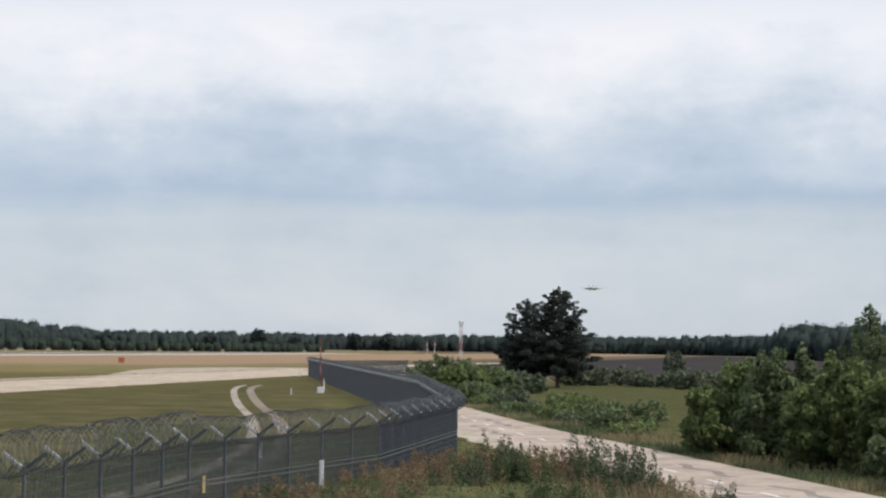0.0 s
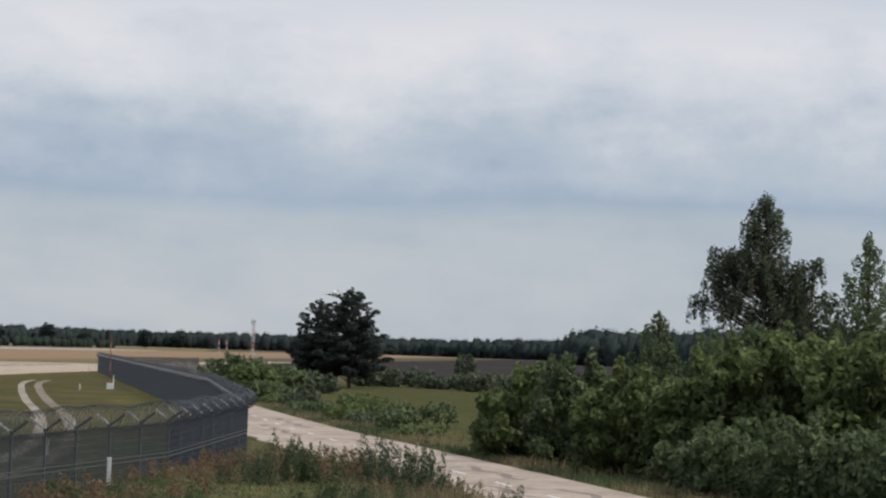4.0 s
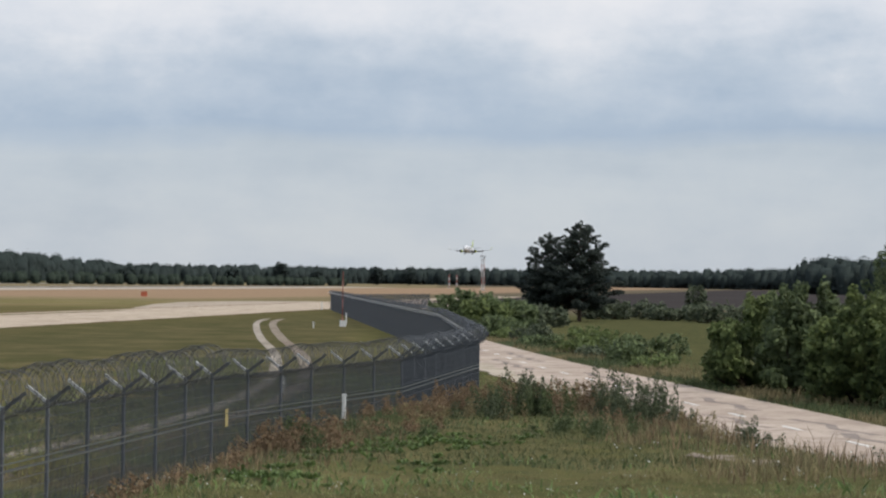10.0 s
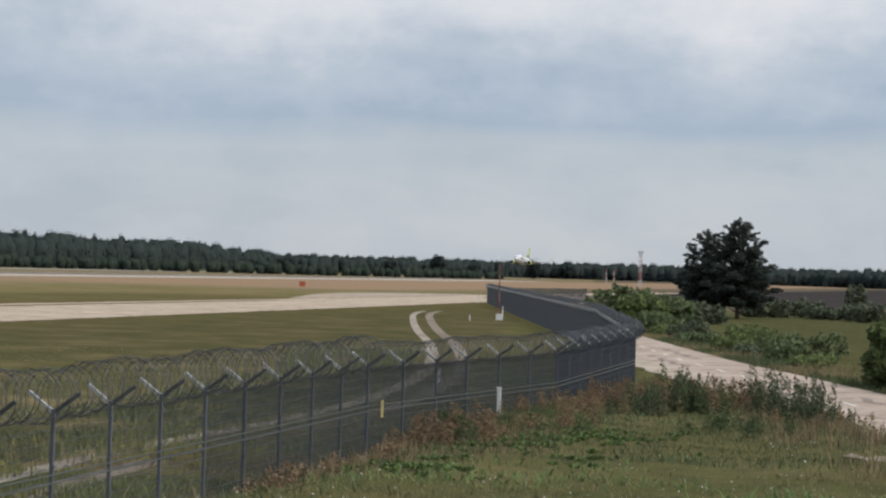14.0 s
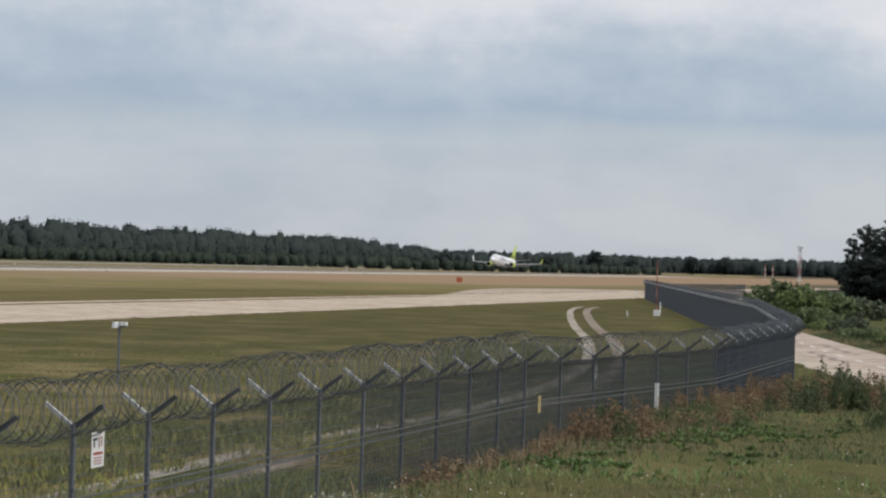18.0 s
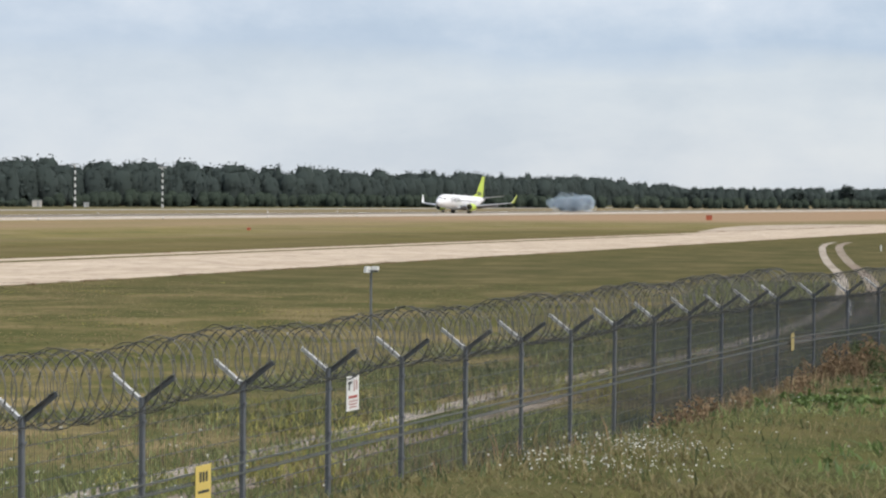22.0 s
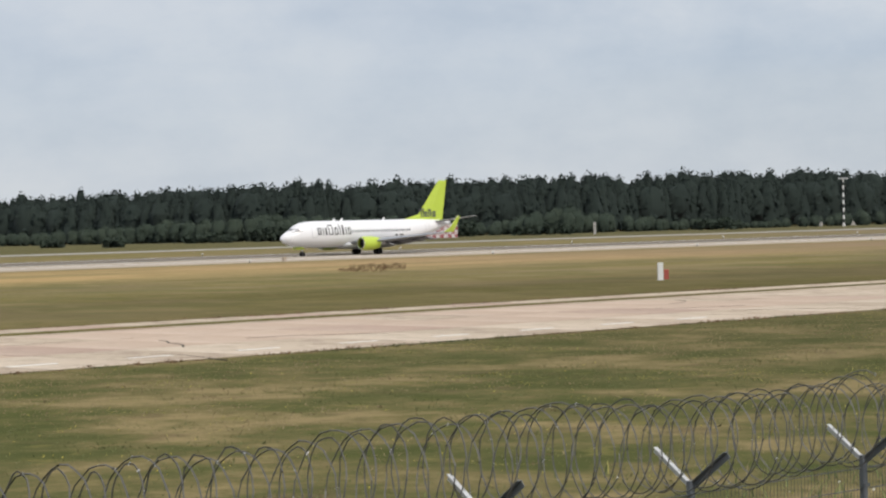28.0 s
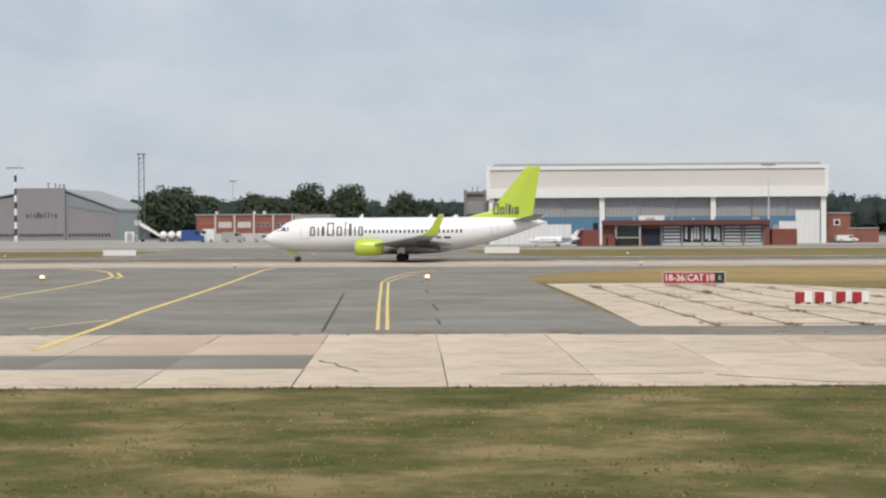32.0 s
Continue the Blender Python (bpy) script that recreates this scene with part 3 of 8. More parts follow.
class Mesh:
    """Collects vertices and faces for one part."""

    def __init__(self):
        self.v, self.f = [], []

    def add(self, vs, fs):
        n = len(self.v)
        self.v += [tuple(p) for p in vs]
        self.f += [tuple(n + i for i in f) for f in fs]
        return self

    def box(self, x, y, z, sx, sy, sz, m=None, bevel=0.0):
        """A box with its centre at x, y, z; bevel chamfers the upright edges."""
        hx, hy, hz = sx / 2, sy / 2, sz / 2
        if bevel:
            b = min(bevel, hx * 0.9, hy * 0.9)
            ring = [(-hx + b, -hy), (hx - b, -hy), (hx, -hy + b), (hx, hy - b), (hx - b, hy), (-hx + b, hy), (-hx, hy - b), (-hx, -hy + b)]
        else:
            ring = [(-hx, -hy), (hx, -hy), (hx, hy), (-hx, hy)]
        n = len(ring)
        vs = [(x + a, y + b, z - hz) for a, b in ring] + [(x + a, y + b, z + hz) for a, b in ring]
        if m is not None:
            vs = [m @ Vector(p) for p in vs]
        fs = [tuple(range(n - 1, -1, -1)), tuple(range(n, 2 * n))] + [(i, (i + 1) % n, n + (i + 1) % n, n + i) for i in range(n)]
        return self.add(vs, fs)

    def tube(self, path, radii, n=6, caps=True):
        """A tube along a list of points."""
        pts = [Vector(p) for p in path]
        if isinstance(radii, (int, float)):
            radii = [radii] * len(pts)
        vs = []
        for i, p in enumerate(pts):
            d = (pts[min(i + 1, len(pts) - 1)] - pts[max(i - 1, 0)]).normalized()
            a = d.cross(Vector((0, 0, 1)) if abs(d.z) < 0.95 else Vector((1, 0, 0))).normalized()
            b = d.cross(a)
            vs += [p + (a * math.cos(2 * math.pi * j / n) + b * math.sin(2 * math.pi * j / n)) * radii[i] for j in range(n)]
        fs = [(i * n + j, i * n + (j + 1) % n, (i + 1) * n + (j + 1) % n, (i + 1) * n + j) for i in range(len(pts) - 1) for j in range(n)]
        if caps:
            fs += [tuple(range(n - 1, -1, -1)), tuple(range(len(vs) - n, len(vs)))]
        return self.add(vs, fs)

    def rings(self, rings, caps=True):
        """Skin over closed rings of equal length."""
        n = len(rings[0])
        vs = [p for r in rings for p in r]
        fs = [(i * n + j, i * n + (j + 1) % n, (i + 1) * n + (j + 1) % n, (i + 1) * n + j) for i in range(len(rings) - 1) for j in range(n)]
        if caps:
            fs += [tuple(range(n - 1, -1, -1)), tuple(range(len(vs) - n, len(vs)))]
        return self.add(vs, fs)

    def prism(self, outline, y0, y1):
        """An outline of (x, z) drawn from y0 to y1."""
        n = len(outline)
        vs = [(x, y0, z) for x, z in outline] + [(x, y1, z) for x, z in outline]
        fs = [tuple(range(n)), tuple(range(2 * n - 1, n - 1, -1))] + [(i, i + n, (i + 1) % n + n, (i + 1) % n) for i in range(n)]
        return self.add(vs, fs)

    def data(self, name, material, smooth=False):
        me = bpy.data.meshes.new(name)
        me.from_pydata([tuple(p) for p in self.v], [], self.f)
        me.materials.append(material)
        if smooth:
            me.polygons.foreach_set("use_smooth", [True] * len(me.polygons))
        me.validate()
        me.update()
        bm = bmesh.new()
        bm.from_mesh(me)
        bmesh.ops.recalc_face_normals(bm, faces=bm.faces)
        bm.to_mesh(me)
        bm.free()
        return me


def thing(name, m, label, category, group="", kind=""):
    ob = new(name)
    ob.empty_display_size = 0.3
    ob.matrix_world = m
    return tagged(ob, label, category, group, kind)


def part(name, mesh, material, parent, label="", smooth=False, m=None):
    """One mesh object under a thing or a part. mesh: a Mesh, or mesh data that is shared."""
    me = mesh.data(name, material, smooth) if isinstance(mesh, Mesh) else mesh
    ob = new(name, me)
    ob.parent = parent
    if m is not None:
        ob.matrix_basis = m
    return tagged(ob, label)


def solid(name, mesh, material, m, label, category, group="", kind="", smooth=False):
    """A thing that is one mesh."""
    me = mesh.data(name, material, smooth) if isinstance(mesh, Mesh) else mesh
    ob = new(name, me)
    ob.matrix_world = m
    return tagged(ob, label, category, group, kind)


def soup(name, verts, faces_per, material):
    """Mesh data from arrays: verts (n, k, 3) with one face of k corners each (or faces_per index lists)."""
    n, k, _ = verts.shape
    me = bpy.data.meshes.new(name)
    nf = len(faces_per)
    me.vertices.add(n * k)
    me.vertices.foreach_set("co", verts.reshape(-1).astype(np.float32))
    idx = (np.arange(n)[:, None, None] * k + np.array(faces_per)[None]).reshape(-1)
    c = len(faces_per[0])
    me.loops.add(len(idx))
    me.loops.foreach_set("vertex_index", idx.astype(np.int32))
    me.polygons.add(n * nf)
    me.polygons.foreach_set("loop_start", np.arange(0, len(idx), c, dtype=np.int32))
    me.materials.append(material)
    me.update(calc_edges=True)
    me.validate()
    return me


EYE4 = Matrix.Identity(4)

# ---------------------------------------------------------------- ground


FENCE = [(-8, -13.9), (7.3, -11.87), (19.95, -9.76), (55, -3.7), (62, -1.5), (70, 1.05), (90.5, 4.4), (140, 4.6), (334, -5.4)]


def fence_x(y):
    """Where the perimeter fence stands at y."""
    return np.interp(y, [q[0] for q in FENCE], [q[1] for q in FENCE])


def road_left(y):
    return np.interp(y, [-20, 30, 61, 78, 100, 115, 127.5, 157, 184, 250, 330], [20.0, 16.0, 12.0, 10.2, 8.2, 6.95, 6.2, 5.0, 3.6, 0.3, -4.0])


def road_right(y):
    return np.interp(y, [-20, 30, 61, 84, 102, 116, 131, 157, 184, 250, 330], [26.0, 22.5, 18.4, 16.4, 14.7, 13.4, 11.8, 10.2, 8.8, 5.4, 1.2])


def step(a):
    a = np.clip(a, 0, 1)
    return a * a * (3 - 2 * a)


def gz(x, y):
    """Height of the ground: a grass bank between the fence and the road, on whose top the camera stands."""
    x, y = np.asarray(x, float), np.asarray(y, float)
    top = np.interp(y, [0, 15, 32, 45, 55, 65, 75, 82, 93], [3.1, 2.5, 1.85, 1.45, 1.25, 1.12, 0.95, 0.7, 0]) * step((y + 30) / 25)
    side = step((x - fence_x(y) - np.interp(y, [24, 40, 62], [2.1, 1.2, 0.5])) / np.interp(y, [40, 66], [3.8, 2.0])) * step((road_left(y) - x - 1.2) / 5.5)
    rough = 0.06 * np.sin(1.7 * x + 0.9 * y) * np.sin(0.8 * x - 1.3 * y)
    return top * side + rough * np.minimum(side, top)


def axis(lo, hi, fine0, fine1, d):
    mid = np.arange(fine0, fine1 + d / 2, d)
    out, s = [], d
    v = fine1
    while v < hi:
        s *= 1.35
        v = min(v + s, hi)
        out.append(v)
    back, s, v = [], d, fine0
    while v > lo:
        s *= 1.35
        v = max(v - s, lo)
        back.append(v)
    return np.concatenate([back[::-1], mid, out])


xs, ys = axis(-4600, 4600, -16, 26, 0.8), axis(-4600, 4600, -32, 82, 1.0)
gx, gy = np.meshgrid(xs, ys)
gv = np.stack([gx, gy, gz(gx, gy)], -1).reshape(-1, 3)
nx = len(xs)
gm = bpy.data.meshes.new("ground")
gm.from_pydata([tuple(p) for p in gv], [], [(j * nx + i, j * nx + i + 1, (j + 1) * nx + i + 1, (j + 1) * nx + i)
                                            for j in range(len(ys) - 1) for i in range(nx - 1)])
gm.materials.append(M["ground"])
gm.polygons.foreach_set("use_smooth", [True] * len(gm.polygons))
ground = tagged(new("ground", gm), "patchy green and straw-coloured airfield grass", "grass", kind="structure")


def sheet(name, left, right, z, material, label, category="pavement", parent=None):
    """A thin paved sheet between two lines of (x, y)."""
    m = Mesh()
    n = len(left)
    vs = [(x, y, z) for x, y in left] + [(x, y, z) for x, y in right]
    vs += [(x, y, z - 0.25) for x, y in left] + [(x, y, z - 0.25) for x, y in right]
    fs = [(i, i + 1, n + i + 1, n + i) for i in range(n - 1)]
    fs += [(2 * n + i, 2 * n + i + 1, i + 1, i) for i in range(n - 1)] + [(n + i, n + i + 1, 3 * n + i + 1, 3 * n + i) for i in range(n - 1)]
    m.add(vs, fs)
    me = m.data(name, material)
    ob = new(name, me)
    if parent is not None:
        ob.parent = parent
        return tagged(ob, label)
    return tagged(ob, label, category, kind="structure")


def lane(name, pts, width, z, material, label, parent=None):
    """A painted line or rut of the given width along (x, y) points."""
    left, right = [], []
    for i, p in enumerate(pts):
        a, b = Vector(pts[max(i - 1, 0)]), Vector(pts[min(i + 1, len(pts) - 1)])
        d = (b - a).normalized() * width / 2
        left.append((p[0] - d.y, p[1] + d.x))
        right.append((p[0] + d.y, p[1] - d.x))
    return sheet(name, left, right, z, material, label, "marking", parent)


def near_edge(y):
    return -66 + 0.176 * y


def far_edge(y):
    return -97.5 + 0.205 * y


def su(s, p):
    v = at(s, p)
    return (v.x, v.y)


shoulder = sheet("runway_shoulder", [su(s, 238) for s in (-70, 0, 500, 1150)], [su(s, 268) for s in (-70, 0, 500, 1150)], 0.03, M["runway_pale"],
                 "pale beige concrete half of the runway", "runway")
runway = sheet("runway", [su(s, 268) for s in (-500, 0, 500, 1150)], [su(s, 305) for s in (-500, 0, 500, 1150)], 0.03, M["runway"],
               "grey-brown worn runway", "runway")
for p in (254, 299):
    lane("edge_line", [su(-500, p), su(1150, p)], 0.9, 0.034, M["white_line"], "", runway)
lane("centre_line", [su(-500, 271), su(1150, 271)], 0.7, 0.034, M["white_line"], "", runway)
far_taxiway = sheet("far_taxiway", [su(s, 384) for s in (-500, 150, 600, 1150)], [su(s, 406) for s in (-500, 150, 600, 1150)], 0.02, M["apron"],
                    "pale concrete taxiway beyond the runway", "taxiway")
apron = sheet("apron", [su(s, p) for s, p in ((-500, 418), (0, 418), (150, 420), (175, 438), (235, 462))], [su(s, 660) for s in (-500, 0, 150, 175, 235)], 0.02, M["apron"],
              "pale concrete apron before the hangars", "apron")
tx = [300, 350, 420, 520, 650]
taxi_far = sheet("old_taxiway", [(near_edge(y), y) for y in [116, 170, 230] + tx], [(far_edge(y), y) for y in [116, 170, 230] + tx], 0.02, M["slab"],
                 "weathered pale concrete taxiway", "taxiway")
wy = [322, 374, 408, 436, 445]
sheet("taxiway_widening", list(zip((-33.2, -34.7, -32.9, -24.4, -13.0), wy)), [(far_edge(y) + 0.5, y) for y in wy], 0.016, M["slab_grey"],
      "grey-beige widening of the old taxiway", "taxiway")
sheet("old_taxiway_south", [(near_edge(y), y) for y in (-200, -44)], [(far_edge(y), y) for y in (-200, -44)], 0.02, M["slab"],
      "weathered pale concrete taxiway", "taxiway")
connector = sheet("connecting_taxiway", [(-92.9, 22), (-98.6, 24.5), (-172, 34.5), (-191, 37.5), (-206, 45), (-222, 60), su(60, 237.5)],
                  [(-109.5, -60), (-111, -60), (-172, -60), (-191, -60), (-206, -60), (-226, -60), su(-115, 237.5)], 0.012, M["asphalt"],
                  "grey asphalt taxiway with yellow lines", "taxiway")
sheet("crossing_taxiway", [su(s, p) for s, p in ((-110, 304), (-66, 316), (-68, 360), (-74, 419))], [su(s, p) for s, p in ((2, 304), (-12, 316), (-18, 360), (-21, 419))], 0.026, M["asphalt"], "grey asphalt taxiway beyond the runway", "taxiway")
broken = sheet("broken_concrete", [(-95.6, 44.4), (-96.0, 39.5), (-97.2, 33.4), (-99.2, 24.6), (-130, 29.3), (-168, 34.5)], [(-97.0, 46.2), (-102, 49.2), (-108, 51.2), (-115.7, 52.6), (-147.8, 53.4), (-167.5, 48)], 0.016, M["slab_pale"],
               "pale broken concrete with weeds in its joints", "pavement")
band = sheet("asphalt_strip", [(-92.6, 20), (-88, 34), (-84.5, 40), (-80.2, 43.6)], [(-98.5, 20), (-97.0, 34), (-96.2, 44.6), (-81.5, 44.6)], 0.028, M["asphalt"],
             "dark asphalt strip beside the old taxiway", "pavement")

lane("hold_line", [(-98.7, 12.78), (-128.96, 16.8), (-177.2, 23.3), (-187.5, 25.2), (-201.0, 28.1), (-214.0, 31.8), (-220.0, 34.3)], 0.17, 0.02, M["yellow"], "double yellow line", connector)
lane("hold_line", [(-98.6, 13.2), (-128.8, 17.24), (-177.1, 23.8), (-187.3, 25.9), (-200.8, 29.2)], 0.17, 0.02, M["yellow"], "double yellow line", connector)
lane("taxi_line", [(-86.0, -1.66), (-103.25, 0.74), (-123.1, 3.4), (-144.4, 6.6), (-178.4, 11.5), (-225.6, 17.9), (-233.4, 19.6)], 0.34, 0.036, M["yellow"], "yellow guide line", connector)
lane("taxi_line", [(-120, -12), (-148.4, -4.96), (-157.4, -3.38), (-167.6, -1.59), (-180.9, 0.45), (-196.8, 2.39), (-205.0, 2.99), (-221.7, 2.81), (-232.9, 1.72), (-240.0, -1.12)], 0.3, 0.032, M["yellow"], "yellow guide line", connector)
lane("taxi_line", [(-196.8, 3.1), (-205.0, 3.75), (-219.0, 3.6)], 0.3, 0.032, M["yellow"], "yellow guide line", connector)
lane("faint_line", [(-180.1, 2.6), (-179.6, 12.7), (-175.8, 22.4)], 0.5, 0.018, M["apron"], "faint pale line", connector)
lane("faint_line", [(-104.1, -2.25), (-112.8, 1.36)], 0.16, 0.018, M["yellow"], "faint yellow line", connector)
lane("joint_line", [(-150.1, 17.2), (-128, 14.3), (-98.0, 10.3)], 0.13, 0.018, M["crack"], "", connector)
for a, b in (((-103.5, 16.3), (-109, 17.0)), ((-119.5, 18.7), (-128.5, 19.8)), ((-150, 22.8), (-156, 23.6)), ((-174, 26.0), (-178, 26.5)), ((-164, 12.2), (-171, 11.0)), ((-196, -2.4), (-214, -4.6))):
    lane("crack_line", [a, b], 0.13, 0.018, M["crack"], "", connector)

# the near stretch of the old taxiway, slab by slab
taxiway_near = tagged(new("taxiway_slabs"), "weathered concrete slabs with weedy joints", "taxiway", kind="structure")
ROWS = (0.0, 0.27, 0.52, 0.76, 1.0)
for j in range(37):
    y0 = -47.0 + j * 4.41
    for i in range(4):
        q = []
        for yy_, a in ((y0, ROWS[i]), (y0, ROWS[i + 1]), (y0 + 4.41, ROWS[i + 1]), (y0 + 4.41, ROWS[i])):
            # the cross joints stand square to the taxiway
            yc = yy_ + 0.14 * a * (near_edge(yy_) - far_edge(yy_))
            q.append((near_edge(yc) * (1 - a) + far_edge(yc) * a, yc))
        c = Vector((sum(p[0] for p in q) / 4, sum(p[1] for p in q) / 4))
        g = random.uniform(0.03, 0.055) if random.random() < 0.22 else random.uniform(0.006, 0.016)
        q = [Vector(p) + (c - Vector(p)).normalized() * g * 1.4 for p in q]
        zt = 0.02 + random.uniform(-0.006, 0.006)
        m = Mesh().add([(p.x - c.x, p.y - c.y, h) for h in (zt, zt - 0.2) for p in q], [(0, 1, 2, 3), (4, 7, 6, 5)] + [(k, k + 4, (k + 1) % 4 + 4, (k + 1) % 4) for k in range(4)])
        if y0 < 5.8:
            kind = ("slab_pale", "asphalt", "slab_pink" if y0 > -4 else "slab_pale", "slab_pink" if y0 > -4 else "slab_pale")[i]
        elif y0 < 22:
            kind = ("slab_pale", "slab_pale", "slab_pale", "slab_pale")[i]
        else:
            kind = ("slab_pale" if y0 < 44 or j % 2 else "slab", ("slab_pale" if j % 4 else "slab") if y0 < 44 else "slab_pink" if j % 4 else "slab_rose", "slab_pink" if j % 5 else "slab", "slab" if j % 3 else "slab_rose" if y0 > 44 else "slab_grey")[i]
        ob = part("slab", m, M[kind], taxiway_near)
        ob.matrix_basis = Matrix.Translation((c.x, c.y, 0))
bed = Mesh()
ya, yb = -44, 116.6
bed.add([(near_edge(ya), ya, 0.008), (far_edge(ya), ya, 0.008), (far_edge(yb), yb, 0.008), (near_edge(yb), yb, 0.008)], [(0, 1, 2, 3)])
part("joint_bed", bed, M["crack"], taxiway_near, "dark weedy joints")
lane("yellow_cross", [(-72.2, 33.8), (-68.5, 38), (-64.8, 42.0)], 1.45, 0.034, M["yellow_bold"], "faded yellow cross", taxiway_near)
lane("yellow_cross", [(-66.6, 34.2), (-70.2, 41.6)], 1.45, 0.04, M["yellow_bold"], "faded yellow cross", taxiway_near)
lane("white_mark", [(-66.6, 43.4), (-62.2, 43.9)], 0.4, 0.034, M["white_line"], "faded white mark", taxiway_near)
for i in range(9):
    lane("white_mark", [(near_edge(50 + 5 * i) - 3.0, 50 + 5 * i), (near_edge(52 + 5 * i) - 3.0, 52 + 5 * i)], 0.25, 0.034, M["white_line"], "faded white mark", taxiway_near)

sheet("concrete_patch", [(-54.9, 42.6), (-54.4, 44.3)], [(-51.3, 42.3), (-51.6, 44.6)], 0.02, M["slab_pale"], "pale concrete patch in the grass")

gy_ = [52, 80, 120, 170, 230, 300]
sheet("green_strip", [(near_edge(y) * 0.2 + far_edge(y) * 0.8, y) for y in gy_], [(near_edge(y) * 0.13 + far_edge(y) * 0.87, y) for y in gy_], 0.035, M["ground"], "weedy grass strip along the old taxiway", "grass")
# fine cracks that wander over the near slabs
for i in range(16):
    y0 = random.uniform(8, 110)
    x0 = near_edge(y0) + (far_edge(y0) - near_edge(y0)) * random.uniform(0.05, 0.95)
    way = random.choice((0.15, 1.4, -0.3, 1.7)) + random.gauss(0, 0.2)
    pts = [(x0, y0)]
    for k in range(7):
        way += random.gauss(0, 0.25)
        pts.append((pts[-1][0] + 0.9 * math.sin(way), pts[-1][1] + 0.9 * math.cos(way)))
    lane("crack_line", pts, random.uniform(0.05, 0.12), 0.031, M["crack"], "", taxiway_near)

# cracks and weeds in the broken concrete
DIAG = [((-98.6 + 0.22 * i * i, 24.8 + 3.2 * i), (-166.0 + 1.6 * i, 34.2 + 2.6 * i)) for i in range(1, 8)]
for a, b in DIAG:
    a, b = Vector(a), Vector(b)
    pts = [a.lerp(b, f / 9) + Vector((0, random.gauss(0, 0.07))) for f in range(10)]
    lane("weedy_joint", [tuple(q) for q in pts], 0.16, 0.022, M["crack"], "", broken)
for i in range(9):
    t0 = (i + 0.4) / 9
    a, b = Vector((-99, 24.6)).lerp(Vector((-164, 34)), t0), Vector((-94, 41)).lerp(Vector((-152, 53)), t0)
    f = random.uniform(0.0, 0.4)
    lane("weedy_joint", [tuple(a.lerp(b, f)), tuple(a.lerp(b, f + 0.3) + Vector((0.3 * math.sin(i), 0))), tuple(a.lerp(b, f + 0.55))], 0.10 + 0.08 * random.random(), 0.022, M["crack"], "", broken)

# the road behind the bank
ry = [-20, 20, 40, 61, 78, 90, 102, 115, 128, 150, 180, 250, 330, 362]
road = sheet("road", [(float(road_left(y)), y) for y in ry], [(float(road_right(y)), y) for y in ry], 0.03, M["road"], "worn pale road with white dashes", "road")
sheet("road_bend", [(8.6, 362), (10.2, 420), (6, 470)], [(13.6, 362), (16.5, 420), (14, 475)], 0.025, M["road"], "worn pale road", "road")
for i in range(15):
    y0 = 52 + i * 7.0
    mid = lambda y: float(road_left(y) * 0.52 + road_right(y) * 0.48)
    lane("dash", [(mid(y0), y0), (mid(y0 + 2.2), y0 + 2.2)], 0.14, 0.036, M["white_line"], "white dash", road)

# worn tar on the road and its ragged sandy shoulder
for i, (f, y0, w, n) in enumerate(((0.62, 66, 0.5, 7), (0.72, 71, 0.35, 9), (0.35, 74, 0.3, 8), (0.7, 84, 0.4, 10), (0.3, 92, 0.35, 10), (0.66, 104, 0.45, 14), (0.3, 120, 0.4, 16), (0.68, 132, 0.4, 18), (0.42, 150, 0.5, 20))):
    pts = [(float(road_left(y0 + q) * (1 - f) + road_right(y0 + q) * f) + 0.25 * math.sin(q * 1.3 + i), y0 + q) for q in range(n)]
    lane("tar_patch", pts, w, 0.034, M["patch"], "darker worn tar", road)
sy = list(range(46, 132, 2))
sheet("sandy_shoulder", [(float(road_left(y)) - 0.9 - 0.5 * math.sin(y * 0.9) - 0.35 * math.sin(y * 2.3), y) for y in sy], [(float(road_left(y)) + 0.5 + 0.25 * math.sin(y * 0.7 + 1), y) for y in sy], 0.033, M["sand"], "ragged sandy shoulder of the road", "verge")
fallow = sheet("fallow_field", [su(s, 95) for s in (390, 600, 1100, 1600)], [(su(s, 95)[0] + 330 + s * 0.4, su(s, 95)[1]) for s in (390, 600, 1100, 1600)], 0.02, M["fallow"], "bare mauve-brown fallow field", "field")

# two ruts behind the fence
ruts = [(-19, -20), (-16.8, 0), (-14.3, 18), (-11.9, 35), (-10.4, 46), (-8.9, 57), (-6.3, 69), (-4.8, 80), (-4.0, 91), (-3.65, 101), (-3.7, 112), (-4.2, 127.5), (-4.75, 139), (-5.45, 150), (-7.1, 172), (-8.7, 198), (-10.2, 227), (-10.7, 245), (-10.3, 257)]
for k in (-0.8, 0.8):
    pts = []
    for i, p in enumerate(ruts):
        a, b = Vector(ruts[max(i - 1, 0)]), Vector(ruts[min(i + 1, len(ruts) - 1)])
        d = (b - a).normalized()
        pts.append((p[0] - d.y * k, p[1] + d.x * k))
    lane("wheel_rut", pts, 0.62 if k > 0 else 0.75, 0.015, M["track"] if k > 0 else M["soil"], "sandy wheel rut in the grass" if k > 0 else "brown wheel rut in the grass")

# ---------------------------------------------------------------- fence
FD = Vector((0.1594, 0.9872, 0))           # along the near fence
PITCH, POST_H = 2.55, 2.38


def post_mesh(material):
    m = Mesh()
    m.box(0, 0, POST_H / 2, 0.065, 0.065, POST_H, bevel=0.012)
    for z in (0.3, 0.9, 1.5, 2.1):
        m.box(0, -0.012, z, 0.078, 0.075, 0.03, bevel=0.01)
    return m.data("post", material)


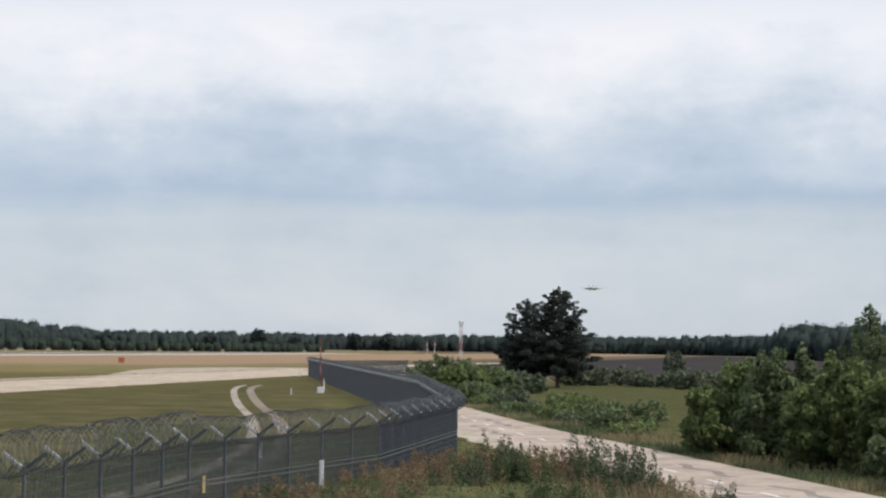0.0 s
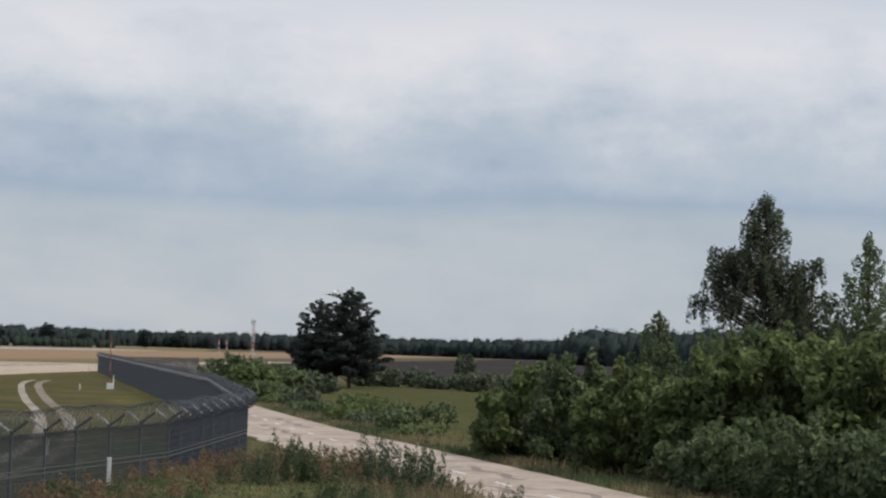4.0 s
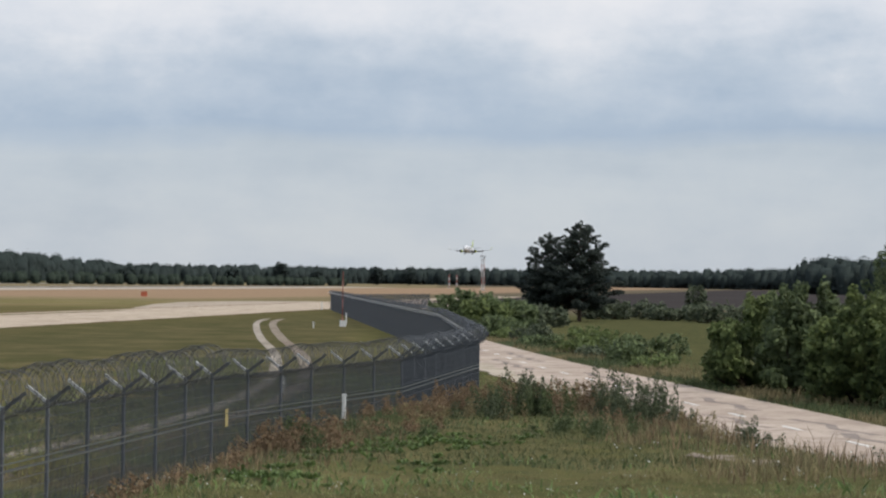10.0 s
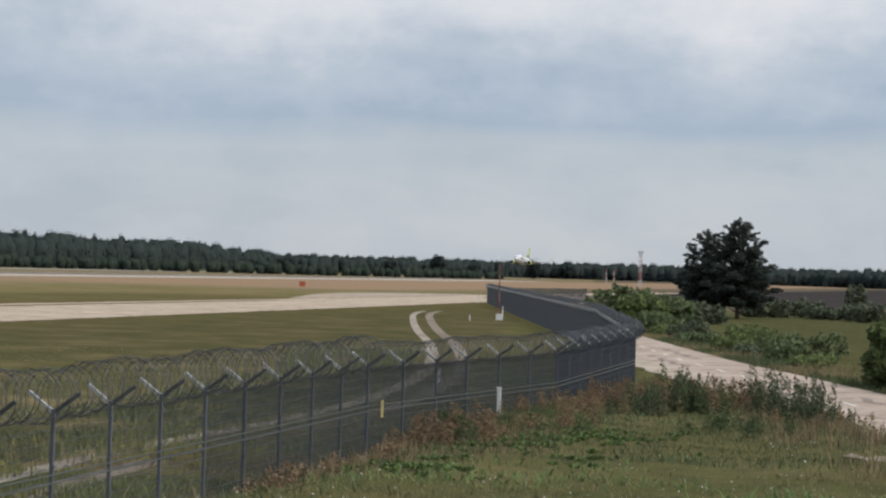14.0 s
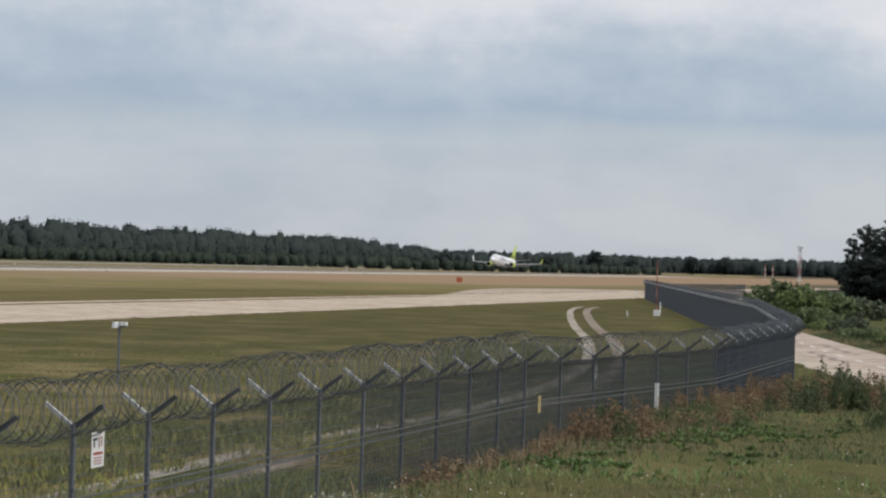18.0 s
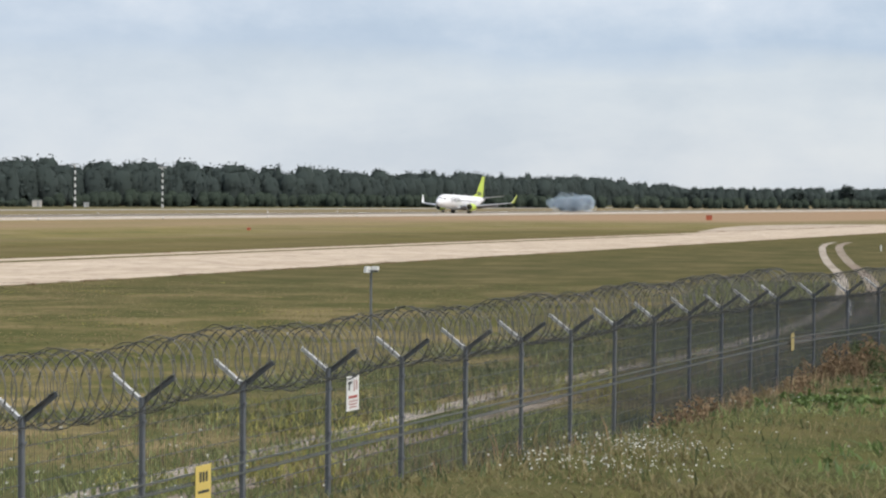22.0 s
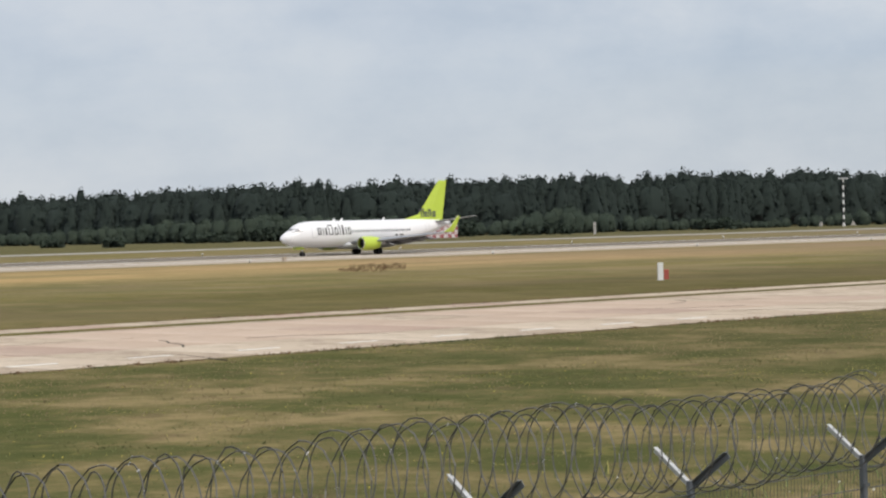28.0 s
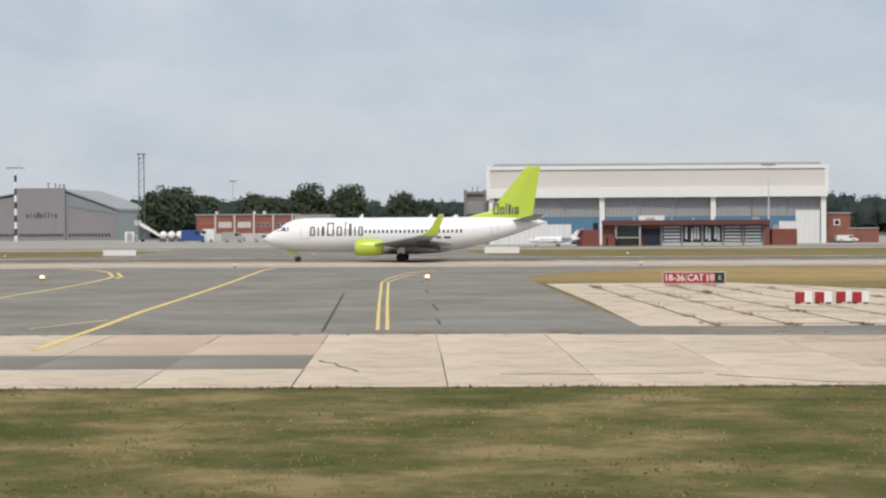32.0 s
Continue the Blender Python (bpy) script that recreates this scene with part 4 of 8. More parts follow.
def arm_mesh(side, material):
    """An angle-iron arm that leans out from the top of a post."""
    m = Mesh()
    a, b = Vector((0, 0, POST_H - 0.03)), Vector((0, side * 0.40, POST_H + 0.27))
    d = (b - a).normalized()
    up = Vector((0, -d.z, d.y)) if side > 0 else Vector((0, d.z, -d.y))
    up = up if up.z > 0 else -up
    w = Vector((0.024, 0, 0))
    for p, q, thick in ((w, -w, up * 0.008), (w, w * 0.75, up * -0.055)):
        vs = [a + p, a + q, b + q, b + p]
        m.add([*vs, *[v + thick for v in vs]], [(0, 1, 2, 3), (4, 7, 6, 5), (0, 4, 5, 1), (1, 5, 6, 2), (2, 6, 7, 3), (3, 7, 4, 0)])
    for i in range(3):
        c = a.lerp(b, 0.35 + 0.25 * i) + up * 0.012
        m.box(c.x, c.y, c.z, 0.018, 0.018, 0.02)
    return m.data("arm", material)


def panel_mesh(length, wire, deep):
    """Upright flat bars set on edge, with twin level wires."""
    m = Mesh()
    n = int(length / 0.05)
    for i in range(1, n):
        x = i * length / n
        m.box(x, 0, 1.16, wire, deep, 2.24)
    for i in range(12):
        z = 0.06 + i * 0.2
        for y in (-deep / 2 - 0.003, deep / 2 + 0.003):
            m.box(length / 2, y, z, length, 0.005, 0.010 if i in (5, 6) else 0.006)
    return m.data("mesh_panel", M["wire"])


def rail_mesh(length):
    return Mesh().box(length / 2, -0.03, 0, length, 0.02, 0.022).data("rail", M["rail"])


POST, POST_DULL, ARM_L, ARM_R = post_mesh(M["steel"]), post_mesh(M["steel_dull"]), arm_mesh(1, M["galv"]), arm_mesh(-1, M["steel"])
PANEL, PANEL_MID, PANEL_THIN, PANEL_FINE, RAIL = panel_mesh(PITCH, 0.006, 0.012), panel_mesh(PITCH, 0.0035, 0.0086), panel_mesh(PITCH, 0.003, 0.0056), panel_mesh(PITCH, 0.0026, 0.0034), rail_mesh(PITCH)
fence = thing("perimeter_fence", EYE4, "grey steel mesh fence with angled arms and coiled razor wire", "fence")


def fence_run(a, b, arms=True):
    a, b = Vector(a), Vector(b)
    n = max(1, round((b - a).length / PITCH))
    turn = math.atan2(b.y - a.y, b.x - a.x)
    for i in range(n + 1):
        p = a.lerp(b, i / n)
        mm = Matrix.Translation((p.x, p.y, 0)) @ Matrix.Rotation(turn, 4, "Z")
        # posts beyond y = 43 take the darker steel
        po = part("post", POST if p.y < 43 else POST_DULL, None, fence, m=mm)
        if arms:
            part("arm", ARM_L, None, po, "bright galvanised arm")
            part("arm", ARM_R, None, po)
        if i < n:
            k = (b - a).length / n / PITCH
            # bars thicken along the fence, so the veil's darkness is put into shape
            pn = part("mesh_panel", PANEL_FINE if p.y < 30 else PANEL_THIN if p.y < 42 else PANEL_MID if p.y < 54 else PANEL, None, fence, m=mm @ Matrix.Diagonal((k, 1, 1, 1)))
            if a.y < 95:
                for z in (1.24, 1.37):
                    part("rail", RAIL, None, pn, m=Matrix.Translation((0, 0, z)))


def coil(a, b, pitch, r, seg, thick, up, name="razor_coil"):
    """Concertina wire along a fence: loops wound both ways, a little uneven."""
    a, b = Vector((*a, 0)), Vector((*b, 0))
    d = b - a
    n = int(d.length / pitch)
    side = Vector((-d.y, d.x, 0)).normalized()
    m, blades_at = Mesh(), []
    for sense in ((1, -1) if thick < 0.008 else (1,)):
        path = []
        ph = random.random() * 6.28
        for i in range(n * seg + 1):
            t = i / seg
            w = ph + sense * 2 * math.pi * t
            rr = r * (1 + 0.07 * math.sin(t * 0.9 + ph) + 0.05 * math.sin(t * 2.3))
            c = a + d * (i / (n * seg)) + d.normalized() * 0.10 * math.sin(w + 1.0)
            c += Vector((random.gauss(0, 0.004), random.gauss(0, 0.004), random.gauss(0, 0.004)))
            path.append(c + side * rr * math.cos(w) + Vector((0, 0, POST_H + up + 0.04 * math.sin(t * 0.31) + rr * math.sin(w))))
        m.tube(path, thick, 3, False)
        blades_at += [path[i] for i in range(0, len(path), 2)]
    # blades clipped along the wire; some are pale, glints put into their colour
    ba, dk = Mesh(), Mesh()
    for i, c in enumerate(blades_at):
        e = Vector((random.uniform(-1, 1), random.uniform(-1, 1), random.uniform(-1, 1))).normalized() * thick * random.uniform(2.2, 3.6)
        f = e.cross(Vector((0.3, 0.5, 0.8))).normalized() * thick * 1.1
        (ba if random.random() < 0.28 else dk).add([c - e, c + f, c + e, c - f], [(0, 1, 2, 3)])
    co = part(name, m, M["razor" if thick < 0.009 else "wire"], fence, "coiled razor wire")
    tagged(part("razor_barb", ba, M["galv"], co), "barbs with glints in their colour", kind="stuff")
    tagged(part("razor_barb", dk, M["razor"], co), "dull barbs", kind="stuff")
    return co


corners = [(q[1], q[0]) for q in FENCE]
for a, b in zip(corners[:-1], corners[1:]):
    fence_run(a, b)
fence_run(corners[-1], (10.0, 372.0), False)
for (a, b), wind in zip(zip(corners[:-1], corners[1:]), ((0.30, 24, 0.0068), (0.30, 24, 0.0068), (0.27, 20, 0.0064), (0.25, 16, 0.0068), (0.28, 14, 0.0075), (0.3, 12, 0.010), (0.4, 10, 0.011), (0.6, 8, 0.012))):
    far = a[1] > 50
    coil(a, b, wind[0], 0.34 if far else 0.40, wind[1], wind[2], 0.15 if far else 0.29 if a[1] < 0 else 0.34 if a[1] < 15 else 0.25)


def fence_sign(name, y, z, w, h, material, label, bars, side=0.07):
    """A plate tied to the fence, with plain bars for its writing."""
    p = Vector((float(fence_x(y)), y, 0))
    turn = math.atan2(FD.y, FD.x)
    s = thing(name, Matrix.Translation((p.x, p.y, z)) @ Matrix.Rotation(turn, 4, "Z"), label, "sign")
    part("plate", Mesh().box(0, -side, 0, w, 0.006, h, bevel=0.0), material, s)
    for x, zz, bw, bh, mt in bars:
        part("writing", Mesh().box(x, -side - 0.006, zz, bw, 0.004, bh), mt, s)
    return s


fence_sign("warning_sign", 30.6, 1.99, 0.42, 0.48, M["white"], "white warning plate with red bars on the fence",
           [(-0.10, 0.15, 0.14, 0.035, M["dark"]), (-0.13, 0.09, 0.04, 0.10, M["dark"]), (0.04, 0.10, 0.028, 0.15, M["mast_pink"]), (0.12, 0.11, 0.028, 0.13, M["mast_pink"]),
            (0, -0.05, 0.30, 0.035, M["redmast"]), (0, -0.11, 0.28, 0.016, M["mast_pink"]), (0, -0.15, 0.28, 0.016, M["mast_pink"]), (0, -0.19, 0.24, 0.016, M["mast_pink"])])
fence_sign("yellow_sign", 26.3, 1.22, 0.40, 0.48, M["sign_yellow"], "yellow notice plate on the fence",
           [(-0.08, 0.10, 0.05, 0.12, M["dark"]), (0.0, 0.10, 0.05, 0.12, M["dark"]), (0.08, 0.10, 0.05, 0.12, M["dark"]), (0, -0.08, 0.28, 0.03, M["dark"])])
# this plate's yellow is dimmed as if seen through the mesh
fence_sign("yellow_sign", 55.8, 1.27, 0.30, 0.42, M["sign_tan"], "yellow notice plate on the fence", [(0, 0.1, 0.2, 0.03, M["dark"])])
fence_sign("white_plate", 92.0, 1.1, 0.42, 0.62, M["white"], "white notice plate on the fence", [(0, 0.12, 0.28, 0.05, M["dark"])])

# ---------------------------------------------------------------- woods, trees and bushes
rng = np.random.default_rng(7)


def cards(centres, normals, size, aspect=1.0, jitter=0.6):
    """Bent leaf cards: two triangles each, turned at random round their normals."""
    n = len(centres)
    nn = normals + rng.normal(0, jitter, (n, 3))
    nn /= np.linalg.norm(nn, axis=1)[:, None] + 1e-9
    t = np.cross(nn, rng.normal(0, 1, (n, 3)))
    t /= np.linalg.norm(t, axis=1)[:, None] + 1e-9
    b = np.cross(nn, t)
    s = (size * rng.uniform(0.55, 1.3, n))[:, None]
    k = nn * s * 0.25
    return np.stack([centres - t * s, centres + b * s * 0.5 * aspect + k, centres + t * s, centres - b * s * 0.5 * aspect + k], 1)


CARD = [(0, 1, 2), (0, 2, 3)]


def blob_points(blobs, density):
    """Points on and just inside a set of ellipsoids (x, y, z, rx, ry, rz)."""
    P, Nn = [], []
    for x, y, z, rx, ry, rz in blobs:
        n = int(density * (rx * ry + ry * rz + rx * rz) * 4.2)
        d = rng.normal(0, 1, (n, 3))
        d /= np.linalg.norm(d, axis=1)[:, None]
        r = rng.uniform(0.62, 1.06, n) ** 0.7
        lump = 1 + 0.16 * np.sin(5 * d[:, 0] + x) * np.sin(5 * d[:, 1] + y) + 0.12 * np.sin(9 * d[:, 2] + z + 4 * d[:, 0])
        P.append(np.array([x, y, z]) + d * np.array([rx, ry, rz]) * (r * lump)[:, None])
        Nn.append(d)
    return np.concatenate(P), np.concatenate(Nn)


def bush(name, m, blobs, density, size, material, label, stems=True, category="bush"):
    t = thing(name, m, label, category)
    p, n = blob_points(blobs, density)
    keep = p[:, 2] > 0.02
    me = soup("foliage", cards(p[keep], n[keep], size), CARD, material)
    part("foliage", me, None, t)
    if stems:
        for x, y, z, rx, ry, rz in [q for q in blobs if q[5] > 0.35 * q[2]][:6]:
            part("stem", Mesh().tube([(x * 0.3, y * 0.3, -0.1), (x * 0.7, y * 0.7, z * 0.55), (x, y, z + rz * 0.4)], [0.07, 0.05, 0.015], 5), M["bark"], t)
    return t


def lumps(w, d, h, n, seed):
    """Upright overlapping clumps of a bush, their outside made of many leafy shoots that stand up."""
    r = random.Random(seed)
    out = []
    for i in range(n):
        a = (i + 0.5) / n
        hh = h * (0.97 if i == n // 2 else r.uniform(0.66, 0.93))
        rx = max(w / n * r.uniform(0.55, 0.8), hh * 0.22)
        x0, y0 = w * (a - 0.5), r.uniform(-0.2, 0.2) * d
        out.append((x0, y0, hh * 0.42, rx * 0.82, d * 0.36, hh * 0.42))
        for j in range(30):
            th, u = r.uniform(0, 6.283), 0.08 + 0.84 * r.random() ** 0.8
            rad = math.sqrt(max(0.04, 1 - (u - 0.38) ** 2 * 2.6))
            k = h * r.uniform(0.05, 0.095)
            out.append((x0 + rx * rad * math.cos(th), y0 + d * 0.42 * math.sin(th) * rad, hh * u, k, k, k * r.uniform(0.75, 1.35)))
        for j in range(7):
            th = r.uniform(0, 6.283)
            out.append((x0 + rx * 0.6 * math.cos(th), y0 + d * 0.25 * math.sin(th), hh * r.uniform(0.86, 1.0), h * 0.032, h * 0.032, h * r.uniform(0.04, 0.07)))
    return out


def facing(az, d):
    """A pose on the ground at that bearing, its x axis across the line of sight."""
    p = polar(az, d)
    return Matrix.Translation((p.x, p.y, float(gz(p.x, p.y)))) @ Matrix.Rotation(radians(az), 4, "Z")


# the tall bushes beside the road
for az, d, w, dep, h, n, mt, seed in ((-9.7, 104, 3.8, 4.0, 4.3, 3, "leaf", 1), (-11.0, 100, 3.6, 4.2, 4.9, 3, "leaf_dark", 2), (-12.3, 93, 3.8, 4.2, 4.6, 3, "leaf", 3),
                                      (-14.2, 90, 3.8, 4.4, 5.2, 3, "leaf", 4), (-16.2, 88, 4.2, 4.6, 6.2, 3, "leaf", 5), (-18.6, 84, 4.4, 4.6, 6.3, 3, "leaf", 6), (-21.2, 80, 4.6, 4.6, 6.1, 3, "leaf", 7)):
    bush("roadside_bush", facing(az, d), lumps(w, dep, h, n, seed), 62, 0.145, M[mt], "tall green leafy bush beside the road")
# shrubs added in the darker leaf for the shaded foot of the bushes
for px, py, w, h, seed in ((20.8, 82.5, 3.0, 1.9, 31), (20.6, 76.5, 3.2, 2.3, 32), (21.2, 70.5, 3.2, 2.5, 33), (22.0, 64.5, 3.2, 2.6, 34), (23.0, 59.0, 3.2, 2.6, 35)):
    bush("verge_shrub", Matrix.Translation((px, py, 0)) @ Matrix.Rotation(radians(-75), 4, "Z"), lumps(w * 1.9, 2.6, h * 1.25, 3, seed), 62, 0.14, M["leaf_dark"], "low green shrub at the foot of the roadside bushes")
for az, d, w, dep, h, n, seed in ((-2.4, 268, 7, 5, 3.6, 3, 11), (-3.3, 262, 6, 5, 3.0, 3, 12), (-4.0, 275, 5, 4, 3.2, 2, 13), (-3.6, 196, 2.6, 2.2, 1.3, 2, 14), (-5.6, 158, 3.4, 2.6, 1.7, 3, 15), (-6.3, 150, 2.6, 2.0, 1.4, 2, 16),
                                  (-7.3, 140, 2.8, 2.2, 1.7, 2, 17), (-6.6, 290, 8, 5, 2.5, 4, 18), (-7.8, 282, 8, 5, 2.2, 4, 19), (-8.8, 270, 7, 5, 2.6, 3, 20), (-8.15, 330, 2.4, 3, 4.4, 1, 21), (-5.9, 285, 6, 4, 2.6, 3, 22), (-2.95, 222, 4.5, 3.4, 3.0, 3, 23), (-3.6, 228, 4.5, 3.4, 2.6, 3, 24), (-4.3, 232, 5, 3.4, 2.4, 3, 25), (-3.1, 190, 2.2, 2.0, 1.9, 2, 26), (-4.55, 165, 2.0, 1.8, 1.0, 2, 27)):
    bush("meadow_bush", facing(az, d), lumps(w, dep, h, n, seed), 9 if d > 220 else 26, 0.34 if d > 220 else 0.17, M["birch_leaf" if seed in (18, 19, 20, 21, 22, 25) else "leaf" if seed in (15, 23) else "leaf_dark"], "low green bush in the meadow")


for i, (y0, off, w, h) in enumerate(((232, 2.6, 4.0, 1.5), (214, 2.2, 3.4, 1.1), (203, 3.4, 4.2, 1.7), (186, 2.4, 3.0, 1.0), (176, 3.6, 4.2, 1.5), (166, 2.2, 2.6, 0.9), (149, 3.2, 3.2, 1.3), (140, 2.4, 2.4, 0.9), (133, 3.4, 2.6, 1.4), (124, 3.2, 2.4, 0.9))):
    bush("roadside_scrub", Matrix.Translation((float(road_right(y0)) + off, y0, 0)) @ Matrix.Rotation(radians(-60), 4, "Z"), lumps(w, 2.4, h, 3, 60 + i), 24, 0.18, M[("leaf", "birch_leaf", "leaf_dark")[i % 3]], "low scrub along the far side of the road")


def limb_tree(name, m, height, trunk_r, plan, size, density, material, bark, label, lean=0.0):
    """A tapered trunk, limbs to every clump and a crown of many small leaf cards."""
    t = thing(name, m, label, "tree")
    tr = Mesh()
    tr.tube([(0, 0, -0.2), (lean * 0.3, 0, height * 0.35), (lean * 0.7, 0, height * 0.7), (lean, 0, height * 0.96)], [trunk_r, trunk_r * 0.75, trunk_r * 0.4, 0.03], 8)
    part("trunk", tr, bark, t)
    for x, y, z, rx, ry, rz in plan[::3]:
        z0 = max(0.5, z - abs(x) * 0.45 - 0.4)
        part("limb", Mesh().tube([(lean * z0 / height, 0, z0), (x * 0.55, y * 0.55, z0 * 0.4 + z * 0.6), (x, y, z)], [trunk_r * 0.2, trunk_r * 0.12, 0.012], 5), M["bark"], t)
    p, n = blob_points(plan, density)
    part("crown", soup("crown", cards(p, n, size), CARD, material), None, t)
    return t


def pine_plan(h, w, seed, flat=0.32):
    """Plates of needles on level limbs, broad in the middle, with gaps between them and a bare foot."""
    r = random.Random(seed)
    out = []
    for i in range(120):
        a = (i + 0.5) / 120
        z = h * (0.15 + 0.83 * a)
        reach = w * 0.5 * min(1.0, 1.15 * (1 - a) ** 0.42) * min(1.0, 0.6 + 2.2 * a) * (0.35 + 0.65 * math.sqrt(r.random())) * (1.0 if i % 7 else 1.1)
        th = i * 2.4 + r.uniform(-0.5, 0.5)
        rad = w * (0.080 - 0.045 * a) * r.uniform(0.65, 1.2)
        for q, dz in ((1.0, 0.0), (0.72, -0.014)):
            out.append((reach * q * math.cos(th), reach * q * math.sin(th), z + dz * h, rad * (1.3 - 0.3 * q), rad * (1.3 - 0.3 * q), rad * flat * r.uniform(0.9, 1.9)))
    for i in range(7):
        z = h * (0.32 + 0.085 * i)
        out.append((0, 0, z, w * (0.25 - 0.028 * i), w * (0.25 - 0.028 * i), h * 0.05))
    out.append((0, 0, h * 0.975, w * 0.03, w * 0.03, h * 0.035))
    return out


limb_tree("pine_tree", facing(-5.28, 268), 11.6, 0.26, pine_plan(11.6, 10.0, 3), 0.16, 40, M["needles"], M["bark"], "dark broad pine standing alone in the meadow")
limb_tree("pine_tree", facing(-4.50, 271), 10.3, 0.2, pine_plan(10.3, 7.6, 5), 0.16, 40, M["needles"], M["bark"], "dark pine leaning on a larger one")


def weeping_plan(zones, seed):
    """Drooping strings of small clumps, strewn over zones (x, z, half width, half height, count)."""
    r = random.Random(seed)
    out = []
    for cx, cz, hw, hz, n in zones:
        for _ in range(n):
            a, q = r.uniform(0, 6.283), math.sqrt(r.random())
            x, z, y = cx + hw * q * math.cos(a), cz + hz * q * math.sin(a), r.gauss(0, hw * 0.6)
            rad = r.uniform(0.13, 0.27)
            for k in range(3):
                out.append((x * (1 + 0.03 * k), y, z - k * rad * 1.8, rad * (1 - 0.2 * k), rad * (1 - 0.2 * k), rad * 1.5))
    return out


def cone_plan(h, w, seed, n=60, foot=0.2):
    """A ragged cone of small leafy shoots that point up and out."""
    r = random.Random(seed)
    out = []
    for i in range(n):
        a = (i + 0.5) / n
        z = h * (foot + (0.97 - foot) * a)
        reach = w * 0.5 * (1 - a) ** 0.8 * (0.3 + 0.7 * math.sqrt(r.random())) * (1.0 if i % 5 else 1.2)
        th = i * 2.4 + r.uniform(-0.6, 0.6)
        rad = w * (0.085 - 0.062 * a) * r.uniform(0.7, 1.2)
        out.append((reach * math.cos(th), reach * math.sin(th), z, rad, rad, rad * r.uniform(0.9, 1.5)))
    for i in range(5):
        out.append((0, 0, h * (foot + 0.1 + 0.12 * i), w * (0.24 - 0.048 * i), w * (0.24 - 0.048 * i), h * 0.08))
    return out


limb_tree("birch_tree", facing(-15.45, 118), 13.0, 0.16, weeping_plan([(0.1, 12.8, 0.35, 0.3, 8), (0.1, 12.2, 0.9, 0.45, 18), (0, 11.4, 1.3, 0.65, 26), (0.05, 10.4, 1.3, 0.8, 30), (0.1, 9.3, 1.4, 0.9, 30), (0.0, 8.2, 1.7, 0.9, 32), (-0.2, 7.1, 2.0, 0.9, 34),
                                                                              (-1.3, 10.2, 0.55, 0.4, 9), (-2.1, 10.0, 0.5, 0.35, 9), (-1.0, 9.6, 0.6, 0.5, 10), (0.9, 9.2, 0.6, 0.5, 10), (-1.6, 9.3, 0.8, 0.6, 18), (-2.3, 8.7, 0.7, 0.6, 14), (-2.0, 7.8, 0.9, 0.6, 16), (-3.0, 7.7, 0.5, 0.14, 5),
                                                                              (1.4, 9.0, 0.7, 0.5, 13), (2.1, 9.3, 0.55, 0.35, 10), (2.7, 9.7, 0.35, 0.22, 6), (1.9, 8.3, 0.8, 0.6, 16), (1.4, 7.3, 1.0, 0.7, 18)], 3), 0.085, 50, M["birch_leaf"], M["birch_bark"], "tall birch with hanging sprays behind the bushes", 0.3)
limb_tree("young_tree", facing(-18.05, 112), 11.3, 0.14, cone_plan(11.3, 5.6, 8, 110, 0.3), 0.11, 46, M["leaf_dark"], M["bark"], "slim pointed leafy tree behind the bushes")
limb_tree("young_tree", facing(-12.95, 116), 7.2, 0.1, cone_plan(7.2, 5.4, 9, 100, 0.25), 0.11, 44, M["leaf_dark"], M["bark"], "slim pointed leafy tree behind the bushes")
limb_tree("young_tree", facing(-19.9, 120), 10.8, 0.14, cone_plan(10.8, 6.4, 12, 110, 0.25), 0.12, 42, M["leaf_dark"], M["bark"], "slim pointed leafy tree behind the bushes")
limb_tree("broad_tree", facing(-16.7, 125), 9.0, 0.16, lumps(5.2, 4.4, 9.0, 3, 77), 0.16, 24, M["birch_leaf"], M["bark"], "dark broad-leaved tree behind the bushes")
limb_tree("broad_tree", facing(-14.75, 112), 6.7, 0.12, lumps(3.2, 3.0, 6.7, 2, 78), 0.14, 34, M["leaf_dark"], M["bark"], "round grey-green willow behind the bushes")


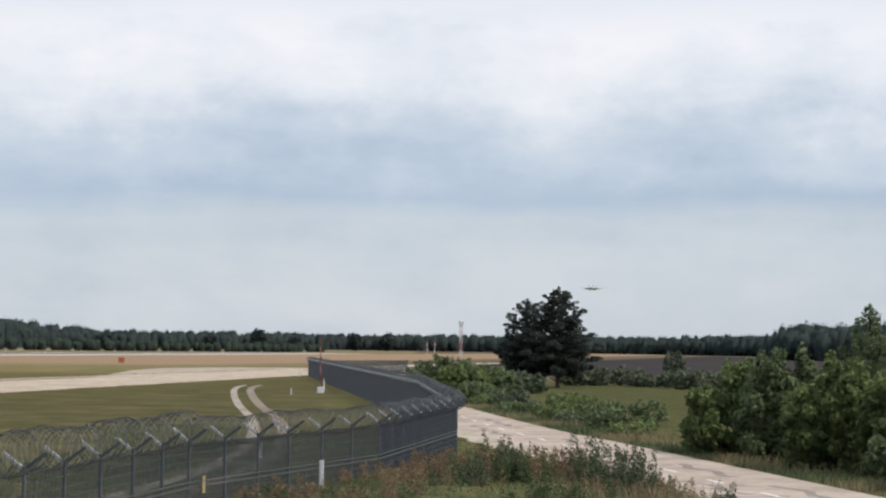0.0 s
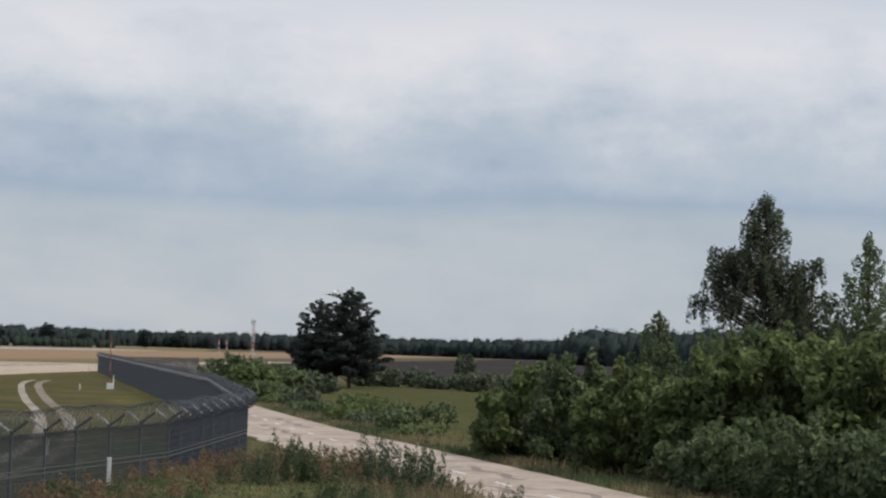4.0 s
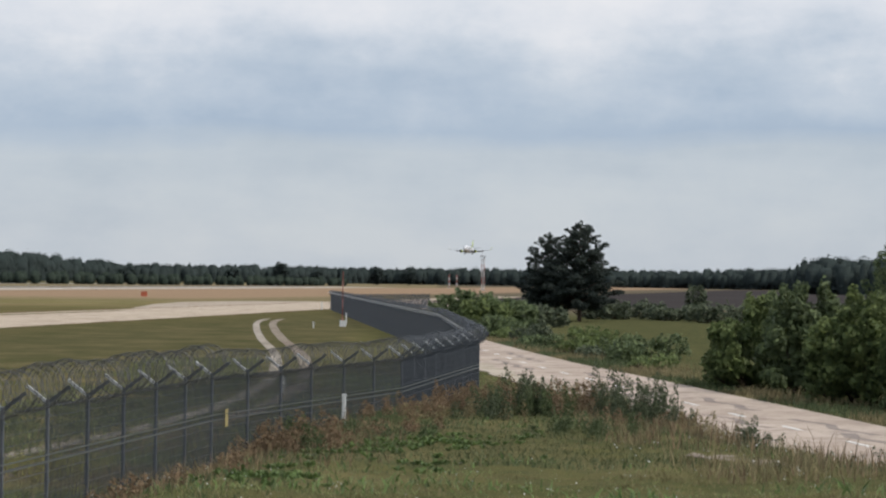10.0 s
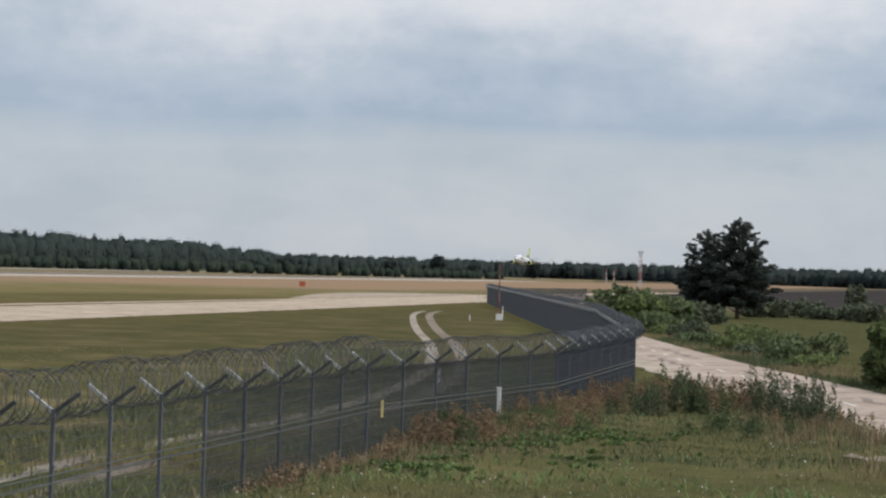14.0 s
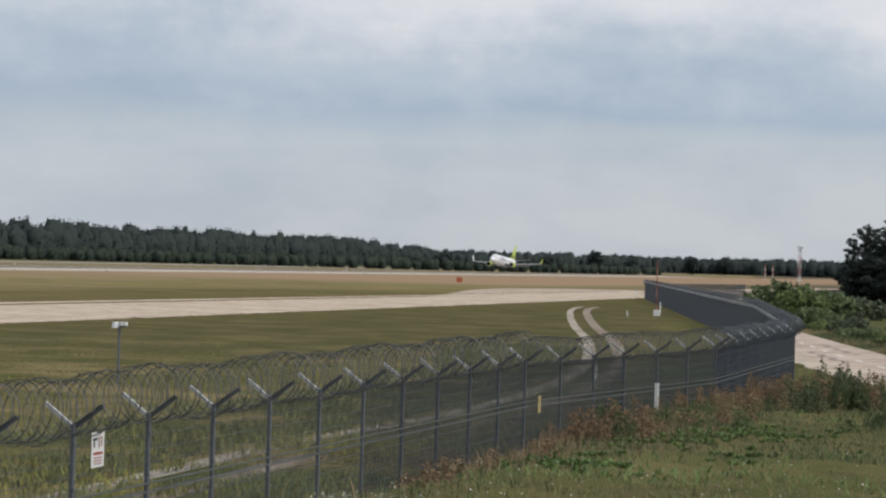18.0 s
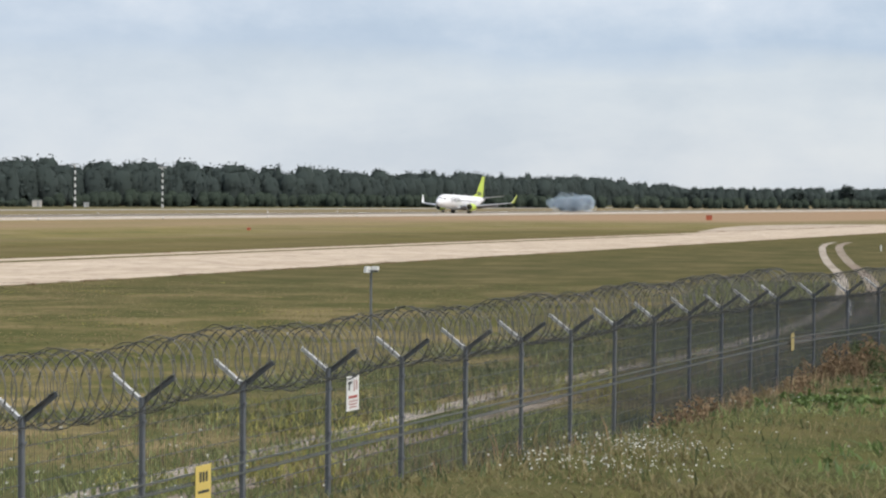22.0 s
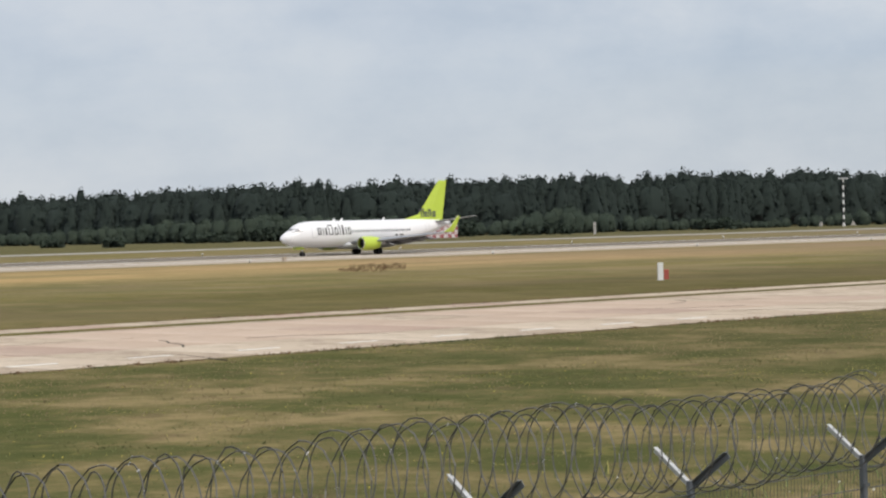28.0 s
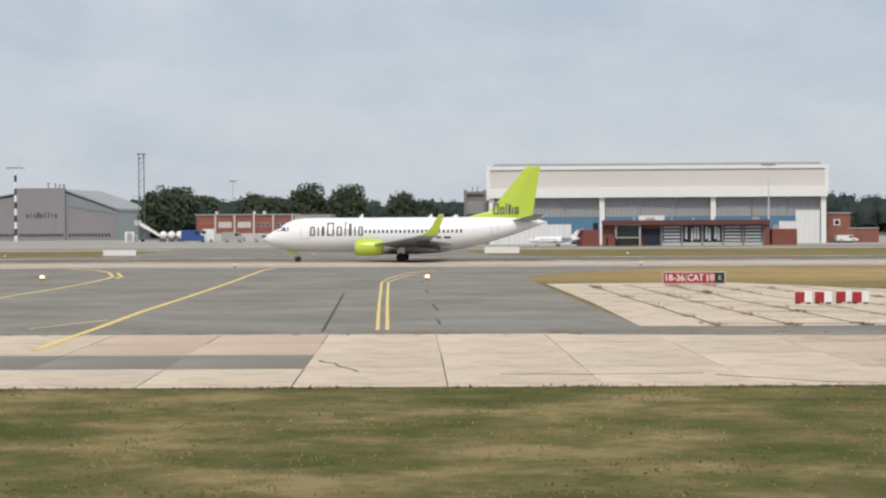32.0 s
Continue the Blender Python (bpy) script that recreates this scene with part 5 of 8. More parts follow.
def forest(name, line, depth, gap, material, label, seed, spike=0.5, bare=0.0):
    """A far wood: rows of trees along a line of (bearing, distance, height), each a crown of ragged cards; bare: the share of the height without boughs."""
    r = np.random.default_rng(seed)
    az = np.array([q[0] for q in line], float)
    dd = np.array([q[1] for q in line], float)
    hh = np.array([q[2] for q in line], float)
    cen, nor, siz, cores, stems = [], [], [], [], []
    lv = np.array([0.0, 0.12, 0.3, 0.5, 0.68, 0.84, 0.95])

    def profile(u, conif):
        return 0.92 * (1 - u) ** 0.6 + 0.06 if conif else np.sqrt(np.clip(1 - (1.7 * u - 0.75) ** 2, 0.04, 1))

    a = az[0]
    while a < az[-1]:
        d = float(np.interp(a, az, dd))
        h = float(np.interp(a, az, hh))
        a += math.degrees(gap / d) * r.uniform(0.5, 1.5)
        swell = 0.97 + 0.03 * math.sin(a * 9.1) * math.sin(a * 3.7 + seed) + 0.03 * math.sin(a * 23.0)
        for row in range(depth):
            d1 = d + row * 8 + r.uniform(-3, 3)
            a1 = a + math.degrees(gap / d) * r.uniform(-0.5, 0.5)
            x, y = -math.sin(radians(a1)) * d1, math.cos(radians(a1)) * d1
            th = h * swell * r.uniform(0.82, 1.04) * (1.0 if row else 0.9) * (1.09 if r.uniform() < 0.08 else 1.0) + row * 0.2
            conif = r.uniform() < spike
            wid = th * (r.uniform(0.19, 0.27) if conif else r.uniform(0.25, 0.34)) + 0.8
            foot = bare * r.uniform(0.7, 1.25) if row < 2 else bare * 0.5
            k = 80
            u = r.uniform(0, 1, k) ** 0.85
            rad = wid * profile(u, conif) * r.uniform(0.7, 1.12, k)
            an = r.uniform(0, 6.283, k)
            rl = wid * 0.95 * profile(lv, conif)
            ga = np.arange(7) * 0.8976 + r.uniform(0, 1)
            wob = rl[:, None] * r.uniform(0.72, 1.08, (7, 7))
            z0 = th * foot
            cores.append(np.stack([x + wob * np.cos(ga), y + wob * np.sin(ga), z0 + (th - z0) * (lv[:, None] * 0.95 + r.normal(0, 0.02, (7, 7))) * np.array([0] + [1] * 6)[:, None]], -1).reshape(-1, 3))
            cen.append(np.stack([x + rad * np.cos(an), y + rad * np.sin(an), z0 + (th - z0) * (0.03 + 0.96 * u)], 1))
            nor.append(np.stack([np.cos(an), np.sin(an), 0.5 + 0 * an], 1))
            siz.append(np.full(k, max(0.45, wid * 0.21)) * (1.15 - 0.75 * u))
            if bare and row < 2:
                w = 0.16 + 0.1 * r.uniform()
                stems.append(np.array([[x - w, y, 0], [x, y - w, 0], [x + w, y, 0], [x - w * 0.6, y, z0 + 2], [x, y - w * 0.6, z0 + 2], [x + w * 0.6, y, z0 + 2]]))
    cen, nor, siz = np.concatenate(cen), np.concatenate(nor), np.concatenate(siz)
    me = soup(name, cards(cen, nor, siz, 1.3, 0.35), CARD, material)
    ob = new(name, me)
    faces = [f for j in range(6) for i in range(7) for f in ((j * 7 + i, j * 7 + (i + 1) % 7, (j + 1) * 7 + (i + 1) % 7), (j * 7 + i, (j + 1) * 7 + (i + 1) % 7, (j + 1) * 7 + i))]
    core = new("tree_crowns", soup("tree_crowns", np.stack(cores), faces, material))
    core.parent = ob
    tagged(core, "", kind="stuff")
    if stems:
        st = new("tree_trunks", soup("tree_trunks", np.stack(stems), [(0, 1, 4), (0, 4, 3), (1, 2, 5), (1, 5, 4)], M["trunk"]))
        st.parent = ob
        tagged(st, "reddish bare trunks", kind="stuff")
    return tagged(ob, label, "woods", kind="stuff")


# bearing, distance, height of the woods
forest("far_woods", [(-26, 1000, 23), (-16, 1050, 20), (-11.0, 1100, 18), (-10.6, 1700, 16.5), (-7, 1850, 14.5), (0, 1900, 14), (5.5, 1700, 14.0), (7.0, 1580, 16.0), (8.2, 1450, 18.6), (10.6, 1250, 18.1), (14, 1080, 18.3), (17, 1000, 18.6), (20, 960, 19.4), (24.7, 900, 20.0)],
       4, 3.4, M["forest"], "dark far woods of pine and birch", 5, 0.25)
forest("pine_woods", [(24, 905, 19.6), (28, 830, 20.5), (33, 770, 19.8), (40, 740, 19.0), (43, 760, 18.0), (46.5, 800, 17.3), (48.5, 830, 15.5), (52, 860, 12.0), (56, 880, 11.0), (58.5, 880, 12)],
       5, 2.2, M["pinewood"], "dark pine woods behind the runway", 6, 0.8, 0.05)
forest("young_woods", [(0.5, 1350, 5.0), (1.5, 1260, 5.5), (5, 1120, 6.0), (8, 1085, 6.5), (14, 1010, 6.5), (20, 905, 7), (22.5, 860, 3.0), (24, 830, 2.5), (25.5, 815, 6), (28, 790, 2.5), (31, 755, 5), (33, 735, 9.5), (35.5, 720, 3.5), (37, 715, 7), (41, 705, 9), (46, 760, 5), (49, 800, 4), (53, 830, 4), (58, 850, 4)], 2, 3.6, M["forest_mid"], "lighter young trees along the wood's edge", 8, 0.0)
forest("apron_woods", [(57.5, 860, 13), (60, 860, 15), (66, 850, 12.5), (69, 840, 13.0), (71.2, 830, 15), (74, 820, 13), (79, 800, 12), (82, 790, 13.5), (84, 780, 15), (86, 770, 13.5), (88.6, 720, 13), (96, 740, 12)],
       3, 3.2, M["forest"], "dark trees behind the hangars", 9, 0.25)
for az, d, h, w in ((2.2, 1500, 13.5, 9), (1.3, 1480, 9, 8), (-0.2, 1500, 11, 8), (-1.0, 1490, 10.5, 9), (-13.2, 1200, 16, 8), (3.4, 1400, 9, 9), (6.0, 1300, 8.5, 10)):
    bush("field_tree", facing(az, d), [(0, 0, h * 0.55, w * 0.5, w * 0.5, h * 0.45), (w * 0.2, 0, h * 0.75, w * 0.32, w * 0.32, h * 0.25)], 1.4, 1.3, M["forest"], "dark round tree in the fields", category="tree")
for az, d, h, w in ((87.75, 640, 14.6, 15), (86.95, 655, 12.5, 9), (85.7, 668, 13.0, 9), (85.2, 664, 12.0, 10), (84.35, 672, 15.8, 10), (83.35, 668, 15.6, 10), (82.0, 672, 13.4, 8), (81.4, 690, 11, 8),
                    (55.75, 560, 12.9, 8), (57.0, 575, 11.0, 9), (58.6, 640, 13.0, 12), (56.4, 570, 10.5, 6)):
    bush("apron_tree", facing(az, d), [(0, 0, h * 0.5, w * 0.5, w * 0.5, h * 0.45), (w * 0.22, 0, h * 0.72, w * 0.3, w * 0.3, h * 0.26), (-w * 0.25, 0, h * 0.62, w * 0.3, w * 0.3, h * 0.3), (w * 0.05, -w * 0.2, h * 0.8, w * 0.22, w * 0.22, h * 0.2), (-w * 0.33, 0, h * 0.4, w * 0.25, w * 0.25, h * 0.22), (w * 0.36, 0, h * 0.42, w * 0.24, w * 0.24, h * 0.22)], 5.0, 0.55, M["apron_leaf"], "dark leafy tree behind the apron", category="tree")
for az, d, h, w in ((38.9, 690, 4.6, 16), (40.3, 680, 5.0, 20), (42.2, 680, 3.6, 14), (36.2, 690, 5.5, 18), (46.0, 640, 3.0, 6), (44.5, 600, 3.2, 5), (33.8, 690, 4.2, 18), (29.5, 740, 4.4, 14)):
    bush("edge_bush", facing(az, d), lumps(w, 6, h, 4, int(az * 10)), 2.4, 0.8, M["forest_mid"], "round green bush at the wood's edge")

# ---------------------------------------------------------------- grass and weeds on the bank


def lattice_noise(x, y, size, seed, octaves=3):
    """Smooth value noise, 0 to 1, with features about size metres across."""
    out, amp, tot = 0.0, 1.0, 0.0
    for o in range(octaves):
        tab = np.random.default_rng(seed * 31 + o).uniform(0, 1, (97, 97))
        u, v = np.asarray(x) / size + 400, np.asarray(y) / size + 400
        i, j = np.floor(u).astype(int), np.floor(v).astype(int)
        a, b = step(u - i), step(v - j)
        i0, i1, j0, j1 = i % 97, (i + 1) % 97, j % 97, (j + 1) % 97
        out = out + amp * ((tab[i0, j0] * (1 - a) + tab[i1, j0] * a) * (1 - b) + (tab[i0, j1] * (1 - a) + tab[i1, j1] * a) * b)
        tot, amp, size = tot + amp, amp * 0.55, size * 0.45
    return np.clip((out / tot - 0.5) * 1.7 + 0.5, 0, 1)


def blades(x, y, h, w, material, name, label, lean=0.35):
    n = len(x)
    z = gz(x, y)
    h = h * (0.45 + 1.1 * lattice_noise(x, y, 1.6, len(name)))
    th = rng.uniform(0, 6.283, n)
    hh = h * rng.uniform(0.5, 1.25, n)
    side = np.stack([np.cos(th), np.sin(th), 0 * th], 1) * (w * rng.uniform(0.6, 1.3, n))[:, None]
    bend = np.stack([rng.normal(0, 1, n), rng.normal(0, 1, n), 0 * th], 1) * (hh * lean)[:, None]
    root = np.stack([x, y, z - 0.02], 1)
    mid = root + bend * 0.35 + np.stack([0 * th, 0 * th, hh * 0.6], 1)
    tip = root + bend + np.stack([0 * th, 0 * th, hh], 1)
    v = np.stack([root - side, root + side, mid + side * 0.7, mid - side * 0.7, tip], 1)
    ob = new(name, soup(name, v, [(0, 1, 2), (0, 2, 3), (3, 2, 4)], material))
    return tagged(ob, label, "grass", kind="stuff")


def scatter(n, az0, az1, d0, d1, power=1.6):
    a = np.radians(rng.uniform(az0, az1, n))
    d = d0 + (d1 - d0) * rng.uniform(0, 1, n) ** power
    return -np.sin(a) * d, np.cos(a) * d


def on_bank(x, y, edge=0.6):
    """True on the bank's grass, away from its bare sandy patch."""
    sandy = np.hypot((x - 6.4) / 0.75, (y - 40.6) / 2.1) < 1
    return (x > fence_x(y) + edge) & (x < road_left(y) - 0.3) & ~sandy


def patchy(x, y, s, seed):
    return lattice_noise(x, y, 2.2 / s, seed)


x, y = scatter(130000, -16, 34, 9, 76)
tone = lattice_noise(x, y, 3.4, 21, 4)
# blades are darker beyond y = 36 and paler this side of it
k = on_bank(x, y) & (tone > 0.5) & (y > 36)
blades(x[k], y[k], 0.13, 0.008, M["lush"], "bank_grass", "short green meadow grass on the bank", 0.75)
k = on_bank(x, y) & (tone > 0.46) & (y <= 36)
blades(x[k], y[k], 0.075, 0.009, M["grass"], "bank_meadow", "yellow-green meadow grass on the bank", 1.1)
k = on_bank(x, y) & (tone <= 0.46) & (y <= 36)
blades(x[k], y[k], 0.07, 0.009, M["sward"], "bank_straw", "thin straw-tinted grass on the bank", 1.1)
k = on_bank(x, y) & (tone <= 0.5) & (y > 36)
blades(x[k], y[k], 0.12, 0.009, M["bank_sward"], "bank_sward", "thin yellowish grass on the bank", 0.8)
k = on_bank(x, y) & (tone > 0.66)
blades(x[k][::5], y[k][::5], 0.16, 0.022, M["herb"], "bank_clover", "broad-leaved green weeds among the grass", 0.7)
x, y = scatter(26000, -16, 34, 10, 70)
k = on_bank(x, y) & (patchy(x, y, 0.9, 3) > 0.5)
blades(x[k], y[k], 0.13, 0.005, M["hay"], "dry_grass", "thin straw-coloured grass stalks on the bank", 0.4)
# taller growth along both shoulders of the bank
yy = rng.uniform(14, 90, 36000)
xx = fence_x(yy) + 1.0 + np.abs(rng.normal(0, 2.6, 36000))
k = (patchy(xx, yy, 0.7, 1) > 0.35) & on_bank(xx, yy)
blades(xx[k], yy[k], 0.13, 0.009, M["lush"], "tall_grass", "tall green grass along the fence", 0.35)
k = (patchy(xx, yy, 0.55, 4) > 0.64) & on_bank(xx, yy)
blades(xx[k][:1800], yy[k][:1800] + 0.3, 0.24, 0.009, M["rust"], "dock_stalks", "rust-red dock stalks along the fence", 0.22)
yy = rng.uniform(30, 100, 22000)
xx = road_left(yy) - 0.9 - np.abs(rng.normal(0, 1.8, 22000))
k = (patchy(xx, yy, 0.8, 2) > 0.4) & on_bank(xx, yy, 2)
blades(xx[k], yy[k], 0.17, 0.010, M["lush"], "shoulder_grass", "tall green grass beside the road", 0.3)
k = (patchy(xx, yy, 0.6, 5) > 0.55) & on_bank(xx, yy, 2)
blades(xx[k][:1500], yy[k][:1500], 0.24, 0.008, M["hay"], "shoulder_stalks", "brown grass stalks beside the road", 0.2)


def clump(cx, cy, n, spread, h, material, name, label, width=0.012):
    """One leafy stand of weeds: tapering plumes of small leaves of uneven height, with a few bare stalks."""
    blobs = []
    for _ in range(max(7, n // 22)):
        px, py, hh = rng.normal(cx, spread), rng.normal(cy, spread * 1.5), h * rng.uniform(0.45, 1.15)
        z = float(gz(px, py))
        r0 = rng.uniform(0.09, 0.17)
        blobs += [(px, py, z + hh * 0.28, r0 * 1.3, r0 * 1.3, hh * 0.3), (px + rng.normal(0, 0.04), py, z + hh * 0.66, r0 * 0.8, r0 * 0.8, hh * 0.3), (px + rng.normal(0, 0.05), py, z + hh * 0.92, r0 * 0.35, r0 * 0.35, hh * 0.14)]
    p, nn = blob_points(blobs, 300)
    v = cards(p, nn, 0.035, 0.9)
    ob = new(name, soup(name, v, CARD, material))
    tagged(ob, label, "weeds", kind="stuff")


for cx, cy, n, sp, h, mt in ((-1.75, 42, 520, 0.45, 0.62, "rust"), (-2.5, 41, 300, 0.5, 0.45, "rust"), (-0.95, 44, 200, 0.3, 0.66, "rust"), (-1.3, 43, 240, 0.4, 0.55, "lush"), (0.3, 50, 240, 0.6, 0.32, "rust"),
                             (1.2, 60, 260, 0.6, 0.45, "rust"), (2.4, 62, 420, 0.7, 0.6, "rust"), (3.6, 63, 420, 0.7, 0.66, "rust"), (4.4, 72, 360, 0.8, 0.62, "rust"), (2.6, 58, 260, 0.9, 0.5, "hay"), (3.4, 60, 360, 0.38, 0.8, "lush"), (4.7, 60, 380, 0.42, 0.75, "lush"),
                             (0.6, 48, 300, 0.8, 0.36, "lush"), (5.8, 66, 480, 0.7, 0.8, "lush"), (6.6, 64, 300, 0.8, 0.6, "hay"), (7.8, 64, 460, 0.7, 0.65, "lush"), (5.2, 50, 360, 0.6, 0.5, "lush"), (6.9, 70, 300, 0.9, 0.6, "rust"), (7.2, 55, 300, 0.7, 0.5, "rust"), (5.6, 75, 300, 0.9, 0.5, "lush"),
                             (7.1, 58.5, 560, 0.42, 1.35, "plume"), (6.5, 57.5, 460, 0.4, 1.0, "plume"), (7.6, 57, 360, 0.4, 0.9, "plume"), (5.9, 60, 360, 0.6, 0.9, "rust"), (6.3, 62, 360, 0.7, 0.9, "hay"), (5.0, 62, 300, 0.5, 0.7, "rust"), (4.4, 60.5, 240, 0.28, 0.95, "plume"), (3.0, 57.5, 260, 0.3, 0.7, "plume"), (4.6, 66, 260, 0.35, 0.95, "plume"), (7.8, 53.5, 300, 0.5, 0.6, "hay"), (2.6, 64, 360, 0.8, 0.7, "rust"), (0.4, 58, 300, 0.7, 0.5, "rust"), (3.6, 68, 320, 0.8, 0.7, "hay"),
                             (-3.6, 33, 300, 0.7, 0.36, "rust"), (-4.6, 29, 260, 0.7, 0.34, "hay"), (-3.4, 30, 260, 0.8, 0.32, "rust"), (-6.0, 23, 200, 0.6, 0.36, "hay")):
    clump(cx, cy, n, sp, h, M[mt], "weed_clump", {"rust": "stand of rust-red docks on the bank", "hay": "stand of dry brown stalks on the bank", "lush": "stand of tall green weeds on the bank", "plume": "tall dark green plumes of weed on the bank"}[mt])
def drape(name, cx, cy, rx, ry, material, label, category, lift=0.03, seed=1):
    """An uneven round patch that lies on the ground."""
    r = random.Random(seed)
    m = Mesh()
    ph = [r.uniform(0, 6.283) for _ in range(4)]
    vs = [(cx, cy, float(gz(cx, cy)) + lift)]
    for ring in (0.5, 1.0):
        for i in range(22):
            a = 2 * math.pi * i / 22
            q = ring * (1 + 0.22 * math.sin(2 * a + ph[0]) + 0.14 * math.sin(5 * a + ph[1]) + 0.08 * math.sin(9 * a + ph[2]))
            px, py = cx + rx * q * math.cos(a), cy + ry * q * math.sin(a)
            vs.append((px, py, float(gz(px, py)) + (lift if ring < 1 else 0.004)))
    fs = [(0, 1 + i, 1 + (i + 1) % 22) for i in range(22)] + [(1 + i, 23 + i, 23 + (i + 1) % 22, 1 + (i + 1) % 22) for i in range(22)]
    ob = new(name, m.add(vs, fs).data(name, material, True))
    return tagged(ob, label, category, kind="structure")


drape("bare_sand", 6.35, 41.2, 0.55, 1.5, M["soil"], "bare sandy patch on the bank", "soil", 0.02, 3)
drape("bare_sand", 6.9, 38.9, 0.32, 0.9, M["soil"], "bare sandy patch on the bank", "soil", 0.02, 5)
xx, yy = rng.uniform(5.0, 13.0, 9000), rng.uniform(33, 62, 9000)
k = on_bank(xx, yy, 2) & (patchy(xx, yy, 0.6, 61) > 0.45)
blades(xx[k], yy[k], 0.30, 0.008, M["hay"], "dry_shoulder_grass", "pale dry grass on the bank's shoulder", 0.35)
k = on_bank(xx, yy, 2) & (patchy(xx, yy, 0.8, 63) > 0.62)
blades(xx[k][:1200], yy[k][:1200], 0.42, 0.010, M["rust"], "shoulder_docks", "brown docks on the bank's shoulder", 0.25)
for cx, cy, h in ((9.2, 53.5, 0.95), (10.4, 50.5, 0.75), (8.6, 51.5, 0.6), (10.9, 47.0, 0.8)):
    clump(cx, cy, 200, 0.28, h, M["plume"], "weed_clump", "tall dark green plumes of weed on the bank")
yy = rng.uniform(20, 50, 17000)
xx = fence_x(yy) + 1.1 + np.abs(rng.normal(0, 1.6, 17000))
k = (patchy(xx, yy, 0.5, 64) > 0.42) & on_bank(xx, yy)
blades(xx[k], yy[k], 0.30, 0.008, M["rust"], "rusty_grass", "rust-pink flowering grass along the fence", 0.3)
blades(xx[k][::3] + 0.3, yy[k][::3], 0.34, 0.008, M["hay"], "pale_stalks", "pale dry stalks along the fence", 0.3)
# the mown field between the fence and the old taxiway
yy = rng.uniform(-20, 120, 80000)
xx = fence_x(yy) - 3 - rng.uniform(0, 1, 80000) * (fence_x(yy) - 3 - near_edge(yy))
tone = 0.55 * lattice_noise(xx * 0.6, yy, 6.0, 12, 4) + 0.45 * lattice_noise(xx * 0.7, yy, 1.9, 31, 3)
k = (tone > 0.40) & (tone < 0.60)
blades(xx[k], yy[k], 0.05, 0.02, M["sward"], "field_grass", "short green grass of the airfield", 0.8)
k = tone >= 0.52
blades(xx[k], yy[k] + 0.05, 0.06, 0.022, M["field_leaf"], "field_green", "lush darker green grass of the airfield", 0.8)
k = tone < 0.46
blades(xx[k], yy[k] + 0.1, 0.06, 0.02, M["straw"], "field_straw", "short straw-coloured grass of the airfield", 0.8)
k = (lattice_noise(xx * 0.5, yy, 3.0, 71, 3) > 0.78)
blades(xx[k], yy[k] + 0.15, 0.06, 0.0189, M["yellowing"], "field_yellow", "yellow-green flowering patches of the airfield grass", 0.8)
# uneven tufts along the edge of the old concrete
yy = rng.uniform(-8, 95, 210)
k = lattice_noise(yy, yy * 0, 4.0, 51) > 0.42
n_ = int(k.sum())
ty = np.repeat(yy[k], 16) + rng.normal(0, 0.22, 16 * n_)
blades(near_edge(ty) + 0.15 + np.repeat(rng.uniform(-0.1, 0.5, n_), 16) + rng.normal(0, 0.12, 16 * n_), ty, 0.08, 0.03, M["bank_sward"], "edge_tufts", "dark green tufts along the concrete's edge", 0.5)
# rough strip behind the fence and beside the ruts
yy = rng.uniform(-6, 110, 64000)
xx = fence_x(yy) - np.abs(rng.normal(0, 5.0, 64000)) + 1.5
k = patchy(xx, yy, 0.5, 6) > 0.32
blades(xx[k], yy[k], 0.22, 0.02, M["verge"], "verge_grass", "rough green grass behind the fence", 0.45)
k = patchy(xx, yy, 0.5, 9) > 0.56
blades(xx[k][:16000], yy[k][:16000] + 0.2, 0.32, 0.012, M["straw"], "verge_stalks", "straw-coloured stalks behind the fence", 0.3)
k = (patchy(xx, yy, 0.55, 19) > 0.60) & (yy < 60)
blades(xx[k][:12000], yy[k][:12000] + 0.1, 0.26, 0.022, M["yellowing"], "verge_flowers", "yellow-green flowering weeds behind the fence", 0.5)
# darker green grass beyond the ruts
yy = rng.uniform(-10, 130, 60000)
xx = np.interp(yy, [q[1] for q in ruts], [q[0] for q in ruts]) - 1.7 - 6.5 * rng.uniform(0, 1, 60000) ** 1.3
k = (patchy(xx, yy, 0.5, 16) > 0.30) & (yy > 44)
blades(xx[k], yy[k], 0.17, 0.022, M["deep_green"], "damp_grass", "dark green grass beyond the wheel ruts", 0.5)
yy = rng.uniform(60, 180, 16000)
xx = road_right(yy) + np.abs(rng.normal(0, 2.6, 16000))
k = patchy(xx, yy, 0.35, 91) > 0.5
blades(xx[k], yy[k], 0.28, 0.016, M["lush"], "meadow_edge_grass", "green grass along the road's far side", 0.4)
blades(xx[~k], yy[~k], 0.30, 0.016, M["hay"], "meadow_edge_straw", "straw-pink grass along the road's far side", 0.4)


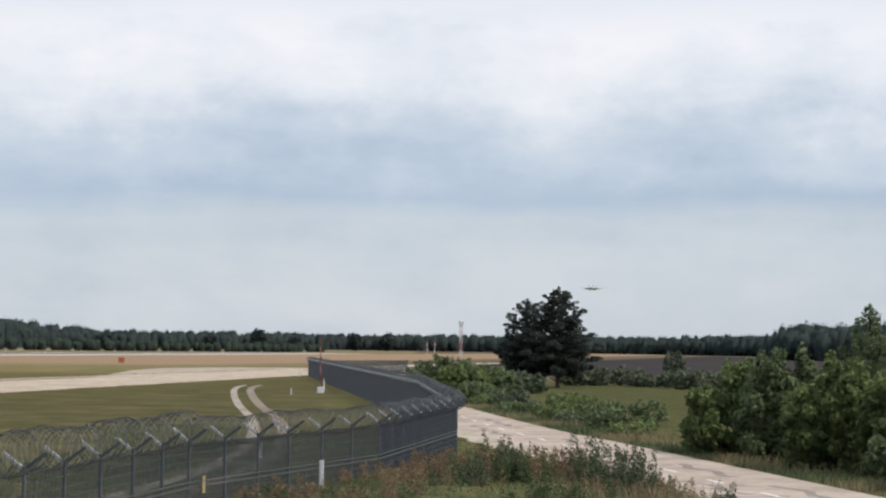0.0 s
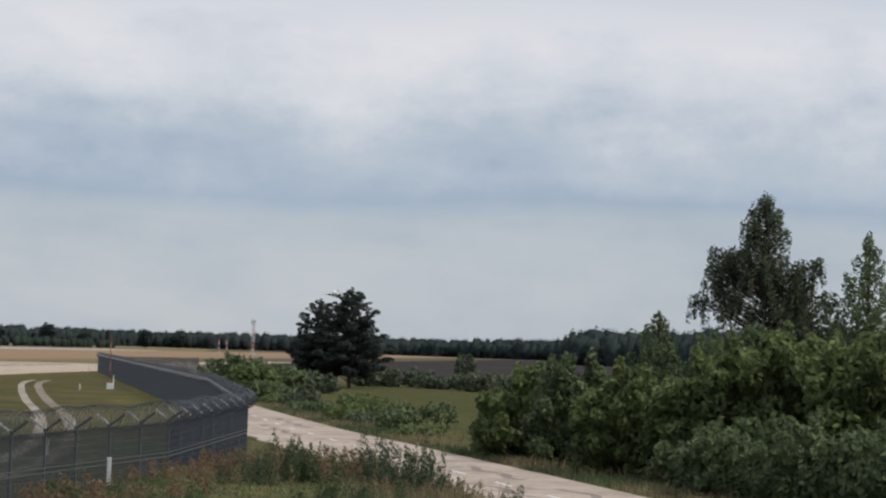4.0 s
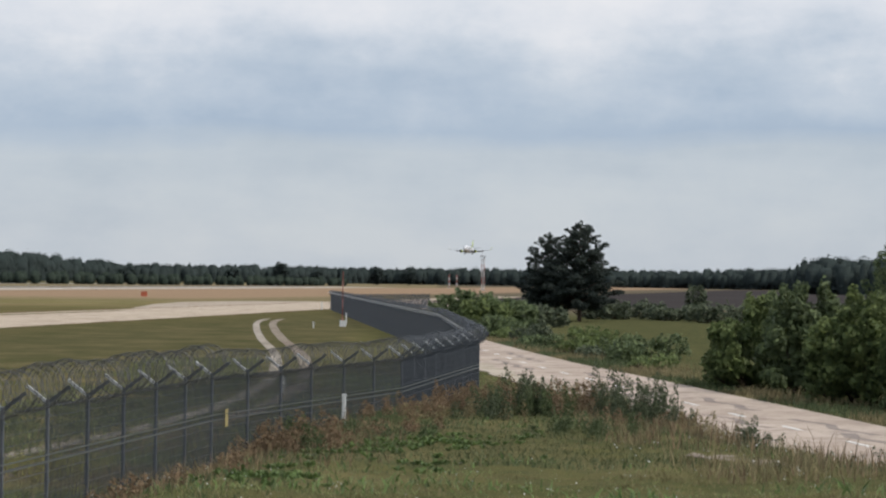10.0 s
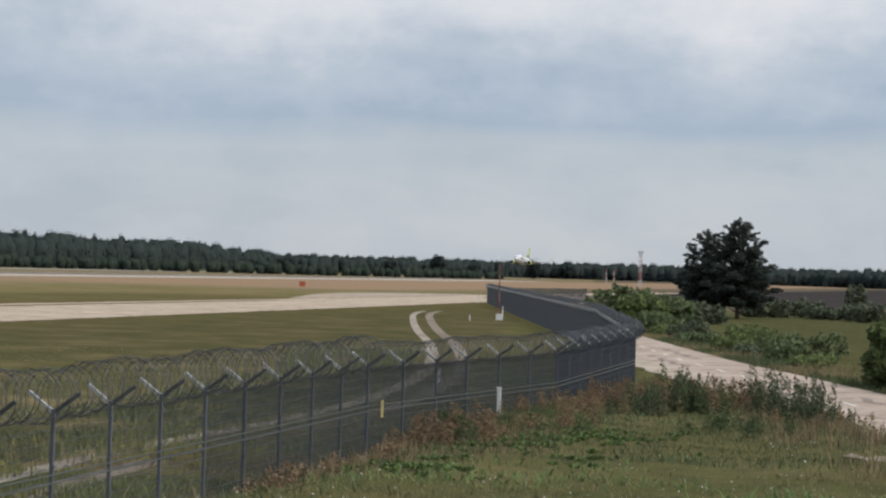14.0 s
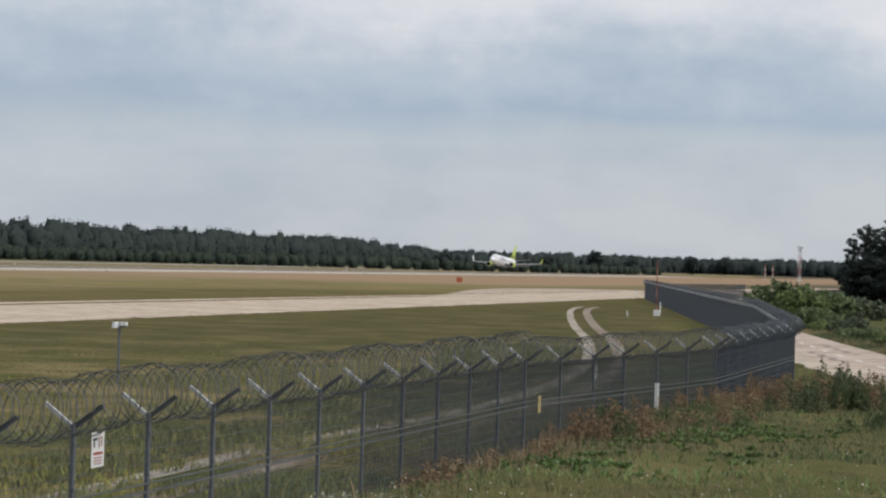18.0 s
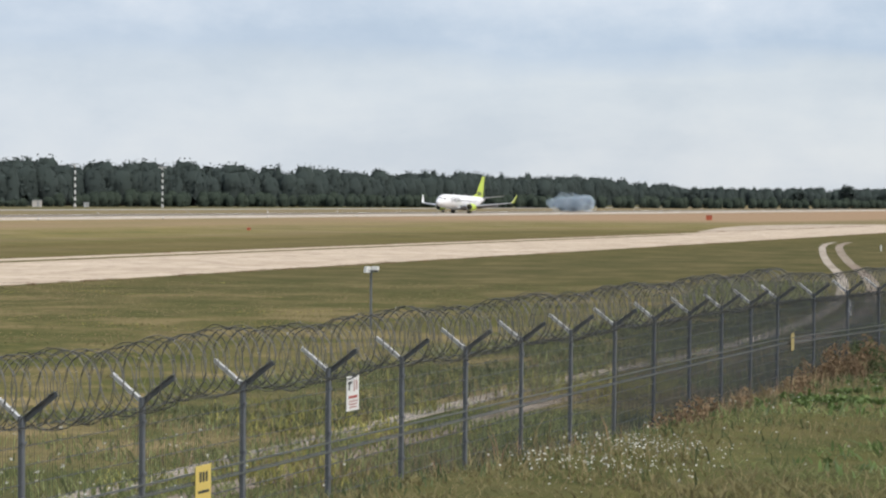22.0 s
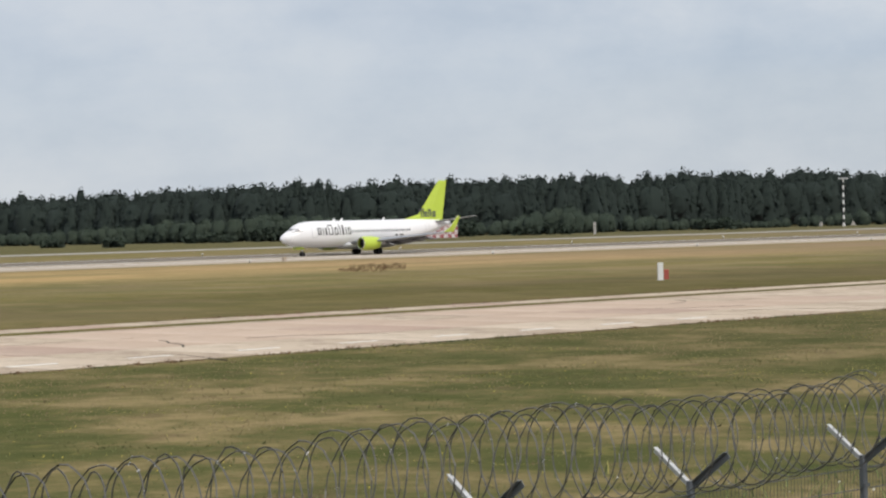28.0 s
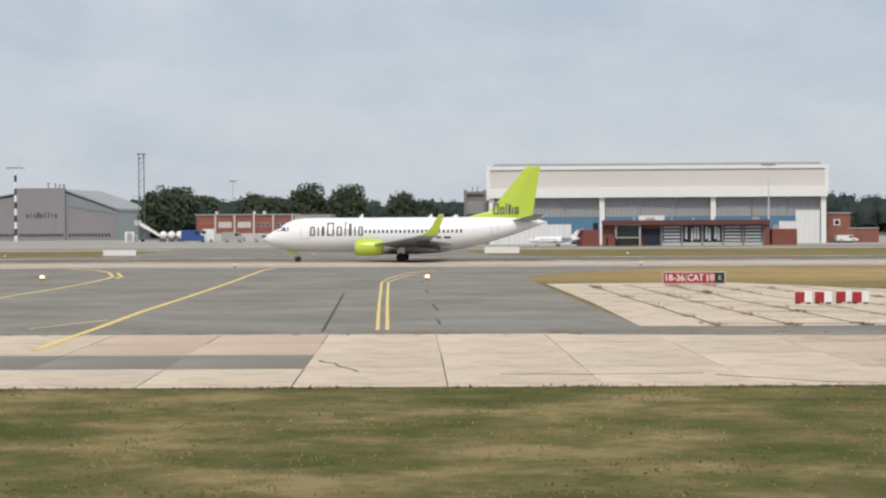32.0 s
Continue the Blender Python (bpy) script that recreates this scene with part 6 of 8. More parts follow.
def herbs(n, cx, cy, spread, size, material, name, label):
    """Broad-leaved rosettes: leaves that rise and arch over."""
    px, py = rng.normal(cx, spread, n), rng.normal(cy, spread * 1.6, n)
    m = []
    for _ in range(9):
        th = rng.uniform(0, 6.283, n)
        L = size * rng.uniform(0.5, 1.3, n)
        out = np.stack([np.cos(th), np.sin(th), 0 * th], 1)
        sd = np.stack([-np.sin(th), np.cos(th), 0 * th], 1) * (L * 0.28)[:, None]
        up = np.array([0, 0, 1.0])
        root = np.stack([px, py, gz(px, py)], 1)
        mid = root + out * (L * 0.5)[:, None] + up * (L * rng.uniform(0.4, 0.9, n))[:, None]
        tip = root + out * L[:, None] + up * (L * rng.uniform(0.2, 0.7, n))[:, None]
        m.append(np.stack([root, mid + sd, tip, mid - sd], 1))
    ob = new(name, soup(name, np.concatenate(m), [(0, 1, 2), (0, 2, 3)], material))
    return tagged(ob, label, "weeds", kind="stuff")


for cx, cy, sp, n in ((-1.3, 32.5, 0.35, 9), (-0.7, 40.5, 0.35, 9), (0.35, 44, 0.5, 14), (0.1, 41.5, 0.3, 6), (1.5, 45, 0.55, 20), (2.7, 48, 0.5, 8), (-2.0, 34.5, 0.4, 7), (1.3, 38, 0.8, 7)):
    herbs(int(n * 2.6), cx, cy, sp * 1.3, 0.115, M["herb"], "burdock_patch", "bright green broad-leaved weeds on the bank")
herbs(9, -48.2, 30.7, 0.22, 0.24, M["leaf"], "burdock_patch", "broad-leaved plant in the mown field")


def flowers(n, cx, cy, sx, sy, h, size, name, label, material="petal"):
    px, py = rng.normal(cx, sx, n), rng.normal(cy, sy, n)
    pz = gz(px, py) + h * rng.uniform(0.6, 1.2, n)
    c = np.stack([px, py, pz], 1)
    ob = new(name, soup(name, cards(c, np.tile([0, -0.6, 0.8], (n, 1)), size, 1.6, 0.4), CARD, M[material]))
    return tagged(ob, label, "flowers", kind="stuff")


flowers(420, -2.75, 20.3, 0.45, 1.3, 0.15, 0.011, "white_flowers", "pale flower heads in the grass by the fence")
flowers(220, 1.5, 27, 3.0, 5.0, 0.16, 0.012, "white_flowers", "small white flowers on the bank")
flowers(520, -12.8, 26, 1.8, 6.0, 0.4, 0.03, "yellow_flowers", "pale flowering weeds behind the fence")
flowers(110, 7.5, 40, 2.4, 6.0, 0.22, 0.02, "white_flowers", "small white flowers on the bank")
flowers(900, -38, 24, 11, 18, 0.07, 0.022, "yellow_flowers", "tiny yellow flowers in the mown field", "butter")
flowers(260, -13.5, 14, 2.0, 6.0, 0.25, 0.02, "yellow_flowers", "small yellow flowers behind the fence", "butter")
for px, py, w, h in ((-137, 174, 3.4, 0.95), (-139.8, 181.5, 2.6, 0.85), (-141, 176, 2.0, 0.5)):
    bush("dry_weeds", Matrix.Translation((px, py, 0)) @ Matrix.Rotation(radians(38), 4, "Z"), lumps(w, 1.2, h, 4, int(w * 10)), 60, 0.06, M["dock"], "brown dry weeds standing in the straw grass", False, "weeds")
# tufts in the joints of the pavements and along their edges
tx_, ty_ = [], []
for j in range(2600):
    yv = random.uniform(-40, 420)
    if random.random() < 0.5:
        tx_.append(near_edge(yv) + 0.25 + random.gauss(0, 0.2)), ty_.append(yv)
    else:
        tx_.append(far_edge(yv) + random.gauss(0, 0.5)), ty_.append(yv)
wx, wy = [], []
for j in range(95):
    a, b = random.choice(DIAG)
    q = Vector(a).lerp(Vector(b), random.random() ** 1.6)
    for _ in range(random.choice((6, 10, 16, 34))):
        wx.append(q.x + random.gauss(0, 0.22)), wy.append(q.y + random.gauss(0, 0.24))
blades(np.array(wx), np.array(wy), 0.17, 0.035, M["dock"], "crack_weeds", "brown weeds in the cracks of the broken concrete", 0.9)
jx, jy = [], []
for j in range(90):
    yv, a = random.uniform(-6, 80), random.choice((0.27, 0.52, 0.52, 0.76, 0.88, 0.15))
    xv = near_edge(yv) * (1 - a) + far_edge(yv) * a
    for _ in range(random.choice((3, 3, 5, 12))):
        jx.append(xv + random.gauss(0, 0.05)), jy.append(yv + random.gauss(0, 0.16))
blades(np.array(jx), np.array(jy), 0.05, 0.02, M["dock"], "slab_weeds", "low brown weeds in the slab joints", 0.8)
tx_, ty_ = np.repeat(tx_, 9) + rng.normal(0, 0.16, 9 * len(tx_)), np.repeat(ty_, 9) + rng.normal(0, 0.16, 9 * len(ty_))
blades(tx_, ty_, 0.09, 0.030, M["dock"], "joint_weeds", "brown weeds in the pavement's joints", 0.6)

# ---------------------------------------------------------------- buildings


def along(s, p, z=0.0):
    """A pose with x along the runway (towards its far end), y away from the camera."""
    v = at(s, p, z)
    return Matrix.Translation(v) @ Matrix.Rotation(radians(RZ), 4, "Z")


def white_hangar():
    W, H, D = 67.3, 15.7, 60.0
    t = thing("white_hangar", along(-18.7, 462), "large white hangar with grey and blue sliding doors", "hangar")
    # local x from 0 to W, the front at y = 0
    part("wall", Mesh().box(W / 2, D / 2 + 1.2, H / 2 - 0.4, W - 0.6, D - 2, H - 0.8), M["hangar_white"], t)
    part("roof", Mesh().prism([(0.2, H - 0.5), (W - 0.2, H - 0.5), (W - 1.2, H + 0.5), (1.2, H + 0.5)], -0.2, D), M["roof_grey"], t)
    part("fascia", Mesh().prism([(0, H - 5.2), (W, H - 5.2), (W, H), (0, H)], -0.8, 0.2), M["hangar_beige"], t, "pale beige upper fascia")
    part("fascia_border", Mesh().box(W / 2, -0.95, H - 0.35, W + 0.6, 0.3, 0.7), M["white"], t, "white border")
    part("fascia_border", Mesh().box(W / 2, -1.05, H - 5.4, W + 0.6, 0.5, 1.9), M["white"], t, "white border")
    part("fascia_border", Mesh().box(-0.1, -0.95, H - 3.0, 0.8, 0.3, 4.8), M["white"], t, "white border")
    part("fascia_border", Mesh().box(W + 0.1, -0.95, H - 3.0, 0.8, 0.3, 4.8), M["white"], t, "white border")
    for x in (0.5, 22.7, 44.9, 66.8):
        part("pillar", Mesh().box(x, -0.2, (H - 6.3) / 2, 1.0, 0.8, H - 6.3), M["white"], t, "white pillar")
    for i in range(3):
        x0 = 1.0 + i * 22.2
        for j in range(3):
            d = part("door_leaf", Mesh().box(x0 + 3.6 + j * 7.1, 0.35 + 0.12 * j, (H - 6.3) / 2 + 1.6, 7.0, 0.15, H - 9.5), M["hangar_grey"], t, "grey door leaf")
        part("door_band", Mesh().box(x0 + 10.6, 0.22, 3.0, 21.2, 0.1, 5.0), M["hangar_blue"], t, "blue lower door")
    for x, w, h in ((W - 3.6, 4.8, 6.6), (W - 7.6, 3.4, 4.4), (3.2, 4.6, 8.6), (8.6, 6.2, 4.6), (14, 5, 4.0), (32.6, 5.2, 5.7)):
        part("white_panel", Mesh().box(x, 0.08, h / 2, w, 0.12, h), M["hangar_white"], t, "white panel")
    part("annex", Mesh().box(W + 3.2, 10, 2.95, 4.6, 8, 5.9).box(W + 8.2, 10, 1.4, 6.0, 8, 2.8), M["brick_old"], t, "red-brick annex")
    part("annex_roof", Mesh().box(W + 3.2, 10, 6.0, 5.0, 8.4, 0.25).box(W + 8.2, 10, 2.9, 6.2, 8.4, 0.2), M["roof_grey"], t)
    w = part("annex_window", Mesh().box(W + 2.8, 5.94, 4.1, 1.3, 0.12, 1.2), M["white"], t, "white window frame")
    part("pane", Mesh().box(W + 2.8, 5.86, 4.1, 0.9, 0.06, 0.8), M["glass"], w)
    return t


white_hangar()


def control_block():
    t = thing("old_tower_block", along(-21.9, 470), "old tower block of beige panels and dark blue glazing", "tower")
    part("wall", Mesh().box(0, 4.4, 5.2, 3.6, 7, 10.4), M["clad_side"], t, "dark grey rear wall")
    part("beige_panel", Mesh().box(0, 0.7, 7.6, 3.4, 0.4, 2.6), M["roof_brown"], t, "beige panel")
    part("panel_joint", Mesh().box(0, 0.47, 7.2, 3.3, 0.06, 0.18), M["roof_brown"], t)
    for k in range(2):
        part("pane", Mesh().box(-0.85 + 1.7 * k, 0.6, 3.2, 1.55, 0.2, 5.8), M["blue_glass"], t, "dark blue pane")
    for z in (2.2, 4.2):
        part("transom", Mesh().box(0, 0.46, z, 3.4, 0.08, 0.16), M["clad_side"], t)
    for x in (-2.0, 2.0):
        part("column", Mesh().box(x, 0.8, 5.6, 0.6, 1.0, 11.2), M["clad_side"], t, "dark grey column")
    part("beam", Mesh().box(0, 0.8, 10.6, 3.4, 0.9, 0.5), M["clad_side"], t)
    for x in (-0.6, 0.4):
        part("roof_post", Mesh().box(x, 2.5, 11.2, 0.25, 0.25, 1.4), M["roof_grey"], t)
    part("wing", Mesh().box(3.6, 5, 4.5, 2.6, 6, 9.0), M["brick_old"], t, "dark red-brick wing")
    part("wing_window", Mesh().box(3.6, 1.96, 3.4, 1.5, 0.1, 4.4), M["glass"], t)
    return t


control_block()


def terminal():
    """A low red-brown flat-roofed terminal with a glazed front."""
    W, H = 30.8, 4.75
    t = thing("low_terminal", along(3.7, 425), "low red-brown terminal with a glazed front", "building")
    part("wall", Mesh().box(W / 2, 7.0, H / 2 - 0.2, W - 0.4, 11.0, H - 0.4), M["brick"], t)
    part("roof_edge", Mesh().box(W / 2, 6.2, H - 0.45, W, 13.0, 0.9), M["brick_dark"], t, "dark red-brown roof edge")
    part("wall_pier", Mesh().box(1.2, 1.3, 1.9, 2.4, 0.5, 3.8), M["brick"], t)
    part("lintel", Mesh().box(9.1, 1.3, 3.5, 4.2, 0.4, 0.6), M["brick"], t)
    part("wall_pier", Mesh().box(W - 0.5, 0.8, 1.9, 0.9, 1.4, 3.8), M["brick"], t)
    part("slit_window", Mesh().box(0.9, 1.0, 0.9, 0.3, 0.1, 1.5), M["glass"], t)
    part("side_wing", Mesh().box(W + 2.7, 5.0, 1.5, 4.6, 9, 3.0), M["brick"], t, "lower brick wing")
    part("side_wing", Mesh().box(-2.6, 5.0, 1.5, 4.2, 9, 3.0), M["brick"], t, "lower brick wing")
    # a near-black box stands for the shade within the doorway
    part("dark_doorway", Mesh().box(9.1, 1.25, 1.6, 3.2, 0.3, 3.2), M["inside"], t, "near-black sheet for the shade in the doorway")
    part("bay_glass", Mesh().box(4.75, 0.75, 2.0, 4.0, 0.2, 3.6), M["glass"], t, "dark bay glazing")
    part("bay_frame", Mesh().box(4.75, 0.45, 3.85, 4.6, 0.4, 0.25).box(4.75, 0.45, 1.55, 4.6, 0.4, 0.2).box(2.55, 0.45, 2.7, 0.25, 0.4, 2.4).box(6.95, 0.45, 1.9, 0.3, 0.4, 3.8), M["frame_grey"], t, "pale grey-green frame")
    for i in range(5):
        x = 12.85 + i * 3.74
        part("pane", Mesh().box(x, 1.1, 2.15, 3.2, 0.08, 3.1), M["glass"], t)
        part("plinth", Mesh().box(x, 1.0, 0.3, 3.4, 0.3, 0.6), M["clad_light"], t, "grey plinth")
        part("mullion", Mesh().box(x + 1.87, 0.9, 1.9, 0.36, 0.4, 3.8), M["clad_side"], t, "dark mullion")
        for j in range(5):
            if i in (0, 3, 4):
                part("louvre", Mesh().box(x, 1.02, 0.95 + 0.62 * j, 3.0, 0.05, 0.34), M["blind"], t, "pale louvre")
            elif (i * 3 + j) % 4:
                part("blind", Mesh().box(x - 1.1 + 0.55 * j, 1.02, 2.2 + 0.2 * math.sin(j * 2 + i), 0.42, 0.05, 2.3), M["blind"], t, "pale blind")
    part("mullion", Mesh().box(10.95, 0.9, 1.9, 0.36, 0.4, 3.8), M["clad_side"], t, "dark mullion")
    for x, w, h in ((28.5, 1.4, 0.5), (9.0, 1.6, 0.45), (6.0, 0.5, 0.6), (13, 0.3, 0.5), (17, 0.3, 0.45), (21, 0.3, 0.5)):
        part("roof_unit", Mesh().box(x, 5, H + h / 2, w, 1.2, h), M["roof_grey"], t)
    part("air_unit", Mesh().box(-1.2, 4, 3.65, 1.0, 1.0, 1.3), M["inside"], t, "black roof unit")
    part("air_unit", Mesh().box(W + 1.3, 4, 3.4, 1.0, 0.8, 0.8), M["roof_grey"], t)
    return t


terminal()


def arched_hangar():
    """A hangar under a broad arched roof, its front parallel to the runway; x runs towards the runway's far end."""
    W, D, DOOR = 74.5, 62.0, 10.3
    t = thing("arched_hangar", along(123.4, 600), "grey hangar under a broad arched roof, one door open", "hangar")

    def arch(x):
        u = (x - 39.4) / 38.2
        return 11.4 + 12.1 * max(0.0, 1 - abs(u) ** 2.2)

    out = [(W * i / 30, arch(W * i / 30)) for i in range(31)]
    part("gable", Mesh().prism([(0, DOOR)] + out + [(W, DOOR)], -0.4, 0.4), M["clad_gable"], t, "mauve-grey gable")
    r = Mesh()
    n = len(out)
    vs = [(x, y, z + h) for h in (0.3, 0.0) for y in (-0.5, D) for x, z in out]
    fs = [(i, i + 1, n + i + 1, n + i) for i in range(n - 1)] + [(2 * n + i, 3 * n + i, 3 * n + i + 1, 2 * n + i + 1) for i in range(n - 1)]
    fs += [(i, 2 * n + i, 2 * n + i + 1, i + 1) for i in range(n - 1)]
    part("roof", r.add(vs, fs), M["roof_brown"], t, "brown-grey arched roof")
    part("gable_band", Mesh().prism([(15, 18.9), (58, 18.9), (55, 20.6), (17.5, 20.6)], -0.5, -0.38), M["clad_mauve"], t, "darker grey band")
    part("side_wall", Mesh().box(0.3, D / 2, 5.8, 0.6, D, 11.6), M["clad_side"], t)
    part("side_wall", Mesh().box(W - 0.3, D / 2, 5.8, 0.6, D, 11.6), M["clad_side"], t)
    part("back_wall", Mesh().box(W / 2, D, 5.8, W, 0.6, 11.6), M["clad_side"], t)
    # near-black floor and mid-depth sheet: the shade inside is put into colour
    part("inside_floor", Mesh().box(W / 2, D / 2, 0.04, W - 1.4, D - 1.4, 0.04), M["inside"], t)
    part("inside_back", Mesh().box(48, 22, 5.5, 28, 0.3, 11), M["inside"], t, "near-black sheet for the shade inside")
    for x0, w in ((0.8, 11.0), (12.0, 10.8), (23.0, 12.6), (60.2, 12.4)):
        d = part("door_leaf", Mesh().box(x0 + w / 2, 0.0, DOOR / 2, w, 0.3, DOOR - 0.2), M["clad_door"], t, "grey door leaf")
        part("low_window", Mesh().box(x0 + w / 2, -0.2, 0.9, w * 0.9, 0.1, 0.8), M["roof_grey"], d, "dark low windows")
    # pale colour, not emission, stands for the light in these windows
    for i in range(8):
        part("lit_window", Mesh().box(37.5 + i * 2.3, 21.7, 4.6, 1.7, 0.1, 0.8), M["blind"], t, "pale window in the dark")
    part("door_lintel", Mesh().box(W / 2, -0.5, DOOR + 0.25, W - 1, 0.3, 0.5), M["clad_grey"], t)
    part("end_pillar", Mesh().prism([(-4.4, 0), (0.7, 0), (0.7, 11.4), (0.2, 11.4), (-4.4, 7.4)], -0.3, 0.3), M["clad_gable"], t, "sloped grey end")
    part("end_pillar", Mesh().prism([(W - 1.6, 0), (W + 7.6, 0), (W + 7.6, 6.4), (W + 0.2, 11.6), (W - 1.6, 11.6)], -0.3, 0.3), M["clad_gable"], t, "sloped grey end")
    part("annex", Mesh().prism([(-20, 0), (-4.5, 0), (-4.5, 8.6), (-20, 7.0)], 3, 40), M["clad_side"], t, "grey side annex")
    part("annex_upper", Mesh().prism([(-15, 7.4), (0.2, 7.4), (0.2, 12.6), (-15, 11.8)], 10, 50), M["clad_side"], t, "grey upper storey")
    part("annex_roof", Mesh().prism([(-20.4, 7.0), (-4.4, 8.6), (-4.4, 9.0), (-20.4, 7.4)], 2.4, 10), M["roof_brown"], t)
    part("annex_window", Mesh().box(-8, 2.9, 4.6, 4.0, 0.1, 0.7), M["glass"], t)
    # the owner's mark and name as plain shapes
    mk = Mesh()
    for k in (-1, 1):
        loop = [(9.6 + k * 2.3 + 2.5 * math.cos(a), 14.9 + 1.2 * math.sin(a) + 0.5 * k * math.cos(a)) for a in [2 * math.pi * i / 18 for i in range(19)]]
        mk.tube([(x, -0.5, z) for x, z in loop], 0.13, 4, False)
    part("emblem", mk, M["emblem"], t, "grey double-loop emblem")
    for i, w in enumerate((1.1, 1.2, 1.4, 1.3, 0.4, 1.4, 1.4)):
        part("lettering", Mesh().box(16.4 + i * 1.85 + (1.0 if i > 2 else 0), -0.45, 14.6, w, 0.08, 1.9), M["emblem"], t, "grey bar")
    part("lettering", Mesh().box(22.5, -0.45, 12.9, 12, 0.08, 0.3), M["roof_grey"], t, "thin grey bar")
    return t


arched_hangar()


def grey_hangar():
    t = thing("grey_hangar", along(-125.0, 640) @ Matrix.Diagonal((-1, 1, 1, 1)), "mauve-grey corrugated hangar with a raised door front", "hangar")
    part("wall", Mesh().prism([(5.9, 0), (46, 0), (46, 11.0), (34.3, 12.7), (20.6, 13.6), (5.9, 8.5)], 0.4, 50), M["clad_mauve"], t)
    part("roof", Mesh().prism([(5.4, 8.5), (20.6, 14.0), (34.3, 13.2), (46.4, 11.2), (46.4, 11.5), (34.3, 13.6), (20.6, 14.5), (5.4, 8.9)], -0.2, 50.4), M["roof_grey"], t, "grey sheet roof")
    part("glazed_strip", Mesh().prism([(6.2, 8.1), (20.4, 13.2), (20.4, 9.6), (6.2, 7.4)], 0.26, 0.4), M["clad_teal"], t, "blue-grey translucent strip")
    part("raised_front", Mesh().box(27.4, -0.1, 7.3, 13.7, 0.9, 14.6), M["clad_mauve"], t, "taller door front")
    part("front_cap", Mesh().box(27.4, -0.1, 14.72, 14.0, 1.1, 0.24), M["roof_grey"], t)
    part("lean_to", Mesh().box(2.95, 8, 4.1, 5.9, 15, 8.2), M["clad_teal"], t, "blue-grey lean-to")
    part("lean_to_roof", Mesh().box(2.9, 8, 8.35, 6.6, 15.6, 0.3), M["roof_grey"], t)
    for x, z in ((21.2, 15.6), (22.4, 15.6), (23.6, 15.9), (25.6, 16.1)):
        v = part("roof_vent", Mesh().tube([(x, 1, 13.8), (x, 1, z)], 0.22, 8), M["roof_grey"], t)
        part("cowl", Mesh().tube([(x, 1, z), (x, 1, z + 0.25)], [0.45, 0.15], 8), M["steel"], v)
    for i in range(15):
        part("low_window", Mesh().box(21.4 + i * 0.86, -0.6, 1.5, 0.5, 0.08, 0.85), M["glass"], t)
    for i in range(13):
        part("low_window", Mesh().box(8.2 + i * 0.93, 0.34, 1.5, 0.5, 0.08, 0.85), M["glass"], t)
    for i in range(5):
        part("low_window", Mesh().box(35.6 + i * 0.9, 0.34, 1.5, 0.5, 0.08, 0.85), M["glass"], t)
    for i, (w, h) in enumerate(((0.9, 1.1), (0.4, 1.4), (0.7, 1.1), (1.1, 1.6), (0.9, 1.1), (0.4, 1.6), (0.5, 1.5), (0.4, 1.3), (0.8, 1.1))):
        part("lettering", Mesh().box(31.2 - i * 1.0, -0.6, 6.4 + h / 2, w * 0.85, 0.06, h), M["letter"], t, "dark grey bar")
    return t


grey_hangar()


def brick_block():
    t = thing("brick_block", along(-97.3, 575), "long low red-brick building with white piers", "building")
    W = 24.6
    part("wall", Mesh().box(W / 2, 6, 3.3, W, 12, 6.6), M["brick_old"], t)
    part("roof", Mesh().box(W / 2, 6, 6.75, W + 0.5, 12.6, 0.3), M["roof_grey"], t)
    for i in range(5):
        x = 2.4 + i * 4.9
        if i in (1, 2):
            part("pale_panel", Mesh().box(x, -0.06, 4.2, 3.4, 0.12, 1.5), M["plaster"], t, "pale panel")
        elif i == 0:
            part("sign_bar", Mesh().box(x, -0.06, 4.4, 2.6, 0.1, 0.5), M["redmast"], t, "red bar")
        else:
            for k in range(3):
                w = part("window", Mesh().box(x - 1.1 + k * 1.1, -0.06, 4.2, 0.8, 0.12, 1.0), M["plaster"], t, "pale window frame")
                part("pane", Mesh().box(x - 1.1 + k * 1.1, -0.13, 4.2, 0.6, 0.04, 0.8), M["glass"], w)
        part("pier", Mesh().box(x + 2.45, -0.2, 3.4, 0.42, 0.4, 6.8), M["plaster"], t, "white pier")
    part("plinth", Mesh().box(W / 2, -0.1, 1.0, W, 0.2, 2.0), M["plaster"], t, "pale plinth")
    for x in (4.9, 14.5, 17):
        part("roof_vent", Mesh().tube([(x, 2, 6.8), (x, 2, 7.6)], [0.3, 0.45], 8), M["white"], t)
    t = thing("cream_house", along(-72.5, 575), "cream two-storey house beside the brick building", "building")
    part("wall", Mesh().box(4.6, 6, 3.2, 9.0, 12, 6.4), M["cream"], t)
    part("roof", Mesh().box(4.6, 6, 6.55, 9.6, 12.6, 0.3), M["roof_grey"], t)
    for z in (5.1, 3.0):
        for i in range(6):
            x = 1.0 + i * 1.05 + (1.0 if i > 2 else 0)
            w = part("window", Mesh().box(x, -0.06, z, 0.8, 0.12, 1.1), M["plaster"], t, "pale window frame")
            part("pane", Mesh().box(x, -0.13, z, 0.6, 0.04, 0.9), M["glass"], w)


brick_block()


